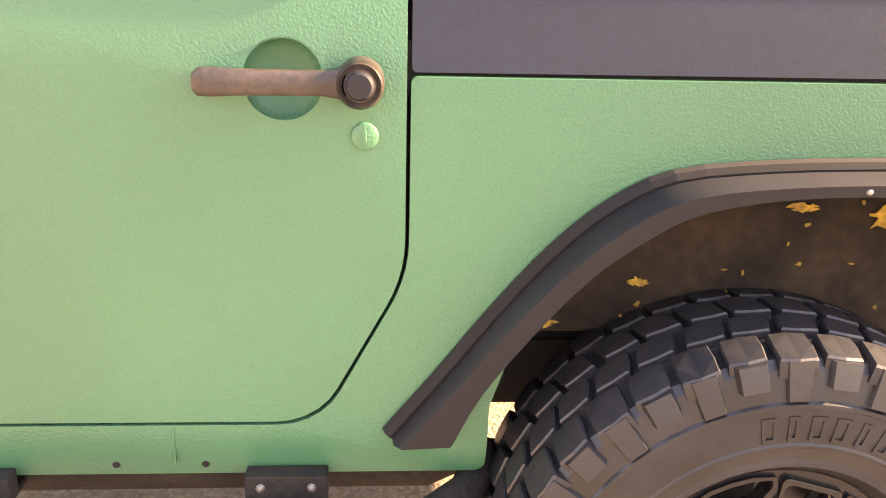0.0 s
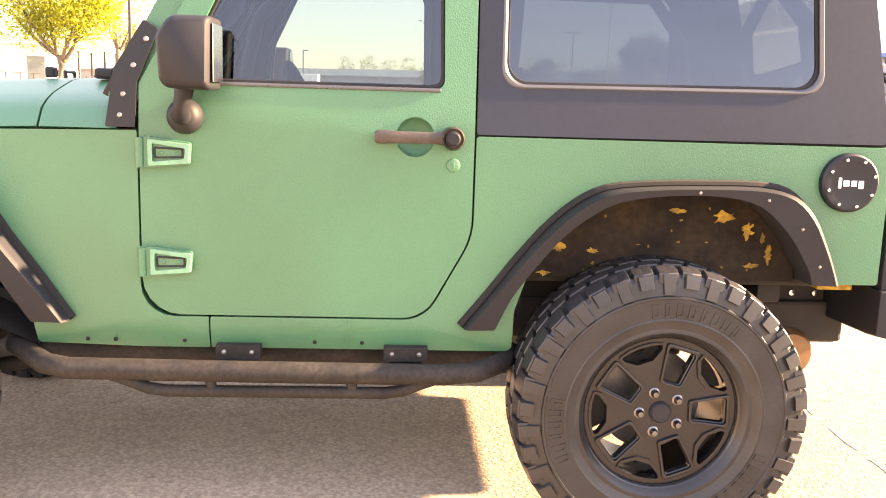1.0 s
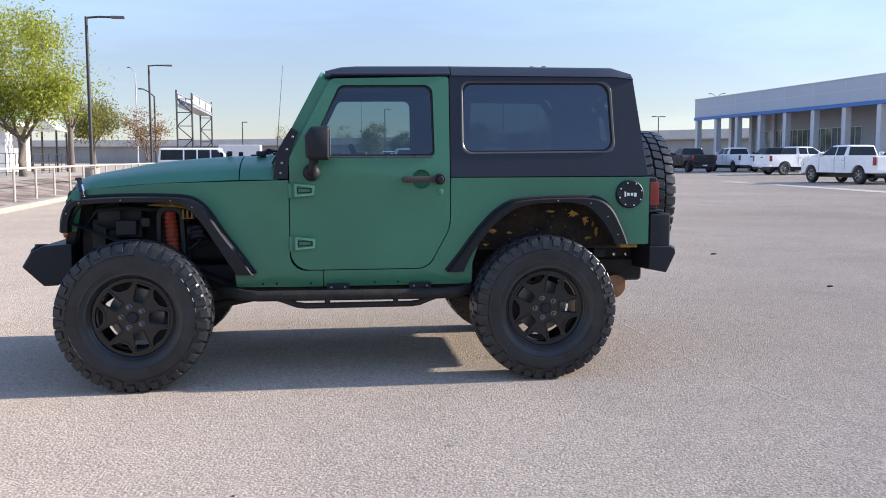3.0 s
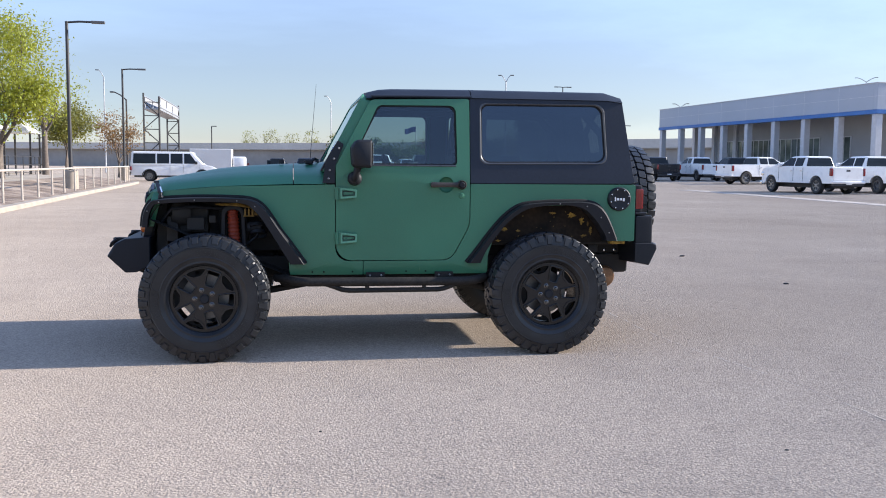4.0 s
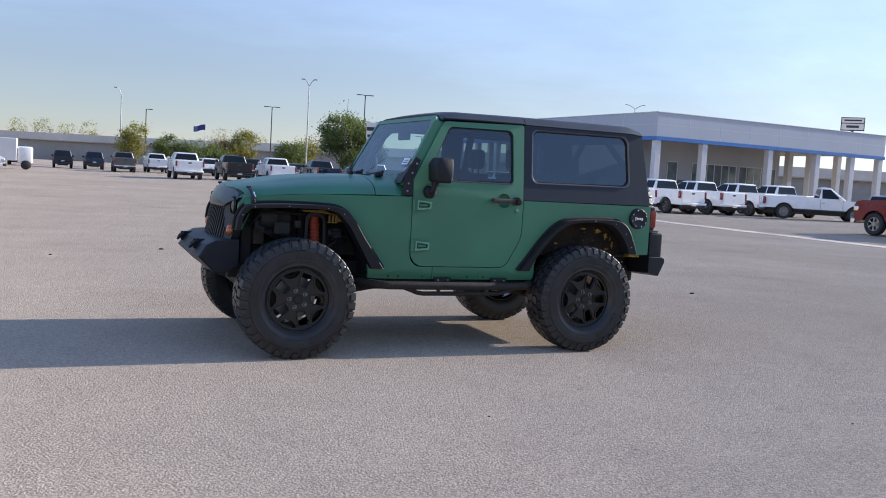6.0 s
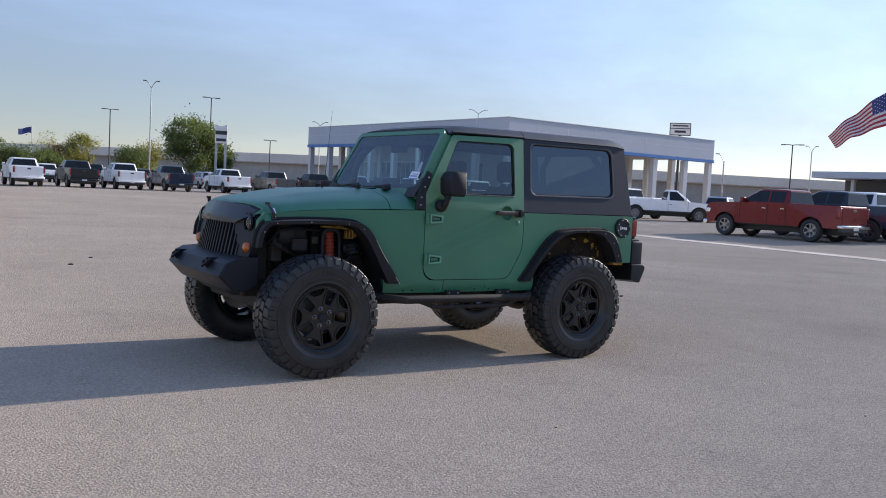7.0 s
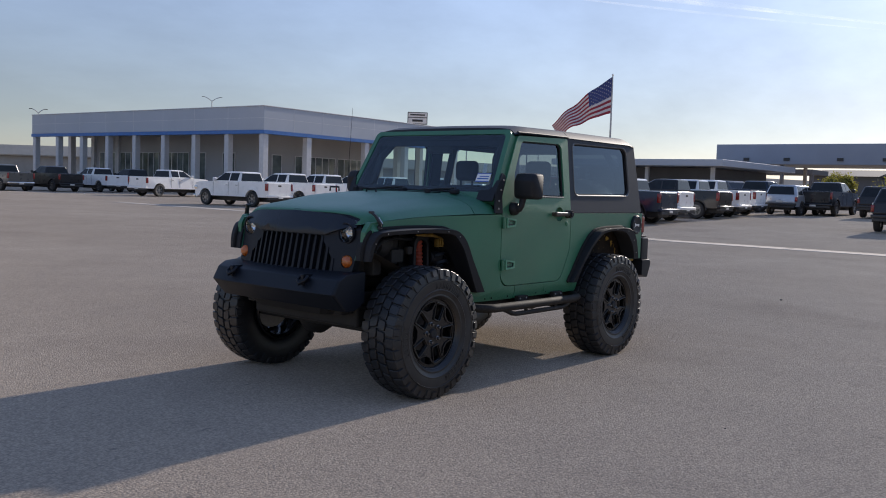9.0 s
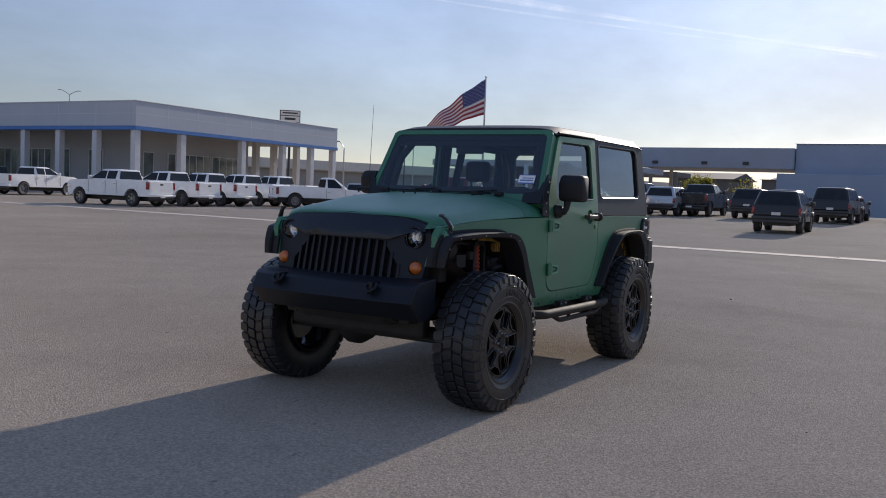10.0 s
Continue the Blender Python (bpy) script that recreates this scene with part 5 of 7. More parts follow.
part("rear_floor_pan", boxes((-0.49, 0.62, -0.64, 0.64, 0.765, 0.795), bevel=0.01), M_DARK, car)
part("firewall", boxes((-1.86, -1.82, -0.72, 0.72, 0.60, 1.21), bevel=0), M_DARK, car)

# inside
part("dashboard", loft([[(x, y, z) for x, z in rounded([(-1.60, 1.05), (-1.30, 1.0), (-1.22, 1.12, 0.04), (-1.27, 1.30, 0.05), (-1.60, 1.335, 0.03)])] for y in (-0.69, 0.69)]), M_INTERIOR, car, "dark dashboard", 40)
ring = [(-1.085 + 0.19 * math.cos(a) * -0.42, -0.36 + 0.19 * math.sin(a), 1.235 + 0.19 * math.cos(a) * 0.91) for a in [2 * math.pi * k / 32 for k in range(33)]]
sw = part("steering_wheel", tube(ring, 0.016, 8), M_INTERIOR, car, smooth=60)
part("steering_spokes", tube([(-1.09, -0.53, 1.24), (-1.12, -0.36, 1.22), (-1.09, -0.19, 1.24)], [0.02, 0.05, 0.02], 8), M_INTERIOR, sw, smooth=60)
part("steering_column", tube([(-1.10, -0.36, 1.22), (-1.32, -0.36, 1.12)], 0.03, 8), M_INTERIOR, car)
for y in (-0.36, 0.41):
    bm = bmesh.new()
    box(bm, -1.05, -0.55, y - 0.25, y + 0.25, 0.70, 0.92, 0.06, 3)
    seat = part("front_seat", bm, M_SEAT, car, "dark cloth front seat", 60)
    part("seat_back", loft([[(x + dx, y + dy, z) for dx, dy in ((-0.06, -w), (-0.08, 0), (-0.06, w), (0.05, w), (0.07, 0), (0.05, -w))] for x, z, w in ((-0.60, 0.86, 0.22), (-0.55, 1.10, 0.25), (-0.49, 1.35, 0.22), (-0.47, 1.42, 0.17))]), M_SEAT, seat, smooth=60)
    bm = bmesh.new()
    box(bm, -0.515, -0.42, y - 0.115, y + 0.115, 1.46, 1.64, 0.04, 3)
    part("headrest", bm, M_SEAT, seat, smooth=60)
    part("headrest_posts", boxes((-0.475, -0.463, y - 0.07, y - 0.058, 1.38, 1.48), (-0.475, -0.463, y + 0.058, y + 0.07, 1.38, 1.48), bevel=0), M_STEEL, seat)
bm = bmesh.new()
box(bm, -0.10, 0.30, -0.48, 0.48, 0.75, 0.98, 0.05, 3)
box(bm, 0.24, 0.36, -0.48, 0.48, 0.95, 1.36, 0.05, 3)
part("rear_seat", bm, M_SEAT, car, "dark rear bench", 60)
bm = tube([(-0.50, -0.64, 0.70), (-0.48, -0.63, 1.45), (-0.46, -0.58, 1.74), (-0.46, -0.50, 1.79), (-0.46, 0.50, 1.79), (-0.46, 0.58, 1.74), (-0.48, 0.63, 1.45), (-0.50, 0.64, 0.70)], 0.034, 10)
for s in (-1, 1):
    tube([(-0.46, s * 0.55, 1.775), (-1.25, s * 0.56, 1.775), (-1.40, s * 0.60, 1.62), (-1.47, s * 0.64, 1.35)], 0.030, 10, bm)
    tube([(-0.46, s * 0.56, 1.77), (0.28, s * 0.57, 1.765), (0.44, s * 0.60, 1.58), (0.54, s * 0.64, 1.0)], 0.030, 10, bm)
part("roll_bar", bm, M_INTERIOR, car, "padded black roll bar", 60)
part("headliner", boxes((-1.28, 0.50, -0.64, 0.64, 1.815, 1.822), bevel=0), M_INTERIOR, car)
part("rear_view_mirror", boxes((-1.36, -1.33, -0.12, 0.12, 1.66, 1.73), bevel=0.012), M_INTERIOR, car)
sides("inner_trim", lambda: boxes((-1.56, -0.50, -0.705, -0.685, 0.66, 1.20), (-0.50, 0.60, -0.705, -0.685, 1.11, 1.20), bevel=0), M_INTERIOR)
part("tail_inner_trim", boxes((0.590, 0.606, -0.70, 0.70, 0.82, 1.22), bevel=0), M_INTERIOR, car)


# ---- the lot: buildings, vehicles, lamps and trees ----
M_DARK_WALL = mat("dark_grey_wall", (0.10, 0.10, 0.105), 0.8, vary=0.15, scale=0.5)
M_CANOPY = mat("blue_grey_canopy_metal", (0.27, 0.30, 0.36), 0.55, vary=0.06, scale=0.4)
M_FASCIA = mat("grey_metal_fascia", (0.385, 0.42, 0.475), 0.5, vary=0.04, scale=0.3, fine=6, fine_vary=0.015)
M_WALL = mat("pale_grey_render", (0.37, 0.375, 0.385), 0.8, vary=0.06, scale=0.5)
M_WHITE_WALL = mat("white_painted_block", (0.72, 0.70, 0.66), 0.75, vary=0.08, scale=0.7)
M_COLUMN = mat("pale_column_cladding", (0.52, 0.53, 0.55), 0.6, vary=0.05, fine=6, fine_vary=0.02)
M_BLUE = mat("blue_band", (0.04, 0.15, 0.42), 0.4, vary=0.08)
M_SOFFIT = mat("grey_soffit", (0.30, 0.30, 0.30), 0.7)
M_SHOPGLASS = mat("dark_shop_glass", (0.13, 0.155, 0.150), 0.06, vary=0.6, scale=0.6, rough_vary=0.02)
M_FRAME = mat("pale_window_frame", (0.55, 0.56, 0.57), 0.5)
M_CONCRETE = mat("weathered_concrete", (0.52, 0.50, 0.46), 0.85, vary=0.12, scale=0.12, fine=1.2, fine_vary=0.05)
M_CONCRETE_DARK = mat("stained_concrete", (0.32, 0.30, 0.275), 0.9, vary=0.18, scale=0.08, fine=0.9, fine_vary=0.06)
M_KERB = mat("kerb_concrete", (0.33, 0.28, 0.22), 0.85, vary=0.15, scale=2, fine=40, bump=0.3)
M_POLE = mat("dark_bronze_pole", (0.030, 0.028, 0.028), 0.5)
M_GALV = mat("galvanised_pole", (0.38, 0.39, 0.40), 0.45, metal=0.6)
M_WHITE_PIPE = mat("white_painted_pipe", (0.40, 0.35, 0.29), 0.6, vary=0.15)
M_LAMP_HEAD = mat("lamp_head", (0.10, 0.10, 0.10), 0.5)
M_MULCH = mat("brown_mulch", (0.15, 0.095, 0.06), 0.95, tint=(0.30, 0.235, 0.175), vary=0.3, scale=0.9, fine=50, fine_vary=0.4, bump=0.8, bump_scale=40, bump_dist=0.02)
M_SAND = mat("pale_sandy_soil", (0.34, 0.285, 0.22), 0.95, vary=0.2, scale=0.7, fine=14, fine_vary=0.2, bump=0.5, bump_scale=20, bump_dist=0.02)
M_GREENROOF = mat("green_metal_roof", (0.16, 0.30, 0.22), 0.45, vary=0.1)
M_BARK = mat("grey_brown_bark", (0.13, 0.105, 0.085), 0.9, vary=0.3, scale=8, bump=0.6, bump_scale=30, bump_dist=0.01)
M_LINE = mat("worn_white_line", (0.36, 0.312, 0.262), 0.9, vary=0.3, scale=0.8, fine=30, fine_vary=0.35)
M_VTYRE = mat("car_tyre", (0.022, 0.022, 0.023), 0.7)
M_VRIM = mat("alloy_rim", (0.24, 0.245, 0.255), 0.3, metal=0.9)
M_VGLASS = mat("dark_car_glass", (0.014, 0.018, 0.022), 0.07, vary=0.2, rough_vary=0.02, spec=0.25)
M_TRIM = mat("dark_vehicle_trim", (0.030, 0.030, 0.032), 0.5)
M_TAIL = mat("red_tail_lamp", (0.19, 0.010, 0.011), 0.25, coat=0.4)
M_PLATE = mat("pale_plate", (0.60, 0.60, 0.58), 0.5)


def leaf_mat(name, color, tint):
    m = mat(name, color, 0.6, vary=0.25, scale=1.5, tint=tint, fine=20, fine_vary=0.2, island=0.45)
    b = m.node_tree.nodes["Principled BSDF"]
    b.inputs["Subsurface Weight"].default_value = 0.0
    n, l = m.node_tree.nodes, m.node_tree.links
    tr = n.new("ShaderNodeBsdfTranslucent")
    tr.inputs[0].default_value = (min(1, tint[0] * 2.2), min(1, tint[1] * 2.0), tint[2], 1)
    mix = n.new("ShaderNodeMixShader")
    mix.inputs[0].default_value = 0.35
    l.new(b.outputs[0], mix.inputs[1])
    l.new(tr.outputs[0], mix.inputs[2])
    l.new(mix.outputs[0], n["Material Output"].inputs[0])
    return m


M_LEAF = leaf_mat("spring_leaves", (0.17, 0.21, 0.025), (0.24, 0.26, 0.03))
M_LEAF_DARK = leaf_mat("dark_green_leaves", (0.055, 0.086, 0.028), (0.085, 0.115, 0.036))
M_LEAF_OLIVE = leaf_mat("olive_leaves", (0.12, 0.13, 0.03), (0.16, 0.16, 0.04))
M_LEAF_RUST = leaf_mat("rusty_leaves", (0.14, 0.085, 0.04), (0.18, 0.11, 0.055))


def ribbon_flat(pts, half):
    bm = bmesh.new()
    rows = [(bm.verts.new((x - half, y, 0.003)), bm.verts.new((x + half, y, 0.003))) for x, y in pts]
    for a, b in zip(rows, rows[1:]):
        bm.faces.new((b[0], b[1], a[1], a[0]))
    return bm


def plate_yz(outer, holes, x0, x1, bevel):
    """A plate whose outline lies in the (y, z) plane, from x0 to x1."""
    bm = slab(outer, holes, thick=x1 - x0, bevel=bevel)
    for v in bm.verts:
        a, t, b = v.co
        v.co = (x0 + t, a, b)
    bmesh.ops.recalc_face_normals(bm, faces=bm.faces[:])
    return bm


# pale concrete gutter across the lot, in cast lengths
gutter = tagged(new("gutter"), "pale concrete drainage strip set in the asphalt", "gutter", kind="structure")
for k in range(36):
    y0 = -48 + k * 4.0
    x = 18.9 + 0.05 * max(0, y0 - 4)
    part("gutter_slab", loft([[(x + 0.05 * yy + u, y0 + 4.0 * yy, z) for u, z in ((-0.50, 0.0), (-0.48, 0.012), (0.0, 0.004), (0.48, 0.012), (0.50, 0.0))] for yy in (0.004, 0.996)]), M_LINE, gutter)
crack = tagged(new("pavement_joint"), "faint pale crack in the asphalt", "joint", kind="structure")
M_CRACK = mat("dusty_crack", (0.40, 0.345, 0.290), 0.95, vary=0.25, scale=6, fine=60, fine_vary=0.3)
rng_c = random.Random(2)
pts = []
for k in range(120):
    y = 3.0 - k * 0.08
    pts.append((1.02 - 0.095 * min(0, y) - 0.01 * y + 0.03 * math.sin(y * 2.3) + rng_c.uniform(-0.010, 0.010), y))
for k in range(0, 116, 4):
    n_seg = rng_c.choice((2, 3, 3, 4))
    part("crack_length", ribbon_flat(pts[k:k + n_seg + 1], rng_c.uniform(0.003, 0.007)), M_CRACK, crack)
for i, (x, y, r) in enumerate(((-2.53, 7.30, 0.035), (-2.02, 8.39, 0.03), (3.82, 2.50, 0.03), (3.96, 5.66, 0.035), (-4.1, 6.2, 0.02), (5.6, -0.4, 0.022), (0.5, -3.2, 0.010), (-1.7, -2.6, 0.009))):
    bm = bmesh.new()
    bmesh.ops.create_icosphere(bm, subdivisions=1, radius=r, matrix=Matrix.Translation((x, y, r * 0.25)) @ Matrix.Diagonal((1.3, 0.8, 0.5, 1)))
    for v in bm.verts:
        v.co += Vector((rng_c.uniform(-1, 1), rng_c.uniform(-1, 1), rng_c.uniform(-0.5, 0.5))) * r * 0.2
    tagged(part("dark_pebble", bm, M_TRIM, None), "small dark scrap lying on the asphalt", "debris", group="scraps on the asphalt")

# vehicles stand with their nose to +y
paints = {}


def paint(name, color, metal=0.0, rough=0.3):
    if name not in paints:
        paints[name] = mat(name + "_car_paint", color, rough, metal=metal, vary=0.05, fine_vary=0.03, coat=0.35)
        paints[name].node_tree.nodes["Principled BSDF"].inputs["Specular IOR Level"].default_value = 0.3
    return paints[name]


WHITE, BLACK, GREY = paint("white", (0.78, 0.78, 0.77)), paint("black", (0.012, 0.012, 0.014)), paint("grey", (0.11, 0.108, 0.105), 0.4)
NAVY, RED, SILVER = paint("navy", (0.010, 0.020, 0.042)), paint("red", (0.15, 0.010, 0.011), 0.3), paint("silver", (0.40, 0.42, 0.45), 0.5)
CHAR, TEAL = paint("charcoal", (0.0095, 0.0115, 0.0155)), paint("teal", (0.03, 0.10, 0.12))
wheel_meshes = {}


def plain_wheel(parent, x, y, r, w=0.26):
    key = round(r, 3)
    if key not in wheel_meshes:
        bm = lathe([(r * 0.62, -w / 2 + 0.01), (r * 0.66, -w / 2), (r * 0.9, -w / 2), (r * 0.98, -w / 2 + 0.03), (r, -w / 4), (r, w / 4), (r * 0.98, w / 2 - 0.03), (r * 0.9, w / 2), (r * 0.6, w / 2 - 0.02)], 28)
        t = part("tyre", bm, M_VTYRE, None, smooth=40)
        o = arc(0, 0, r * 0.62, 0, 350, 35)
        holes = []
        for k in range(6):
            a = radians(60 * k)
            holes.append([((u * math.cos(a) - v * math.sin(a)) * r, (u * math.sin(a) + v * math.cos(a)) * r) for u, v in ((0.20, -0.06), (0.52, -0.19), (0.55, 0.0), (0.52, 0.19), (0.20, 0.06))])
        b = slab(o, holes, thick=0.03, bevel=0.006)
        lathe([(r * 0.60, 0.04), (r * 0.58, 0.20), (0, 0.20)], 28, bm=b)
        d = part("rim", b, M_VRIM, None, smooth=40)
        wheel_meshes[key] = (t.data, d.data)
        bpy.data.objects.remove(t)
        bpy.data.objects.remove(d)
    tm, rm = wheel_meshes[key]
    ob = new("wheel", rm)
    ob.parent = parent
    ob.matrix_basis = Matrix.Translation((x - math.copysign(0.02, x), y, r)) @ Matrix.Rotation(radians(90 if x > 0 else -90), 4, "Z")
    ty = new("tyre", tm)
    ty.parent = ob
    ty.location = (0, w / 2 - 0.02, 0)
    return ob


SPECS = {
    # lower outline (y, z), wheel places, wheel radius, half width, belt and roof rings (y front, y back, z, half width), side windows
    "pickup": dict(low=[(2.93, 0.50, 0.06), (2.97, 1.12, 0.08), (2.86, 1.25, 0.10), (2.55, 1.315, 0.20), (1.45, 1.36, 0.05), (-0.78, 1.36, 0.02), (-0.82, 1.385, 0.02), (-2.90, 1.385, 0.03), (-2.94, 0.80, 0.05), (-2.88, 0.55, 0.05), (2.85, 0.45, 0.05)],
                   wheels=(1.98, -1.80), r=0.43, hw=1.0, belt=(1.52, -0.80, 1.355, 0.96), roof=(0.50, -0.68, 1.93, 0.76), glass=((1.18, 0.10), (0.02, -0.62)), pickup=True, seams=(1.30, 0.06, -0.74)),
    "work_pickup": dict(low=[(2.85, 0.58, 0.08), (2.85, 1.02, 0.10), (2.68, 1.10, 0.12), (1.40, 1.17, 0.05), (0.05, 1.17, 0.02), (0.0, 1.24, 0.02), (-2.82, 1.24, 0.03), (-2.86, 0.70, 0.05), (-2.80, 0.60, 0.05), (2.75, 0.55, 0.08)],
                        wheels=(1.90, -1.75), r=0.41, hw=0.98, belt=(1.45, 0.02, 1.165, 0.93), roof=(0.62, 0.16, 1.83, 0.73), glass=((1.12, 0.18),), pickup=True, seams=(1.25, 0.10)),
    "suv": dict(low=[(2.35, 0.52, 0.08), (2.35, 0.92, 0.12), (2.15, 1.02, 0.15), (1.15, 1.10, 0.05), (-2.30, 1.14, 0.06), (-2.38, 0.75, 0.1), (-2.32, 0.48, 0.06), (2.25, 0.42, 0.08)],
                wheels=(1.45, -1.42), r=0.37, hw=0.95, belt=(1.25, -2.30, 1.10, 0.92), roof=(0.30, -2.02, 1.71, 0.72), glass=((0.92, -0.12), (-0.20, -1.12), (-1.22, -1.95)), pickup=False, seams=(1.05, -0.15, -1.15)),
    "big_suv": dict(low=[(2.62, 0.55, 0.08), (2.62, 1.02, 0.12), (2.42, 1.12, 0.15), (1.30, 1.20, 0.05), (-2.58, 1.22, 0.06), (-2.66, 0.75, 0.1), (-2.58, 0.55, 0.06), (2.5, 0.50, 0.08)],
                    wheels=(1.62, -1.50), r=0.40, hw=0.99, belt=(1.35, -2.58, 1.20, 0.94), roof=(0.50, -2.38, 1.90, 0.76), glass=((1.05, 0.02), (-0.06, -1.05), (-1.14, -2.35)), pickup=False, seams=(1.2, 0.0, -1.08)),
    "van": dict(low=[(2.90, 0.50, 0.08), (2.90, 0.92, 0.15), (2.60, 1.06, 0.15), (2.05, 1.20, 0.05), (-2.92, 1.22, 0.05), (-2.98, 0.80, 0.1), (-2.92, 0.42, 0.06), (2.80, 0.40, 0.08)],
                wheels=(1.95, -1.65), r=0.37, hw=1.0, belt=(2.10, -2.94, 1.20, 0.98), roof=(1.30, -2.86, 2.10, 0.84), glass=((1.62, 0.72), (0.62, -0.20), (-0.30, -1.12), (-1.22, -2.75)), pickup=False, seams=(1.80, 0.66, -0.25)),
    "car": dict(low=[(2.30, 0.45, 0.08), (2.30, 0.72, 0.12), (2.0, 0.86, 0.15), (0.95, 0.96, 0.05), (-1.75, 0.98, 0.06), (-2.30, 0.94, 0.1), (-2.35, 0.45, 0.08), (2.2, 0.28, 0.08)],
                wheels=(1.42, -1.36), r=0.33, hw=0.90, belt=(1.05, -1.95, 0.955, 0.86), roof=(0.10, -1.10, 1.45, 0.62), glass=((0.65, -0.28), (-0.36, -1.12)), pickup=False, seams=(0.85, -0.32, -1.1)),
}


def vehicle(kind, body_paint, name, label, category, m, chrome=True, group="vehicles parked on the lot"):
    s = SPECS[kind]
    v = thing(name, label, category, group=group)
    hw, r = s["hw"], s["r"]
    cut = rounded(s["low"], 3)
    # wheel arches go into the lower edge
    zb = s["low"][-2][1]
    arches = []
    for wy in sorted(s["wheels"]):
        a = r + 0.085
        lo = math.degrees(math.asin(max(-1, min(1, (zb - r) / a))))
        arches += arc(wy, r, a, 180 - lo, lo, 10)
    shell = plate_yz(cut[:-4] + arches + cut[-4:], (), -hw, hw, 0.075 if s["pickup"] else 0.12)
    reach = max(abs(p[0]) for p in s["low"])
    for vert in shell.verts:
        # plan view narrows to the ends, sides lean in above the waist
        vert.co.x *= 1 - 0.10 * max(0.0, (abs(vert.co.y) / reach - 0.72) / 0.28) ** 2 - 0.05 * max(0.0, vert.co.z - 0.95)
    body = part("body", shell, body_paint, v, smooth=40)
    y0, y1, zb2, w0 = s["belt"]
    t0, t1, zt, w1 = s["roof"]

    def ring(f, b, z, w, rad=0.16):
        return [(x, y, z) for x, y in rounded([(-w, b, rad), (w, b, rad), (w, f, rad), (-w, f, rad)], 3)]

    def at(u):
        return (y0 + (t0 - y0) * u, y1 + (t1 - y1) * u, zb2 + (zt - zb2) * u, w0 + (w1 - w0) * u)
    top = at(0.93)
    part("cab" if s["pickup"] else "upper_body", loft([ring(*at(0.0)[:2], zb2 - 0.05, w0), ring(*at(0.05)), ring(*top), ring(t0 - 0.06, t1 + 0.05, zt - 0.012, w1 - 0.05), ring(t0 - 0.16, t1 + 0.12, zt, w1 - 0.16)]), body_paint, v, smooth=45)

    def side_x(z):
        u = (z - zb2) / (zt - zb2)
        return w0 + (w1 - w0) * u

    for sx in (-1, 1):
        for gi, (gf, gb) in enumerate(s["glass"]):
            za, zc = zb2 + 0.06, zb2 + (zt - zb2) * 0.84
            uf = (t0 - y0) * 0.62 if gi == 0 else 0.0
            ub = (t1 - y1) * 0.55 if gi == len(s["glass"]) - 1 and not s["pickup"] else 0.0
            q = [(gf, za), (gb, za), (gb + ub, zc), (gf + uf, zc)]
            bm = bmesh.new()
            ins = [bm.verts.new((sx * (side_x(z) + 0.008), y, z)) for y, z in q]
            outv = [bm.verts.new((sx * (side_x(z) - 0.02), y, z)) for y, z in q]
            bm.faces.new(ins)
            for i in range(4):
                bm.faces.new((ins[i - 1], ins[i], outv[i], outv[i - 1]))
            bmesh.ops.recalc_face_normals(bm, faces=bm.faces[:])
            part("side_window", bm, M_VGLASS, v)
        for sy in s["seams"]:
            part("door_seam", boxes((sx * hw - 0.004, sx * hw + 0.004, sy - 0.006, sy + 0.006, 0.62, zb2 - 0.02), bevel=0), M_TRIM, v)
        for sy in s["seams"][1:]:
            part("door_handle", boxes((sx * (hw + 0.012) - 0.014, sx * (hw + 0.012) + 0.014, sy + 0.06, sy + 0.22, zb2 - 0.20, zb2 - 0.165), bevel=0.006), M_CHROME if chrome else body_paint, v)
        part("wing_mirror", boxes((sx * (hw + 0.06) - 0.10, sx * (hw + 0.06) + 0.10, s["glass"][0][0] - 0.12, s["glass"][0][0] + 0.02, zb2 + 0.02, zb2 + 0.22), bevel=0.03), M_TRIM if not chrome else body_paint, v, smooth=50)
        for wy in s["wheels"]:
            lip = arc(wy, r, r + 0.135, 0, 180, 12) + arc(wy, r, r + 0.085, 180, 0, 12)
            if not chrome:
                part("arch_lip", plate_yz(lip, (), sx * hw - 0.018, sx * hw + 0.018, 0), body_paint if chrome else M_TRIM, v)
            plain_wheel(v, sx * (hw - 0.0), wy, r)
        zt0 = s["low"][-4][1]
        yb = s["low"][-3][0] if s["pickup"] else min(p[0] for p in s["low"])
        part("tail_lamp", boxes((sx * (hw - 0.06) - 0.055, sx * (hw - 0.06) + 0.068, yb - 0.012, yb + 0.14, zt0 - 0.46 if s["pickup"] else 0.78, zt0 - 0.07 if s["pickup"] else 1.04), bevel=0.02), M_TAIL, v, smooth=50)
        yf = s["low"][0][0]
        part("headlamp", boxes((sx * (hw - 0.2) - 0.18, sx * (hw - 0.2) + 0.19, yf - 0.22, yf + 0.006, s["low"][1][1] - 0.22, s["low"][1][1] - 0.04), bevel=0.03), M_CHROME, v, smooth=50)
    yb = min(p[0] for p in s["low"])
    yf = max(p[0] for p in s["low"])
    part("rear_bumper", boxes((-hw + 0.03, hw - 0.03, yb - 0.10, yb + 0.10, 0.55, 0.68), bevel=0.03), (M_CHROME if body_paint in (RED, GREY) else body_paint) if s["pickup"] else M_TRIM, v, smooth=50)
    part("bumper_step", boxes((-hw + 0.10, hw - 0.10, yb - 0.07, yb + 0.10, 0.42, 0.548), bevel=0.02), M_TRIM, v)
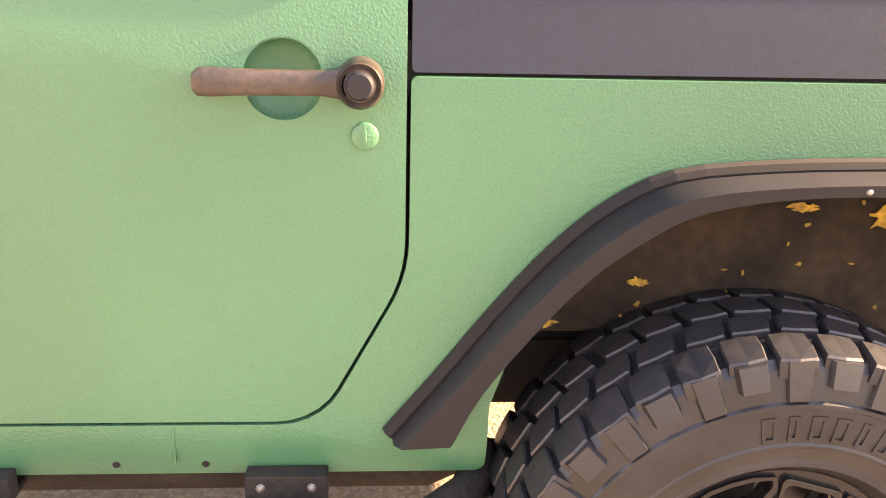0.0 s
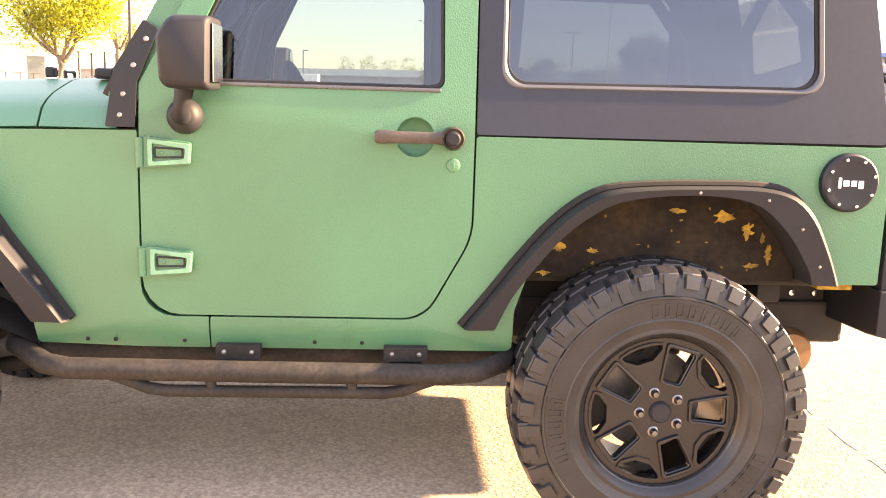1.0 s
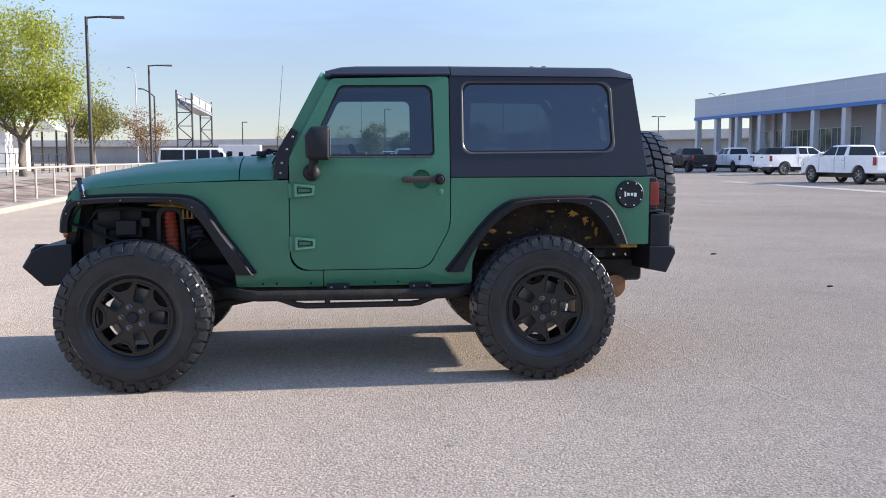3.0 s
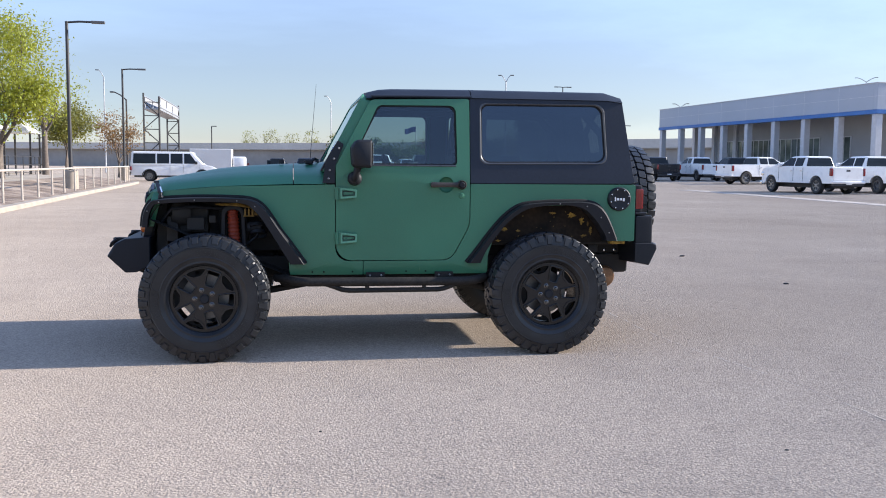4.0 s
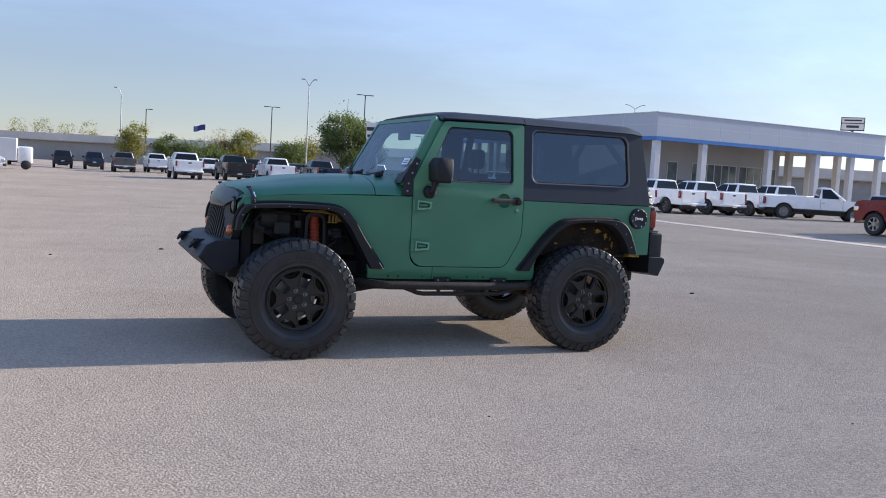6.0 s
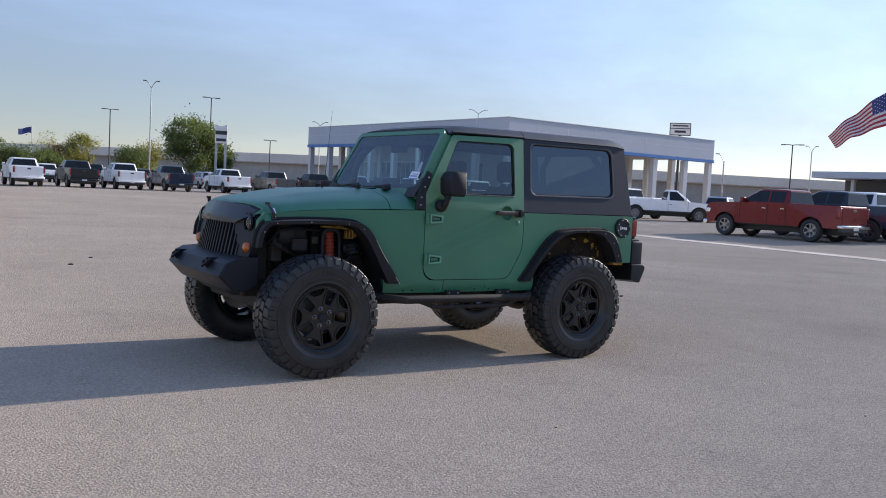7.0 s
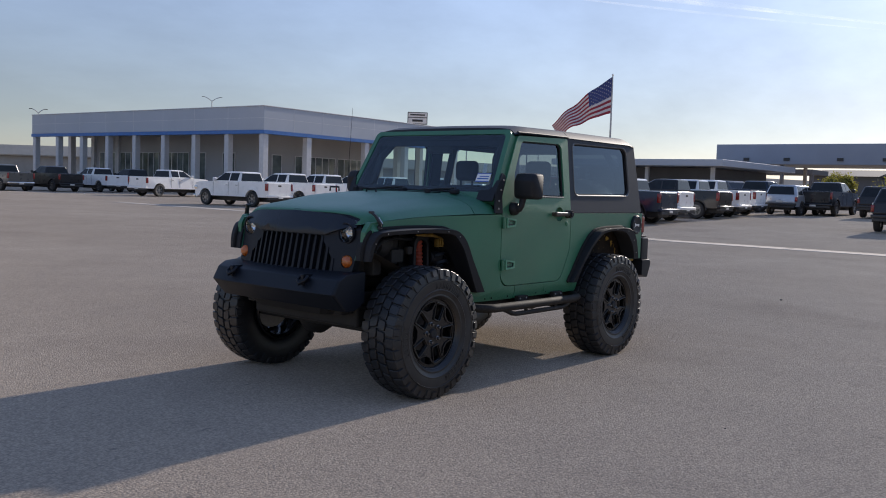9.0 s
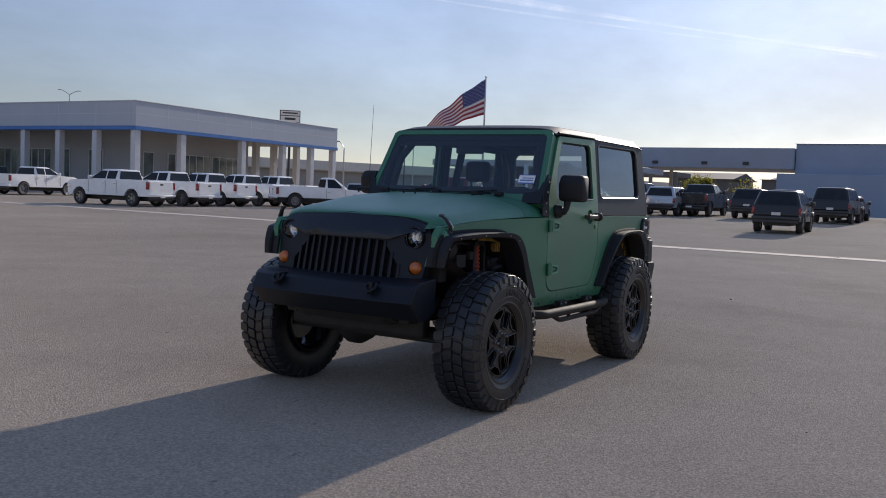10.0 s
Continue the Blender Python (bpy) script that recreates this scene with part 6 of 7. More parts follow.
    part("front_bumper", boxes((-hw + 0.03, hw - 0.03, yf - 0.12, yf + 0.08, 0.42, 0.60), bevel=0.03), M_CHROME if (chrome and s["pickup"]) else M_TRIM, v, smooth=50)
    part("grille", boxes((-hw + 0.36, hw - 0.36, yf - 0.05, yf + 0.015, 0.66, s["low"][1][1] - 0.05), bevel=0.02), M_TRIM, v)
    part("number_plate", boxes((-0.17, 0.17, yb - 0.115 if s["pickup"] else yb - 0.02, yb - 0.09 if s["pickup"] else yb, 0.50 if s["pickup"] else 0.72, 0.60 if s["pickup"] else 0.84), bevel=0.003), M_PLATE, v)
    if s["pickup"]:
        tz = s["low"][-4][1]
        part("tailgate_handle", boxes((-0.12, 0.12, yb - 0.012, yb + 0.02, tz - 0.24, tz - 0.14), bevel=0.01), M_TRIM, v)
        part("tailgate", boxes((-hw + 0.17, hw - 0.17, yb - 0.008, yb + 0.03, 0.70, tz - 0.04), bevel=0.02), body_paint, v)
        part("bed_floor", boxes((-hw + 0.10, hw - 0.10, yb + 0.12, s["belt"][1] - 0.06, tz - 0.02, tz + 0.004), bevel=0), M_TRIM, v)

    def pane(nm, fy, by_, sgn):
        bm = bmesh.new()
        ua, ub = 0.10, 0.84
        q = []
        for u, wk in ((ua, 0.86), (ub, 0.84)):
            f, b, z, w = at(u)
            y = (f if sgn > 0 else b) + sgn * 0.008
            q.append([(-w * wk, y, z), (w * wk, y, z)])
        vs = [bm.verts.new(p) for p in (q[0][0], q[0][1], q[1][1], q[1][0])]
        back = [bm.verts.new((p[0], p[1] - sgn * 0.02, p[2])) for p in (q[0][0], q[0][1], q[1][1], q[1][0])]
        bm.faces.new(vs)
        for i in range(4):
            bm.faces.new((vs[i - 1], vs[i], back[i], back[i - 1]))
        bmesh.ops.recalc_face_normals(bm, faces=bm.faces[:])
        part(nm, bm, M_VGLASS, v)
    pane("windscreen", 0, 0, 1)
    pane("rear_window", 0, 0, -1)
    part("underbody", boxes((-0.52, 0.52, yb + 0.25, yf - 0.35, 0.30, 0.62), (-hw + 0.06, hw - 0.06, s["wheels"][1] + r + 0.10, s["wheels"][0] - r - 0.10, 0.50, 0.64), (-hw + 0.30, hw - 0.30, yb + 0.1, yf - 0.2, 0.55, 1.0), bevel=0.02), M_TRIM, v)
    v.matrix_world = m
    return v


def spot(x, y, turn=0.0):
    return Matrix.Translation((x, y, rise(x, y))) @ Matrix.Rotation(radians(turn), 4, "Z")


models = {}


def park(kind, body_paint, colour, x, y, turn=0.0, chrome=True):
    key = (kind, colour)
    words = {"pickup": ("pickup_truck", f"{colour} crew-cab pickup truck parked on the lot", "pickup truck"), "work_pickup": ("pickup_truck", f"{colour} single-cab work pickup parked on the lot", "pickup truck"),
             "suv": ("suv", f"{colour} mid-size family car parked on the lot", "suv"), "big_suv": ("suv", f"large {colour} sport utility car parked on the lot", "suv"),
             "van": ("passenger_van", f"{colour} passenger van with dark windows", "van"), "car": ("car", f"{colour} car parked on the lot", "car")}[kind]
    if key in models:
        return copy_thing(models[key], spot(x, y, turn))
    models[key] = vehicle(kind, body_paint, *words, spot(x, y, turn), chrome)
    return models[key]


C = {"white": WHITE, "black": BLACK, "grey": GREY, "navy": NAVY, "red": RED, "silver": SILVER, "charcoal": CHAR, "teal": TEAL}
for kind, c, x, y, turn in (
        # first row, tails to the lane
        ("pickup", "white", 4.6, 62.0, 0), ("pickup", "charcoal", 8.4, 63.5, 0), ("pickup", "white", 11.7, 63.5, 0), ("pickup", "navy", 15.3, 63.5, 0), ("pickup", "white", 20.2, 64.5, 0),
        ("pickup", "grey", 24.0, 64.0, 0), ("pickup", "black", 27.6, 63.5, 0), ("pickup", "white", 31.4, 63.5, 0), ("pickup", "charcoal", 34.9, 64.0, 0),
        # far row at the bridge
        ("big_suv", "navy", -0.5, 98.0, 0), ("pickup", "grey", 1.8, 86.0, 0), ("big_suv", "black", -3.6, 99.0, 0), ("suv", "red", -8.2, 104.0, 0), ("suv", "teal", -12.5, 104.0, 0), ("pickup", "white", 5.2, 90.0, 0),
        ("suv", "white", 9.5, 84.0, 0), ("big_suv", "black", 13.5, 84.0, 0), ("suv", "grey", 18.0, 84.0, 0), ("suv", "silver", 24.0, 82.0, 0),
        # row before the showroom
        ("pickup", "white", 31.2, 53.1, -82), ("pickup", "white", 25.1, 36.7, 5), ("pickup", "white", 28.5, 36.7, 5), ("pickup", "white", 31.4, 36.7, 5), ("pickup", "white", 34.5, 36.7, 5), ("pickup", "white", 37.6, 36.7, 5),
        ("work_pickup", "white", 34.6, 30.6, -126), ("suv", "silver", 50.5, 39.5, -60),
        # right-hand rows
        ("pickup", "red", 25.4, 15.7, 3), ("pickup", "navy", 28.5, 15.3, 3), ("pickup", "white", 31.5, 15.9, 3), ("pickup", "black", 36.0, 15.9, 3), ("pickup", "white", 39.2, 16.2, 3), ("pickup", "white", 42.6, 16.6, 3),
        ("big_suv", "grey", 51.6, 19.0, 150), ("suv", "silver", 46.6, 13.15, -90), ("pickup", "charcoal", 48.6, 11.8, -89), ("suv", "black", 47.6, 8.4, -89), ("suv", "black", 32.6, 3.95, -87), ("big_suv", "charcoal", 46.4, 3.7, -91),
        ("car", "black", 51.5, 3.7, -90), ("pickup", "white", 51.5, 0.3, -80), ("suv", "grey", 51.4, 7.1, -90), ("pickup", "navy", 50.0, 16.4, -98)):
    park(kind, C[c], c, x, y, turn, c in ("white", "red", "grey", "silver"))
park("van", WHITE, "white", -10.2, 60.0, -88, chrome=False)
box_truck = thing("box_truck", "white box truck standing behind the van", "truck", Matrix.Translation((-9.0, 76.0, 0)))
part("cargo_box", boxes((-1.8, 1.8, -1.1, 1.1, 0.7, 2.55), bevel=0.04), M_WHITE_WALL, box_truck)
part("cab", boxes((1.85, 3.0, -1.0, 1.0, 0.5, 1.9), bevel=0.15), WHITE, box_truck, smooth=50)
for x in (-1.0, 2.5):
    for y in (-0.95, 0.95):
        part("wheel", lathe([(0, -0.13), (0.3, -0.13), (0.38, -0.08), (0.38, 0.08), (0.3, 0.13), (0, 0.13)], 24, m=Matrix.Translation((x, y, 0.38))), M_VTYRE, box_truck, smooth=50)

# showroom: corner at its origin, one front along +x, the other along +y
show = thing("showroom", "low showroom with grey fascia, blue band and pale columns", "building", Matrix.Translation((43.2, 57.3, 0)) @ Matrix.Rotation(radians(3.2), 4, "Z"), kind="structure")
LX, LY = 29.0, 37.6
part("fascia", boxes((0, LX, 0, 0.5, 5.95, 8.0), (0, 0.5, 0.503, LY, 5.95, 8.0), (LX - 0.5, LX, 0.503, LY, 5.95, 8.0), (0.503, LX - 0.503, LY - 0.5, LY, 5.95, 8.0), bevel=0.02), M_FASCIA, show, "pale grey metal fascia")
for k in range(1, 8):
    part("panel_joint", boxes((k * LX / 8 - 0.02, k * LX / 8 + 0.02, -0.004, 0.01, 5.97, 7.98), bevel=0), M_FRAME, show)
    part("panel_joint", boxes((-0.004, 0.01, k * LY / 8 - 0.02, k * LY / 8 + 0.02, 5.97, 7.98), bevel=0), M_FRAME, show)
part("panel_joint", boxes((0.03, LX - 0.03, -0.003, 0.01, 6.98, 7.01), bevel=0), M_FRAME, show)
part("panel_joint", boxes((-0.003, 0.01, 0.03, LY - 0.03, 6.98, 7.01), bevel=0), M_FRAME, show)
part("coping", boxes((-0.05, LX + 0.05, -0.05, 0.55, 8.0, 8.07), (-0.05, 0.55, 0.551, LY + 0.05, 8.0, 8.07), bevel=0.01), M_FRAME, show, "thin metal coping")
part("blue_band", boxes((-0.06, LX + 0.06, -0.06, 0.4, 5.62, 5.94), (-0.06, 0.4, 0.41, LY + 0.06, 5.62, 5.94), bevel=0.01), M_BLUE, show, "blue band under the fascia")
part("roof", boxes((0.3, LX - 0.3, 0.3, LY - 0.3, 6.0, 6.3), bevel=0), M_SOFFIT, show)
part("wall", boxes((4.6, 20.0, 5.0, 5.3, 0, 6.0), (4.6, 4.9, 5.303, 32.5, 0, 6.0), (19.7, 20.0, 5.303, 32.5, 0, 6.0), (4.903, 19.697, 32.2, 32.5, 0, 6.0), bevel=0), M_WALL, show, "beige showroom wall")
for i in range(9):
    y = 0.35 + i * (LY - 0.7) / 8
    part("column", boxes((0.06, 0.62, y - 0.28, y + 0.28, 0, 5.62), bevel=0.02), M_COLUMN, show)
    if i > 5:
        part("column", boxes((4.3, 4.9, y - 0.3, y + 0.3, 0, 5.99), bevel=0.02), M_COLUMN, show)
for x in (5.6, 13.6, 19.8, 24.6, LX - 0.37):
    part("column", boxes((x - 0.29, x + 0.29, 0.06, 0.64, 0, 5.62), bevel=0.02), M_COLUMN, show)
for x in (21.6, 24.6, LX - 0.37):
    part("column", boxes((x - 0.3, x + 0.3, 5.0, 5.6, 0, 5.99), bevel=0.02), M_COLUMN, show)


def shop_window(parent, m, w, h, cols):
    fr = bmesh.new()
    for i in range(cols + 1):
        box(fr, i * w / cols - 0.04, i * w / cols + 0.04, -0.06, 0.02, 0, h)
    box(fr, 0.041, w - 0.041, -0.055, 0.02, h - 0.08, h - 0.001)
    box(fr, 0.041, w - 0.041, -0.055, 0.02, 0.001, 0.08)
    fr.transform(m)
    f = part("window", fr, M_FRAME, parent)
    for i in range(cols):
        b = boxes((i * w / cols + 0.042, (i + 1) * w / cols - 0.042, -0.03, 0.01, 0.082, h - 0.082), bevel=0)
        b.transform(m)
        part("pane", b, M_SHOPGLASS, f)


for x, w, c in ((5.6, 1.2, 1), (8.6, 5.6, 6), (14.6, 4.9, 5)):
    shop_window(show, Matrix.Translation((x, 4.97, 0.4)), w, 3.7, c)
for y, w, c in ((9.0, 1.8, 2), (13.4, 1.8, 2), (16.0, 4.6, 5), (20.9, 4.6, 5), (25.8, 5.8, 6)):
    shop_window(show, Matrix.Translation((4.57, y + w, 0.3)) @ Matrix.Rotation(radians(-90), 4, "Z"), w, 3.9, c)
part("shop_door", boxes((7.0, 8.0, 4.93, 4.99, 0, 2.4), bevel=0.01), M_SHOPGLASS, show)


def wall_lamp_y(name, x, y, h, base=0.0, arms=((1, 0),), mat_=M_POLE, arm=1.4, rise=0.0, head=(0.55, 0.22), label="dark lot lamp on a tall pole", r=0.09):
    lamp = thing(name, label, "street lamp", Matrix.Translation((x, y, base)), group="lamps on the lot")
    part("pole", tube([(0, 0, 0), (0, 0, h * 0.5), (0, 0, h)], [r, r * 0.85, r * 0.7], 10), mat_, lamp, smooth=50)
    for ax, ay in arms:
        d = Vector((ax, ay, 0)).normalized()
        e = d * arm + Vector((0, 0, h + rise))
        part("arm", tube([(0, 0, h - 0.05), tuple(d * arm * 0.5 + Vector((0, 0, h + rise * 0.6))), tuple(e)], r * 0.5, 8), mat_, lamp)
        b = boxes((-head[1] / 2, head[1] / 2, 0, head[0], -0.06, 0.05), bevel=0.02)
        b.transform(Matrix.Translation(e) @ d.to_track_quat("Y", "Z").to_matrix().to_4x4())
        part("lamp_head", b, M_LAMP_HEAD, lamp)
    return lamp


for x, y, h in ((-11.3, 34.0, 7.29), (-13.35, 58.2, 7.7)):
    lp = wall_lamp_y("lot_lamp", x, y, h, arms=((1, 0.05),), arm=1.0)
    part("lamp_base", lathe([(0.30, 0), (0.30, 0.93), (0.27, 0.98), (0, 0.98)], 24, m=Matrix.Rotation(radians(90), 4, "X")), M_KERB, lp, "round concrete lamp base", 40)
wall_lamp_y("lot_lamp", 31.4, 102.3, 11.1, arms=((1, 0), (-1, 0)), arm=0.55)
wall_lamp_y("lot_lamp", 22.4, 115.0, 9.5, arms=((1, 0), (-1, 0)), arm=0.55)
wall_lamp_y("lot_lamp", 6.7, 121.0, 8.2, arms=((1, 0),), arm=0.3)
wall_lamp_y("lot_lamp", -12.1, 112.3, 6.0, arms=((1, 0),), arm=0.1)
wall_lamp_y("lot_lamp", 43.2, 112.0, 6.9, arms=((1, 0), (-1, 0)), arm=0.4)
wall_lamp_y("highway_lamp", 119.5, 170.5, 19.8, arms=((1, -0.6), (-1, 0.6)), mat_=M_GALV, arm=1.7, rise=0.9, head=(0.6, 0.25), label="tall pale twin-arm highway lamp", r=0.16)
wall_lamp_y("highway_lamp", 63.9, 140.0, 11.5, arms=((1, -0.6), (-1, 0.6)), mat_=M_GALV, arm=0.9, rise=0.6, head=(0.5, 0.2), label="tall pale twin-arm highway lamp", r=0.12)
wall_lamp_y("lot_lamp", 84.0, 57.8, 8.4, arms=((0.5, -0.9), (-0.5, 0.9)), arm=0.7)
for x, y, h, a in ((24.2, 102.6, 11.6, ((1, -0.3), (-1, 0.3))), (3.4, 119.0, 9.8, ((-1, -0.2),)), (-24.8, 110.6, 11.8, ((-1, 0),)), (117.9, 78.8, 10.0, ((0.5, -0.9), (-0.5, 0.9))), (79.5, 63.6, 6.3, ((-0.6, 0.8),)), (76.0, 92.0, 10.6, ((0.8, -0.6), (-0.8, 0.6)))):
    wall_lamp_y("highway_lamp", x, y, h, arms=a, mat_=M_GALV, arm=0.55, rise=0.8, head=(0.42, 0.18), label="tall pale highway lamp on a slim mast", r=0.10)
curved = wall_lamp_y("lot_lamp", -14.6, 66.7, 6.2, arms=((-1, 0.1),), arm=0.9, rise=0.55, head=(0.3, 0.3), mat_=M_POLE)


# raised highway along the horizon
def ribbon(path, prof):
    secs = []
    for i, p in enumerate(path):
        d = (Vector(path[min(i + 1, len(path) - 1)]) - Vector(path[max(i - 1, 0)])).normalized()
        n = Vector((-d.y, d.x))
        secs.append([(p[0] + n.x * u, p[1] + n.y * u, z) for u, z in prof])
    return loft(secs)


road_path = [(-260, 300), (-120, 290), (-40, 272), (20, 236), (60, 185), (88, 150), (120, 122), (170, 100), (330, 60)]
hw_ob = thing("highway_bridge", "raised concrete highway along the back of the lot", "bridge", kind="structure")
part("deck", ribbon(road_path, [(-1.0, 5.0), (-1.2, 5.2), (-1.2, 7.0), (-0.9, 7.0), (-0.9, 6.2), (9, 6.2), (9, 5.0)]), M_CONCRETE, hw_ob, "pale concrete parapet and deck")
part("retaining_wall", ribbon(road_path, [(0.0, 0), (0.0, 5.0), (8, 5.0), (8, 0)]), M_CONCRETE_DARK, hw_ob, "darker stained wall below the deck")

# drive-through canopy, workshop and long low building
canopy = thing("service_canopy", "long flat grey canopy on posts", "building", kind="structure")
part("canopy_roof", boxes((82.5, 92, 12.6, 33.2, 4.85, 6.85), bevel=0.05), M_CANOPY, canopy, "blue- grey canopy edge")
for x in (84, 91):
    for y in (26.9, 32.6):
        part("post", boxes((x - 0.16, x + 0.16, y - 0.16, y + 0.16, 0, 4.85), bevel=0.02), M_SOFFIT, canopy)
for y in (17.0, 21.0, 26.0, 30.0):
    part("canopy_sign", boxes((82.36, 82.495, y - 0.28, y + 0.28, 5.2, 5.5), bevel=0.02), M_TRIM, canopy)
shop = thing("workshop", "plain pale blue-grey workshop with a shallow roof", "building", kind="structure")
M_SHOPWALL = mat("blue_grey_metal_siding", (0.25, 0.30, 0.39), 0.55, vary=0.06, scale=0.4)
part("wall", boxes((83.0, 110, -30, 12.55, 0, 7.3), bevel=0.03), M_SHOPWALL, shop)
part("lean_to", boxes((79.5, 82.99, -4, 13.5, 0, 4.35), bevel=0.03), M_SHOPWALL, shop)
part("roof", loft([[(82.8, y, 7.3), (96.5, y, z), (110.2, y, 7.3)] for y, z in ((12.7, 7.4), (6.0, 8.9), (-30.2, 8.9))]), M_WHITE_WALL, shop, "pale low-pitched roof")
part("roof_vent", tube([(88, 3.0, 8.0), (88, 3.0, 9.6)], 0.12, 8), M_POLE, shop)
part("vent", boxes((82.9, 82.99, 2.4, 3.4, 5.0, 5.4), bevel=0.01), M_WHITE_WALL, shop)
low = thing("low_building", "long low building with a flat dark eave and white doors", "building", kind="structure")
part("wall", boxes((67.0, 80.0, 27.0, 40.0, 0, 3.9), bevel=0.02), M_DARK_WALL, low)
part("eave", boxes((63.6, 81.0, 24.6, 41.0, 3.95, 4.5), bevel=0.03), M_FASCIA, low)
for k in range(8):
    part("door_panel", boxes((66.95, 66.998, 27.6 + k * 0.75, 28.2 + k * 0.75, 0.9, 2.6), bevel=0.01), M_WHITE_WALL, low)
for y in (26.0, 32.0, 38.0):
    part("post", boxes((65.2, 65.5, y, y + 0.3, 0, 3.9), bevel=0.01), M_COLUMN, low)
house = thing("roadside_house", "brown low-roofed building beyond the canopy", "building", kind="structure")
part("wall", boxes((150, 166, 34.5, 45.0, 0, 5.6), bevel=0.03), M_DARK_WALL, house)
part("roof", loft([[(149, y, 5.6), (158, y, 6.9), (167, y, 5.6)] for y in (34.0, 45.5)]), mat("brown_tile_roof", (0.09, 0.08, 0.078), 0.8), house)
house = thing("roadside_house", "brown flat-fronted building beside the workshop", "building", kind="structure")
part("wall", boxes((150, 166, 22.0, 29.6, 0, 5.7), bevel=0.03), M_DARK_WALL, house)
part("roof", loft([[(149, y, 5.7), (158, y, z), (167, y, 5.7)] for y, z in ((22.0, 7.0), (27.0, 7.0), (30.0, 5.9))]), M_DARK_WALL, house)
shelter = thing("far_shelter", "flat grey shelter on posts beyond the canopy", "building", kind="structure")
part("shelter_roof", boxes((100, 106, 29.0, 36.0, 4.4, 5.0), bevel=0.04), M_DARK_WALL, shelter)
for y in (29.2, 35.8):
    part("post", boxes((100.2, 100.6, y - 0.2, y + 0.2, 0, 4.4), bevel=0.02), M_DARK_WALL, shelter)

# small white building by the entrance
gate = thing("gate_building", "small white building with a green metal roof", "building", Matrix.Translation((-24.0, 50.0, 0.6)) @ Matrix.Rotation(radians(5), 4, "Z"), kind="structure")
part("wall", boxes((-9, 4.5, -3, 3, -0.7, 2.6), bevel=0.02), M_WHITE_WALL, gate)
part("fascia", boxes((-9.6, 5.1, -3.6, 3.6, 2.6, 2.95), bevel=0.02), M_WHITE_WALL, gate)
part("roof", loft([[(x, -3.7, 2.95), (x, 0, 4.6), (x, 3.7, 2.95)] for x in (-9.7, 5.2)]), M_GREENROOF, gate, "green metal roof")
for x in (-6.5, -3.0, 0.6, 3.2):
    part("window", boxes((x, x + 0.9, -3.03, -2.995, 0.7, 2.0), bevel=0.005), M_SHOPGLASS, gate)
part("shade_canopy", loft([[(5.4, y, 2.4), (6.2, y, 3.1), (7.0, y, 2.4)] for y in (-1.6, 1.6)]), M_WHITE_WALL, gate, "small white canvas shade")
for x in (5.5, 6.9):
    for y in (-1.5, 1.5):
        part("shade_post", boxes((x - 0.05, x + 0.05, y - 0.05, y + 0.05, -0.7, 2.5), bevel=0), M_POLE, gate)

# kerb, planted strip and white pipe fence
kerb_path = [(-8.6, 6.0), (-9.25, 17.0), (-10.2, 32.0), (-11.05, 47.5), (-11.4, 52.0), (-12.5, 54.5), (-16.0, 56.0), (-40.0, 57.0)]
tagged(part("kerb", ribbon(kerb_path, [(-0.01, 0.0), (0.0, 0.10), (0.03, 0.13), (0.30, 0.13), (0.30, 0.0)]), M_KERB, None), "pale concrete kerb", "kerb", kind="structure")
tagged(part("planting_bed", ribbon([(x, y) for x, y in kerb_path[:5]], [(0.301, 0.02), (0.301, 0.12), (1.0, 0.18), (2.2, 0.36), (3.2, 0.50), (3.2, 0.0)]), M_MULCH, None), "brown mulch bed behind the kerb", "planting bed", kind="structure")
tagged(part("walkway", ribbon([(x, y) for x, y in kerb_path[:5]], [(3.201, 0.0), (3.201, 0.498), (5.0, 0.58), (22.0, 0.64), (22.0, 0.0)]), M_SAND, None), "pale sandy bank behind the planting bed", "bank", kind="structure")


def along(path, step, off):
    out, carry = [], 0.0
    for a, b in zip(path, path[1:]):
        a, b = Vector(a), Vector(b)
        d = b - a
        n = Vector((-d.y, d.x)).normalized()
        s = carry
        while s < d.length:
            out.append(a + d * (s / d.length) + n * off)
            s += step
        carry = s - d.length
    return out


posts = along(kerb_path[:5], 2.4, 0.55)
fence = thing("pipe_fence", "white pipe fence along the planting bed", "fence")
for p in posts:
    part("post", tube([(p.x, p.y, 0.1), (p.x, p.y, 1.08)], 0.036, 8), M_WHITE_PIPE, fence)
part("top_rail", tube([(p.x, p.y, 1.07) for p in posts], 0.038, 8), M_WHITE_PIPE, fence)
posts = along(kerb_path[:6], 1.6, 5.5)
rail = thing("black_railing", "thin black metal railing on the walk", "railing")
for p in posts:
    part("post", tube([(p.x, p.y, 0.5), (p.x, p.y, 1.62)], 0.022, 6), M_POLE, rail)
for z in (1.60, 1.15, 0.72):
    part("rail_bar", tube([(p.x, p.y, z) for p in posts], 0.02, 6), M_POLE, rail)


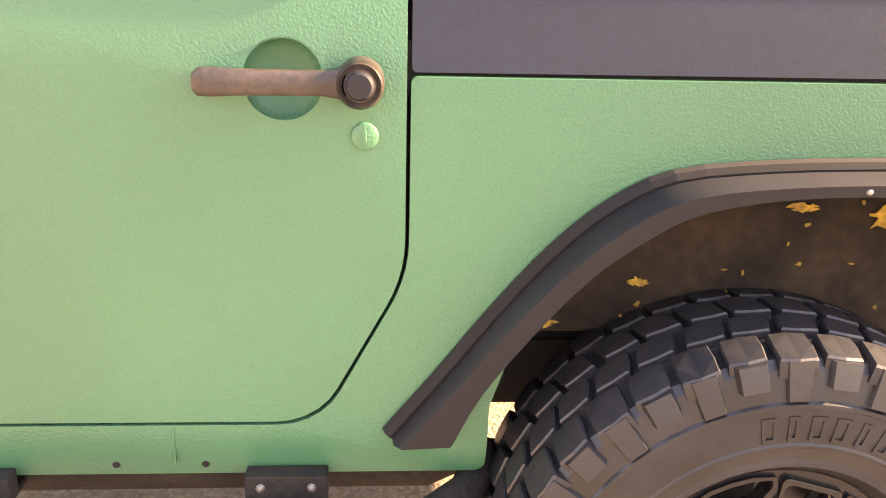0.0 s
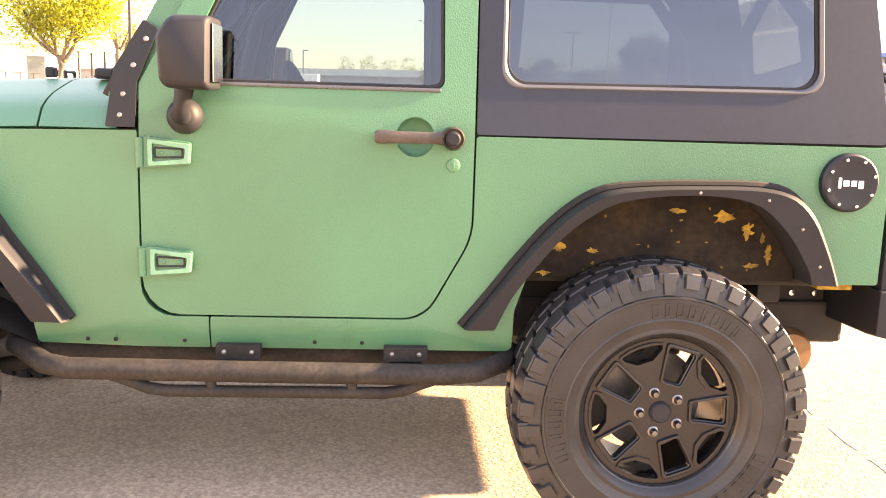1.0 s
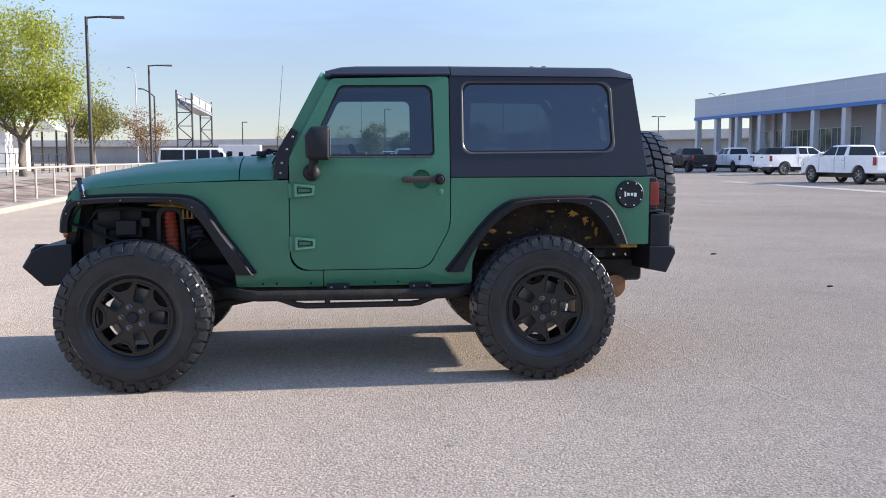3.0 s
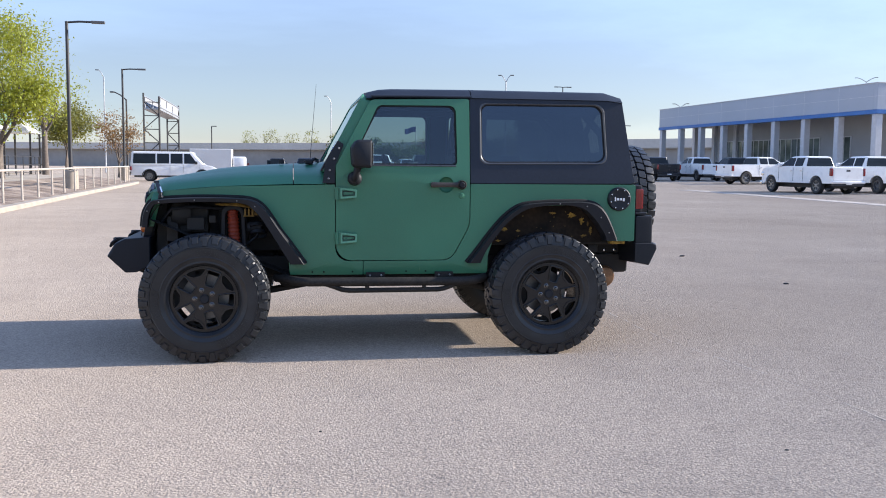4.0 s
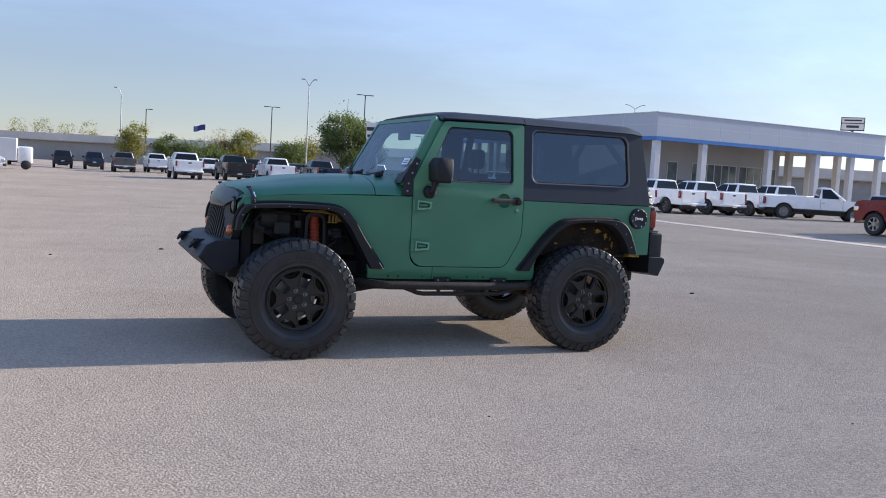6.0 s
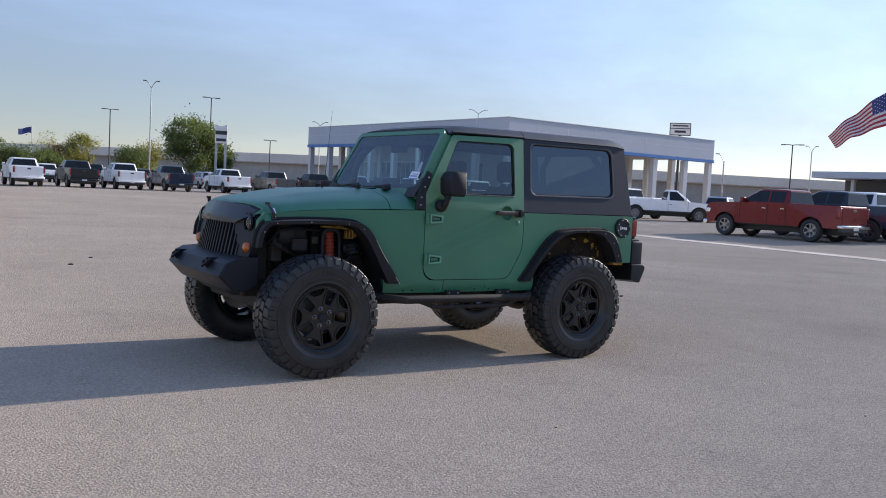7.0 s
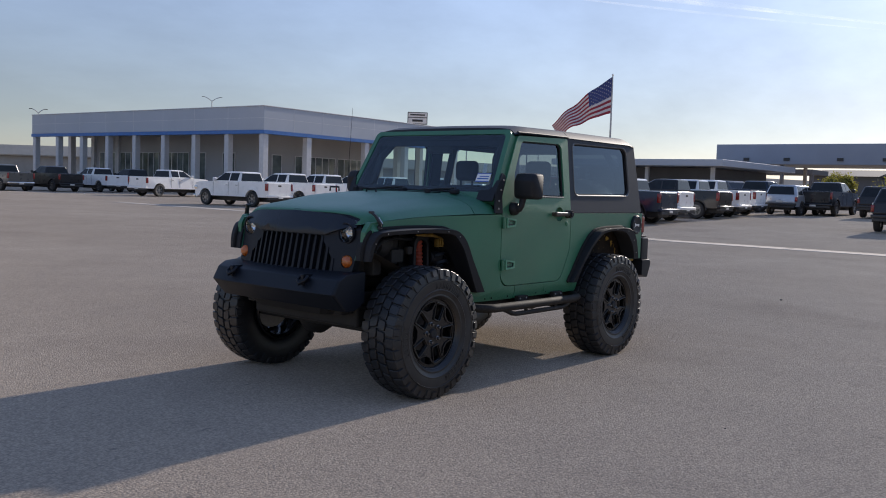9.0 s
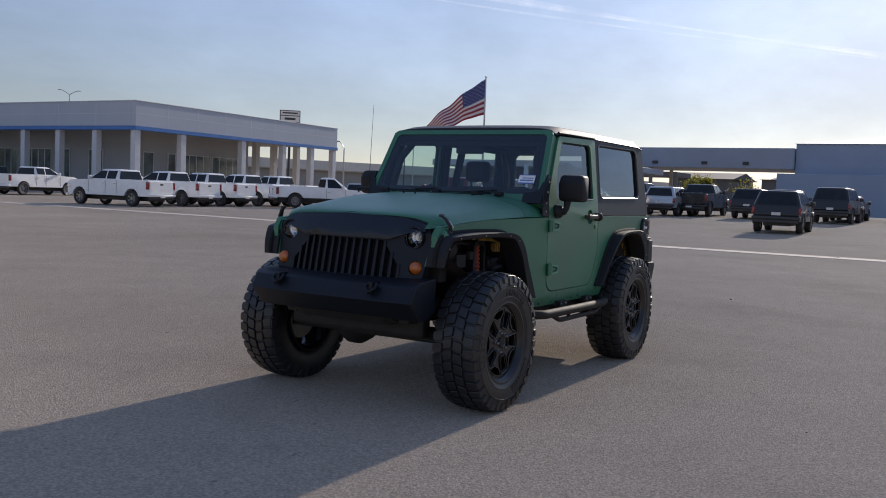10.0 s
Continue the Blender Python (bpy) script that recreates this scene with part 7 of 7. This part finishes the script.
# ---- trees ----
def tree(name, label, x, y, h, crown_r, crown_z, leaves, leaf_m, seed, trunk_h=None, size=0.10, base=0.0, spread=1.0, group="trees"):
    rng = random.Random(seed)
    t = thing(name, label, "tree", Matrix.Translation((x, y, base)), group=group)
    trunk_h = trunk_h or h * 0.22
    r0 = 0.022 * h
    wood = bmesh.new()
    tube([(0, 0, -0.1), (rng.uniform(-.05, .05), rng.uniform(-.05, .05), trunk_h * 0.5), (0, 0, trunk_h), (0.03 * h * rng.uniform(-1, 1), 0.03 * h * rng.uniform(-1, 1), trunk_h * 1.25)], [r0 * 1.25, r0, r0 * 0.9, r0 * 0.6], 9, wood)
    tips = []

    def limb(p, d, length, r, depth):
        pts, rad = [p], [r]
        q, dd = p.copy(), d.copy()
        for k in range(3):
            dd = (dd + Vector((rng.uniform(-.25, .25), rng.uniform(-.25, .25), rng.uniform(-.05, .22)))).normalized()
            q = q + dd * length / 3
            pts.append(q.copy())
            rad.append(r * (1 - 0.2 * (k + 1)))
        tube(pts, rad, 5 if depth else 6, wood, caps=False)
        tips.extend(pts[1:] if depth >= 1 else pts[2:])
        if depth < 2:
            for k in range(4 if depth == 0 else 3):
                a = rng.uniform(0, 6.28)
                side = Vector((math.cos(a), math.sin(a), rng.uniform(0.1, 0.8)))
                limb(pts[rng.choice((1, 2, 3))], (dd * 0.7 + side * 0.75).normalized(), length * rng.uniform(0.5, 0.75), rad[-1] * 0.8, depth + 1)

    n_main = 6
    for k in range(n_main):
        a = 2 * math.pi * k / n_main + rng.uniform(-.4, .4)
        limb(Vector((0, 0, trunk_h * rng.uniform(0.85, 1.2))), Vector((math.cos(a) * spread, math.sin(a) * spread, rng.uniform(0.9, 1.8))).normalized(), (h - trunk_h) * rng.uniform(0.38, 0.5), r0 * 0.5, 0)
    part("trunk", wood, M_BARK, t, "branching trunk and limbs", 60)
    verts, faces = [], []
    c = Vector((0, 0, crown_z))
    hz = h - crown_z
    lobes = []
    for k in range(22):
        a, b = rng.uniform(0, 6.28), rng.uniform(-0.9, 1.0)
        rr = math.sqrt(max(0, 1 - b * b * 0.9))
        lobes.append((Vector((math.cos(a) * rr * crown_r * 0.72, math.sin(a) * rr * crown_r * 0.72, crown_z + b * hz * 0.68)), crown_r * rng.uniform(0.22, 0.42)))
    pool = [(p, crown_r * 0.20) for p in tips if (p - c).length < max(crown_r, hz) * 0.92]
    for k in range(leaves):
        if pool and rng.random() < 0.5:
            p0, sd = rng.choice(pool)
        else:
            p0, sd = rng.choice(lobes)
        p = p0 + Vector((rng.gauss(0, 1), rng.gauss(0, 1), rng.gauss(0, 0.85))) * sd * 0.55
        n = Vector((rng.gauss(0, 1), rng.gauss(0, 1), rng.gauss(0.3, 1))).normalized()
        u = n.orthogonal().normalized()
        u = (Matrix.Rotation(rng.uniform(0, 6.28), 3, n) @ u)
        w = n.cross(u)
        s = size * rng.uniform(0.6, 1.35)
        i = len(verts)
        verts += [p - u * s, p + w * s * 0.45 + n * s * 0.12, p + u * s, p - w * s * 0.45 + n * s * 0.12]
        faces.append((i, i + 1, i + 2, i + 3))
    me = bpy.data.meshes.new("crown")
    me.from_pydata(verts, [], faces)
    me.materials.append(leaf_m)
    cr = new("crown", me)
    cr.parent = t
    tagged(cr, "many small leaves", kind="stuff")
    return t


tree("street_tree", "spreading tree with yellow-green spring leaves and a forked trunk", -14.9, 36.5, 8.0, 3.3, 4.9, 22000, M_LEAF, 4, trunk_h=1.5, size=0.075, base=0.5, spread=1.3)
tree("bare_tree", "nearly bare tree with pale twigs behind the bank", -15.9, 48.0, 7.6, 2.6, 5.0, 900, M_LEAF, 8, trunk_h=2.6, size=0.07, base=0.5, spread=1.2)
tree("small_tree", "small round olive-green tree on the bank", -16.6, 56.0, 5.1, 2.0, 3.5, 8000, M_LEAF_OLIVE, 12, trunk_h=1.9, size=0.085, base=0.4)
tree("small_tree", "small sparse tree with rusty spring leaves", -14.5, 62.5, 4.9, 2.0, 3.2, 2600, M_LEAF_RUST, 15, size=0.08, base=0.3)
tree("broad_tree", "broad dark green tree behind the parked trucks", 26.2, 93.4, 9.0, 3.2, 4.8, 15000, M_LEAF_DARK, 21, size=0.13)
tree("broad_tree", "second dark green tree behind the sign", 29.6, 93.6, 5.9, 1.7, 3.6, 6000, M_LEAF_DARK, 22, size=0.13)
for i, (x, y, h, r, lm) in enumerate(((5.0, 117.7, 7.1, 2.3, M_LEAF_OLIVE), (8.2, 107, 5.1, 1.9, M_LEAF_DARK), (11.5, 107, 4.5, 2.3, M_LEAF_DARK), (18.8, 116, 6.8, 2.2, M_LEAF_OLIVE), (16.0, 116, 5.0, 1.8, M_LEAF_RUST), (14.2, 108, 4.0, 2.0, M_LEAF_DARK), (26.0, 111, 6.0, 2.6, M_LEAF_OLIVE), (23.0, 106, 5.0, 2.2, M_LEAF_DARK))):
    tree("shrub_tree", "low tree in front of the highway wall", x, y, h, r, h * 0.5, 5000, lm, 40 + i, trunk_h=h * 0.15, size=0.13)
for i, (x, y, h) in enumerate(((-8, 262, 13.5), (-14, 262, 13), (4, 265, 13.5), (46, 240, 13), (36, 244, 13.5), (-2, 264, 12.5))):
    tree("far_tree", "thin half-bare tree beyond the highway", x, y, h - 1.6, 2.8, h * 0.66, 420, M_LEAF_OLIVE, 60 + i, size=0.20)
for i, (x, y, h) in enumerate(((118, 31.2, 5.2), (119, 25.2, 5.3), (121, 36.0, 3.6))):
    tree("far_tree", "olive tree seen under the canopy", x, y, h, 2.1, h * 0.66, (7000, 300, 1500)[i], M_LEAF_OLIVE, 70 + i, size=0.16)

# billboard frame seen almost on edge
bill = thing("billboard_frame", "steel lattice billboard seen from its edge", "billboard", kind="structure")
A0, A1, B0, B1 = Vector((-28.0, 161.0, 0)), Vector((-25.4, 161.4, 0)), Vector((-26.9, 183.0, 0)), Vector((-24.7, 183.4, 0))
HA, HB = 13.6, 12.8
for p, h in ((A0, HA), (A1, HA - 0.6), (B0, HB), (B1, HB)):
    part("leg", tube([p, p + Vector((0, 0, h))], 0.17, 6), M_POLE, bill)
for p, q, h in ((A0, A1, HA), (B0, B1, HB)):
    for k in range(5):
        z0, z1 = 2.4 * k, 2.4 * (k + 1)
        part("brace", tube([(p if k % 2 else q) + Vector((0, 0, z0)), (q if k % 2 else p) + Vector((0, 0, z1))], 0.09, 5), M_POLE, bill)
        part("strut", tube([p + Vector((0, 0, z1)), q + Vector((0, 0, z1))], 0.08, 5), M_POLE, bill)
for a, b in ((A0, B0), (A1, B1)):
    for z in (10.6, 12.4):
        part("beam", tube([a + Vector((0, 0, z + 0.6)), b + Vector((0, 0, z - 0.1))], 0.16, 6), M_GALV, bill)
    for k in range(9):
        u = k / 9
        p, q = a.lerp(b, u), a.lerp(b, u + 1 / 9)
        part("lattice", tube([p + Vector((0, 0, 11.2 - 0.7 * u)), q + Vector((0, 0, 12.9 - 0.7 * u))], 0.10, 5), M_GALV, bill)
for a, b in ((A0, B0), (A1, B1)):
    for k in range(3):
        u0, u1 = 0.05 + 0.31 * k, 0.33 + 0.31 * k
        part("sign_panel", loft([[a.lerp(b, u) + Vector((dx, 0, z)) for dx, z in ((-0.06, 10.9 - 0.7 * u), (0.06, 10.9 - 0.7 * u), (0.06, 13.0 - 0.7 * u), (-0.06, 13.0 - 0.7 * u))] for u in (u0, u1)]), M_SOFFIT, bill)
part("catwalk", loft([[p + Vector((-0.1, 0, z)), q + Vector((0.1, 0, z)), q + Vector((0.1, 0, z + 0.25)), p + Vector((-0.1, 0, z + 0.25))] for p, q, z in ((A0, A1, 10.7), (B0, B1, 10.0))]), M_GALV, bill)

# pole signs: brand lettering kept as plain bars
sign = thing("pole_sign", "white pole sign with dark lettering bars above the showroom", "sign", Matrix.Translation((122.0, 109.3, 0)) @ Matrix.Rotation(radians(-47), 4, "Z"))
part("pole", tube([(0, 0.2, 0), (0, 0.2, 13.4)], 0.25, 8), M_POLE, sign)
part("panel", boxes((-1.9, 1.9, -0.25, 0.25, 13.4, 15.7), bevel=0.05), M_TRIM, sign)
part("sign_face", boxes((-1.75, 1.75, -0.29, -0.255, 14.75, 15.55), (-1.75, 1.75, -0.29, -0.255, 13.55, 14.6), bevel=0), M_WHITE_WALL, sign)
part("lettering_bars", boxes((-1.4, 1.4, -0.31, -0.295, 15.05, 15.3), (-1.0, 1.0, -0.31, -0.295, 13.9, 14.3), bevel=0), M_TRIM, sign)
sign2 = thing("pylon_sign", "narrow white pylon sign beside the tree", "sign", Matrix.Translation((27.1, 86.0, 0)) @ Matrix.Rotation(radians(-20), 4, "Z"))
part("post", boxes((-0.6, -0.35, -0.12, 0.12, 0, 6.9), (0.35, 0.6, -0.12, 0.12, 0, 6.9), bevel=0.01), M_GALV, sign2)
part("panel", boxes((-0.62, 0.62, -0.2, 0.2, 5.0, 6.8), bevel=0.04), M_WHITE_WALL, sign2)
part("lettering_bars", boxes((-0.6, 0.6, -0.215, -0.203, 5.9, 6.3), (-0.5, 0.5, -0.215, -0.203, 5.2, 5.5), bevel=0), M_TRIM, sign2)

# flag
flag = thing("flag_on_pole", "large red, white and blue flag on a tall pale pole", "flag", Matrix.Translation((126.2, 70.2, 0)))
part("pole", tube([(0, 0, 0), (0, 0, 12), (0, 0, 21.0)], [0.20, 0.16, 0.10], 10), M_GALV, flag, smooth=50)
part("finial", lathe([(0, -0.18), (0.12, -0.14), (0.18, 0), (0.12, 0.14), (0, 0.18)], 12, m=Matrix.Translation((0, 0, 21.1))), M_CHROME, flag, smooth=60)
M_FLAG_R = mat("flag_red", (0.25, 0.025, 0.045), 0.8, vary=0.08)
M_FLAG_W = mat("flag_white", (0.52, 0.50, 0.52), 0.8, vary=0.05)
M_FLAG_B = mat("flag_blue", (0.03, 0.045, 0.16), 0.8, vary=0.08)
FLY, HOIST = 12.2, 6.0


def cloth(u, v):
    """Point of the waving cloth: u along the fly, v down the hoist, both 0 to 1."""
    s = u * FLY
    along_ = Vector((-0.47, 0.88, 0))
    wave = 0.45 * math.sin(s * 1.05 + v * 1.8) * min(1, u * 3)
    droop = 0.66 * s * (0.80 + 0.20 * u)
    reach = s * (0.80 - 0.10 * v)
    p = along_ * reach + Vector((0.88, 0.47, 0)) * wave
    return Vector((p.x, p.y, 20.8 - v * HOIST * (1 - 0.70 * u) - droop + 0.22 * math.sin(s * 1.4 + 1.0) * u))


def patch(u0, u1, v0, v1, nu, nv, lift=0.0):
    bm = bmesh.new()
    g = [[bm.verts.new(cloth(u0 + (u1 - u0) * i / nu, v0 + (v1 - v0) * j / nv) - Vector((0.86, 0.5, 0)) * lift) for i in range(nu + 1)] for j in range(nv + 1)]
    for j in range(nv):
        for i in range(nu):
            bm.faces.new((g[j][i], g[j][i + 1], g[j + 1][i + 1], g[j + 1][i]))
    return bm


for k in range(13):
    part("stripe", patch(0.4 if k < 7 else 0.0, 1.0, k / 13, (k + 1) / 13, 36, 2), M_FLAG_R if k % 2 == 0 else M_FLAG_W, flag, smooth=80)
canton = part("canton", patch(0.0, 0.4, 0.0, 7 / 13, 18, 12), M_FLAG_B, flag, smooth=80)
for j in range(9):
    for i in range(6 if j % 2 == 0 else 5):
        u, v = 0.035 + (i + (0 if j % 2 == 0 else 0.5)) * 0.065, (0.4 + j * 0.78) / 13
        part("star", patch(u - 0.007, u + 0.007, v - 0.011, v + 0.011, 1, 1, 0.03), M_FLAG_W, canton)
flag2 = thing("small_far_flag", "small far flag above the highway", "flag", Matrix.Translation((28.2, 215, 0)))
part("pole", tube([(0, 0, 0), (0, 0, 10.9)], 0.10, 6), M_GALV, flag2)
part("cloth", loft([[(-2.8 * u, 0.25 * math.sin(u * 5) + dy, 10.6 - 0.5 * u + 0.15 * math.sin(u * 6) - h) for dy, h in ((0.03, 0), (0.03, 1.3), (-0.03, 1.3), (-0.03, 0))] for u in (0, 0.2, 0.4, 0.6, 0.8, 1.0)]), M_FLAG_B, flag2, smooth=60)

# thin aircraft trails far off in the sky
m_trail = bpy.data.materials.new("thin_ice_cloud")
m_trail.use_nodes = True
tn, tl = m_trail.node_tree.nodes, m_trail.node_tree.links
tn.remove(tn["Principled BSDF"])
t_noise = tn.new("ShaderNodeTexNoise")
t_noise.inputs["Scale"].default_value, t_noise.inputs["Detail"].default_value = 0.035, 5.0
t_co = tn.new("ShaderNodeTexCoord")
tl.new(t_co.outputs["Object"], t_noise.inputs["Vector"])
t_rng = tn.new("ShaderNodeMapRange")
for key, val in (("From Min", 0.35), ("From Max", 0.75), ("To Min", 0.02), ("To Max", 0.11)):
    t_rng.inputs[key].default_value = val
tl.new(t_noise.outputs[0], t_rng.inputs["Value"])
t_clear, t_ice, t_mix = tn.new("ShaderNodeBsdfTransparent"), tn.new("ShaderNodeBsdfTranslucent"), tn.new("ShaderNodeMixShader")
t_ice.inputs[0].default_value = (0.9, 0.9, 0.9, 1)
tl.new(t_rng.outputs[0], t_mix.inputs[0])
tl.new(t_clear.outputs[0], t_mix.inputs[1])
tl.new(t_ice.outputs[0], t_mix.inputs[2])
tl.new(t_mix.outputs[0], tn["Material Output"].inputs[0])
for y0, z0, y1, z1, half in ((640, 243, 60, 133, 1.3), (560, 239, -30, 118, 1.8), (560, 240, -30, 119, 4.5)):
    bm = bmesh.new()
    rows = []
    for k in range(25):
        u = k / 24
        y, z = y0 + (y1 - y0) * u, z0 + (z1 - z0) * u + 9.0 * math.sin(math.pi * u) * -0.4
        w = half * (0.6 + 0.4 * math.sin(7 * u + y0))
        rows.append((bm.verts.new((900, y, z - w)), bm.verts.new((900, y, z + w))))
    for p, q in zip(rows, rows[1:]):
        bm.faces.new((p[0], q[0], q[1], p[1]))
    trail = tagged(part("contrail", bm, m_trail, None), "thin white aircraft trail in the sky", "backdrop", kind="structure")
    trail.visible_shadow = False
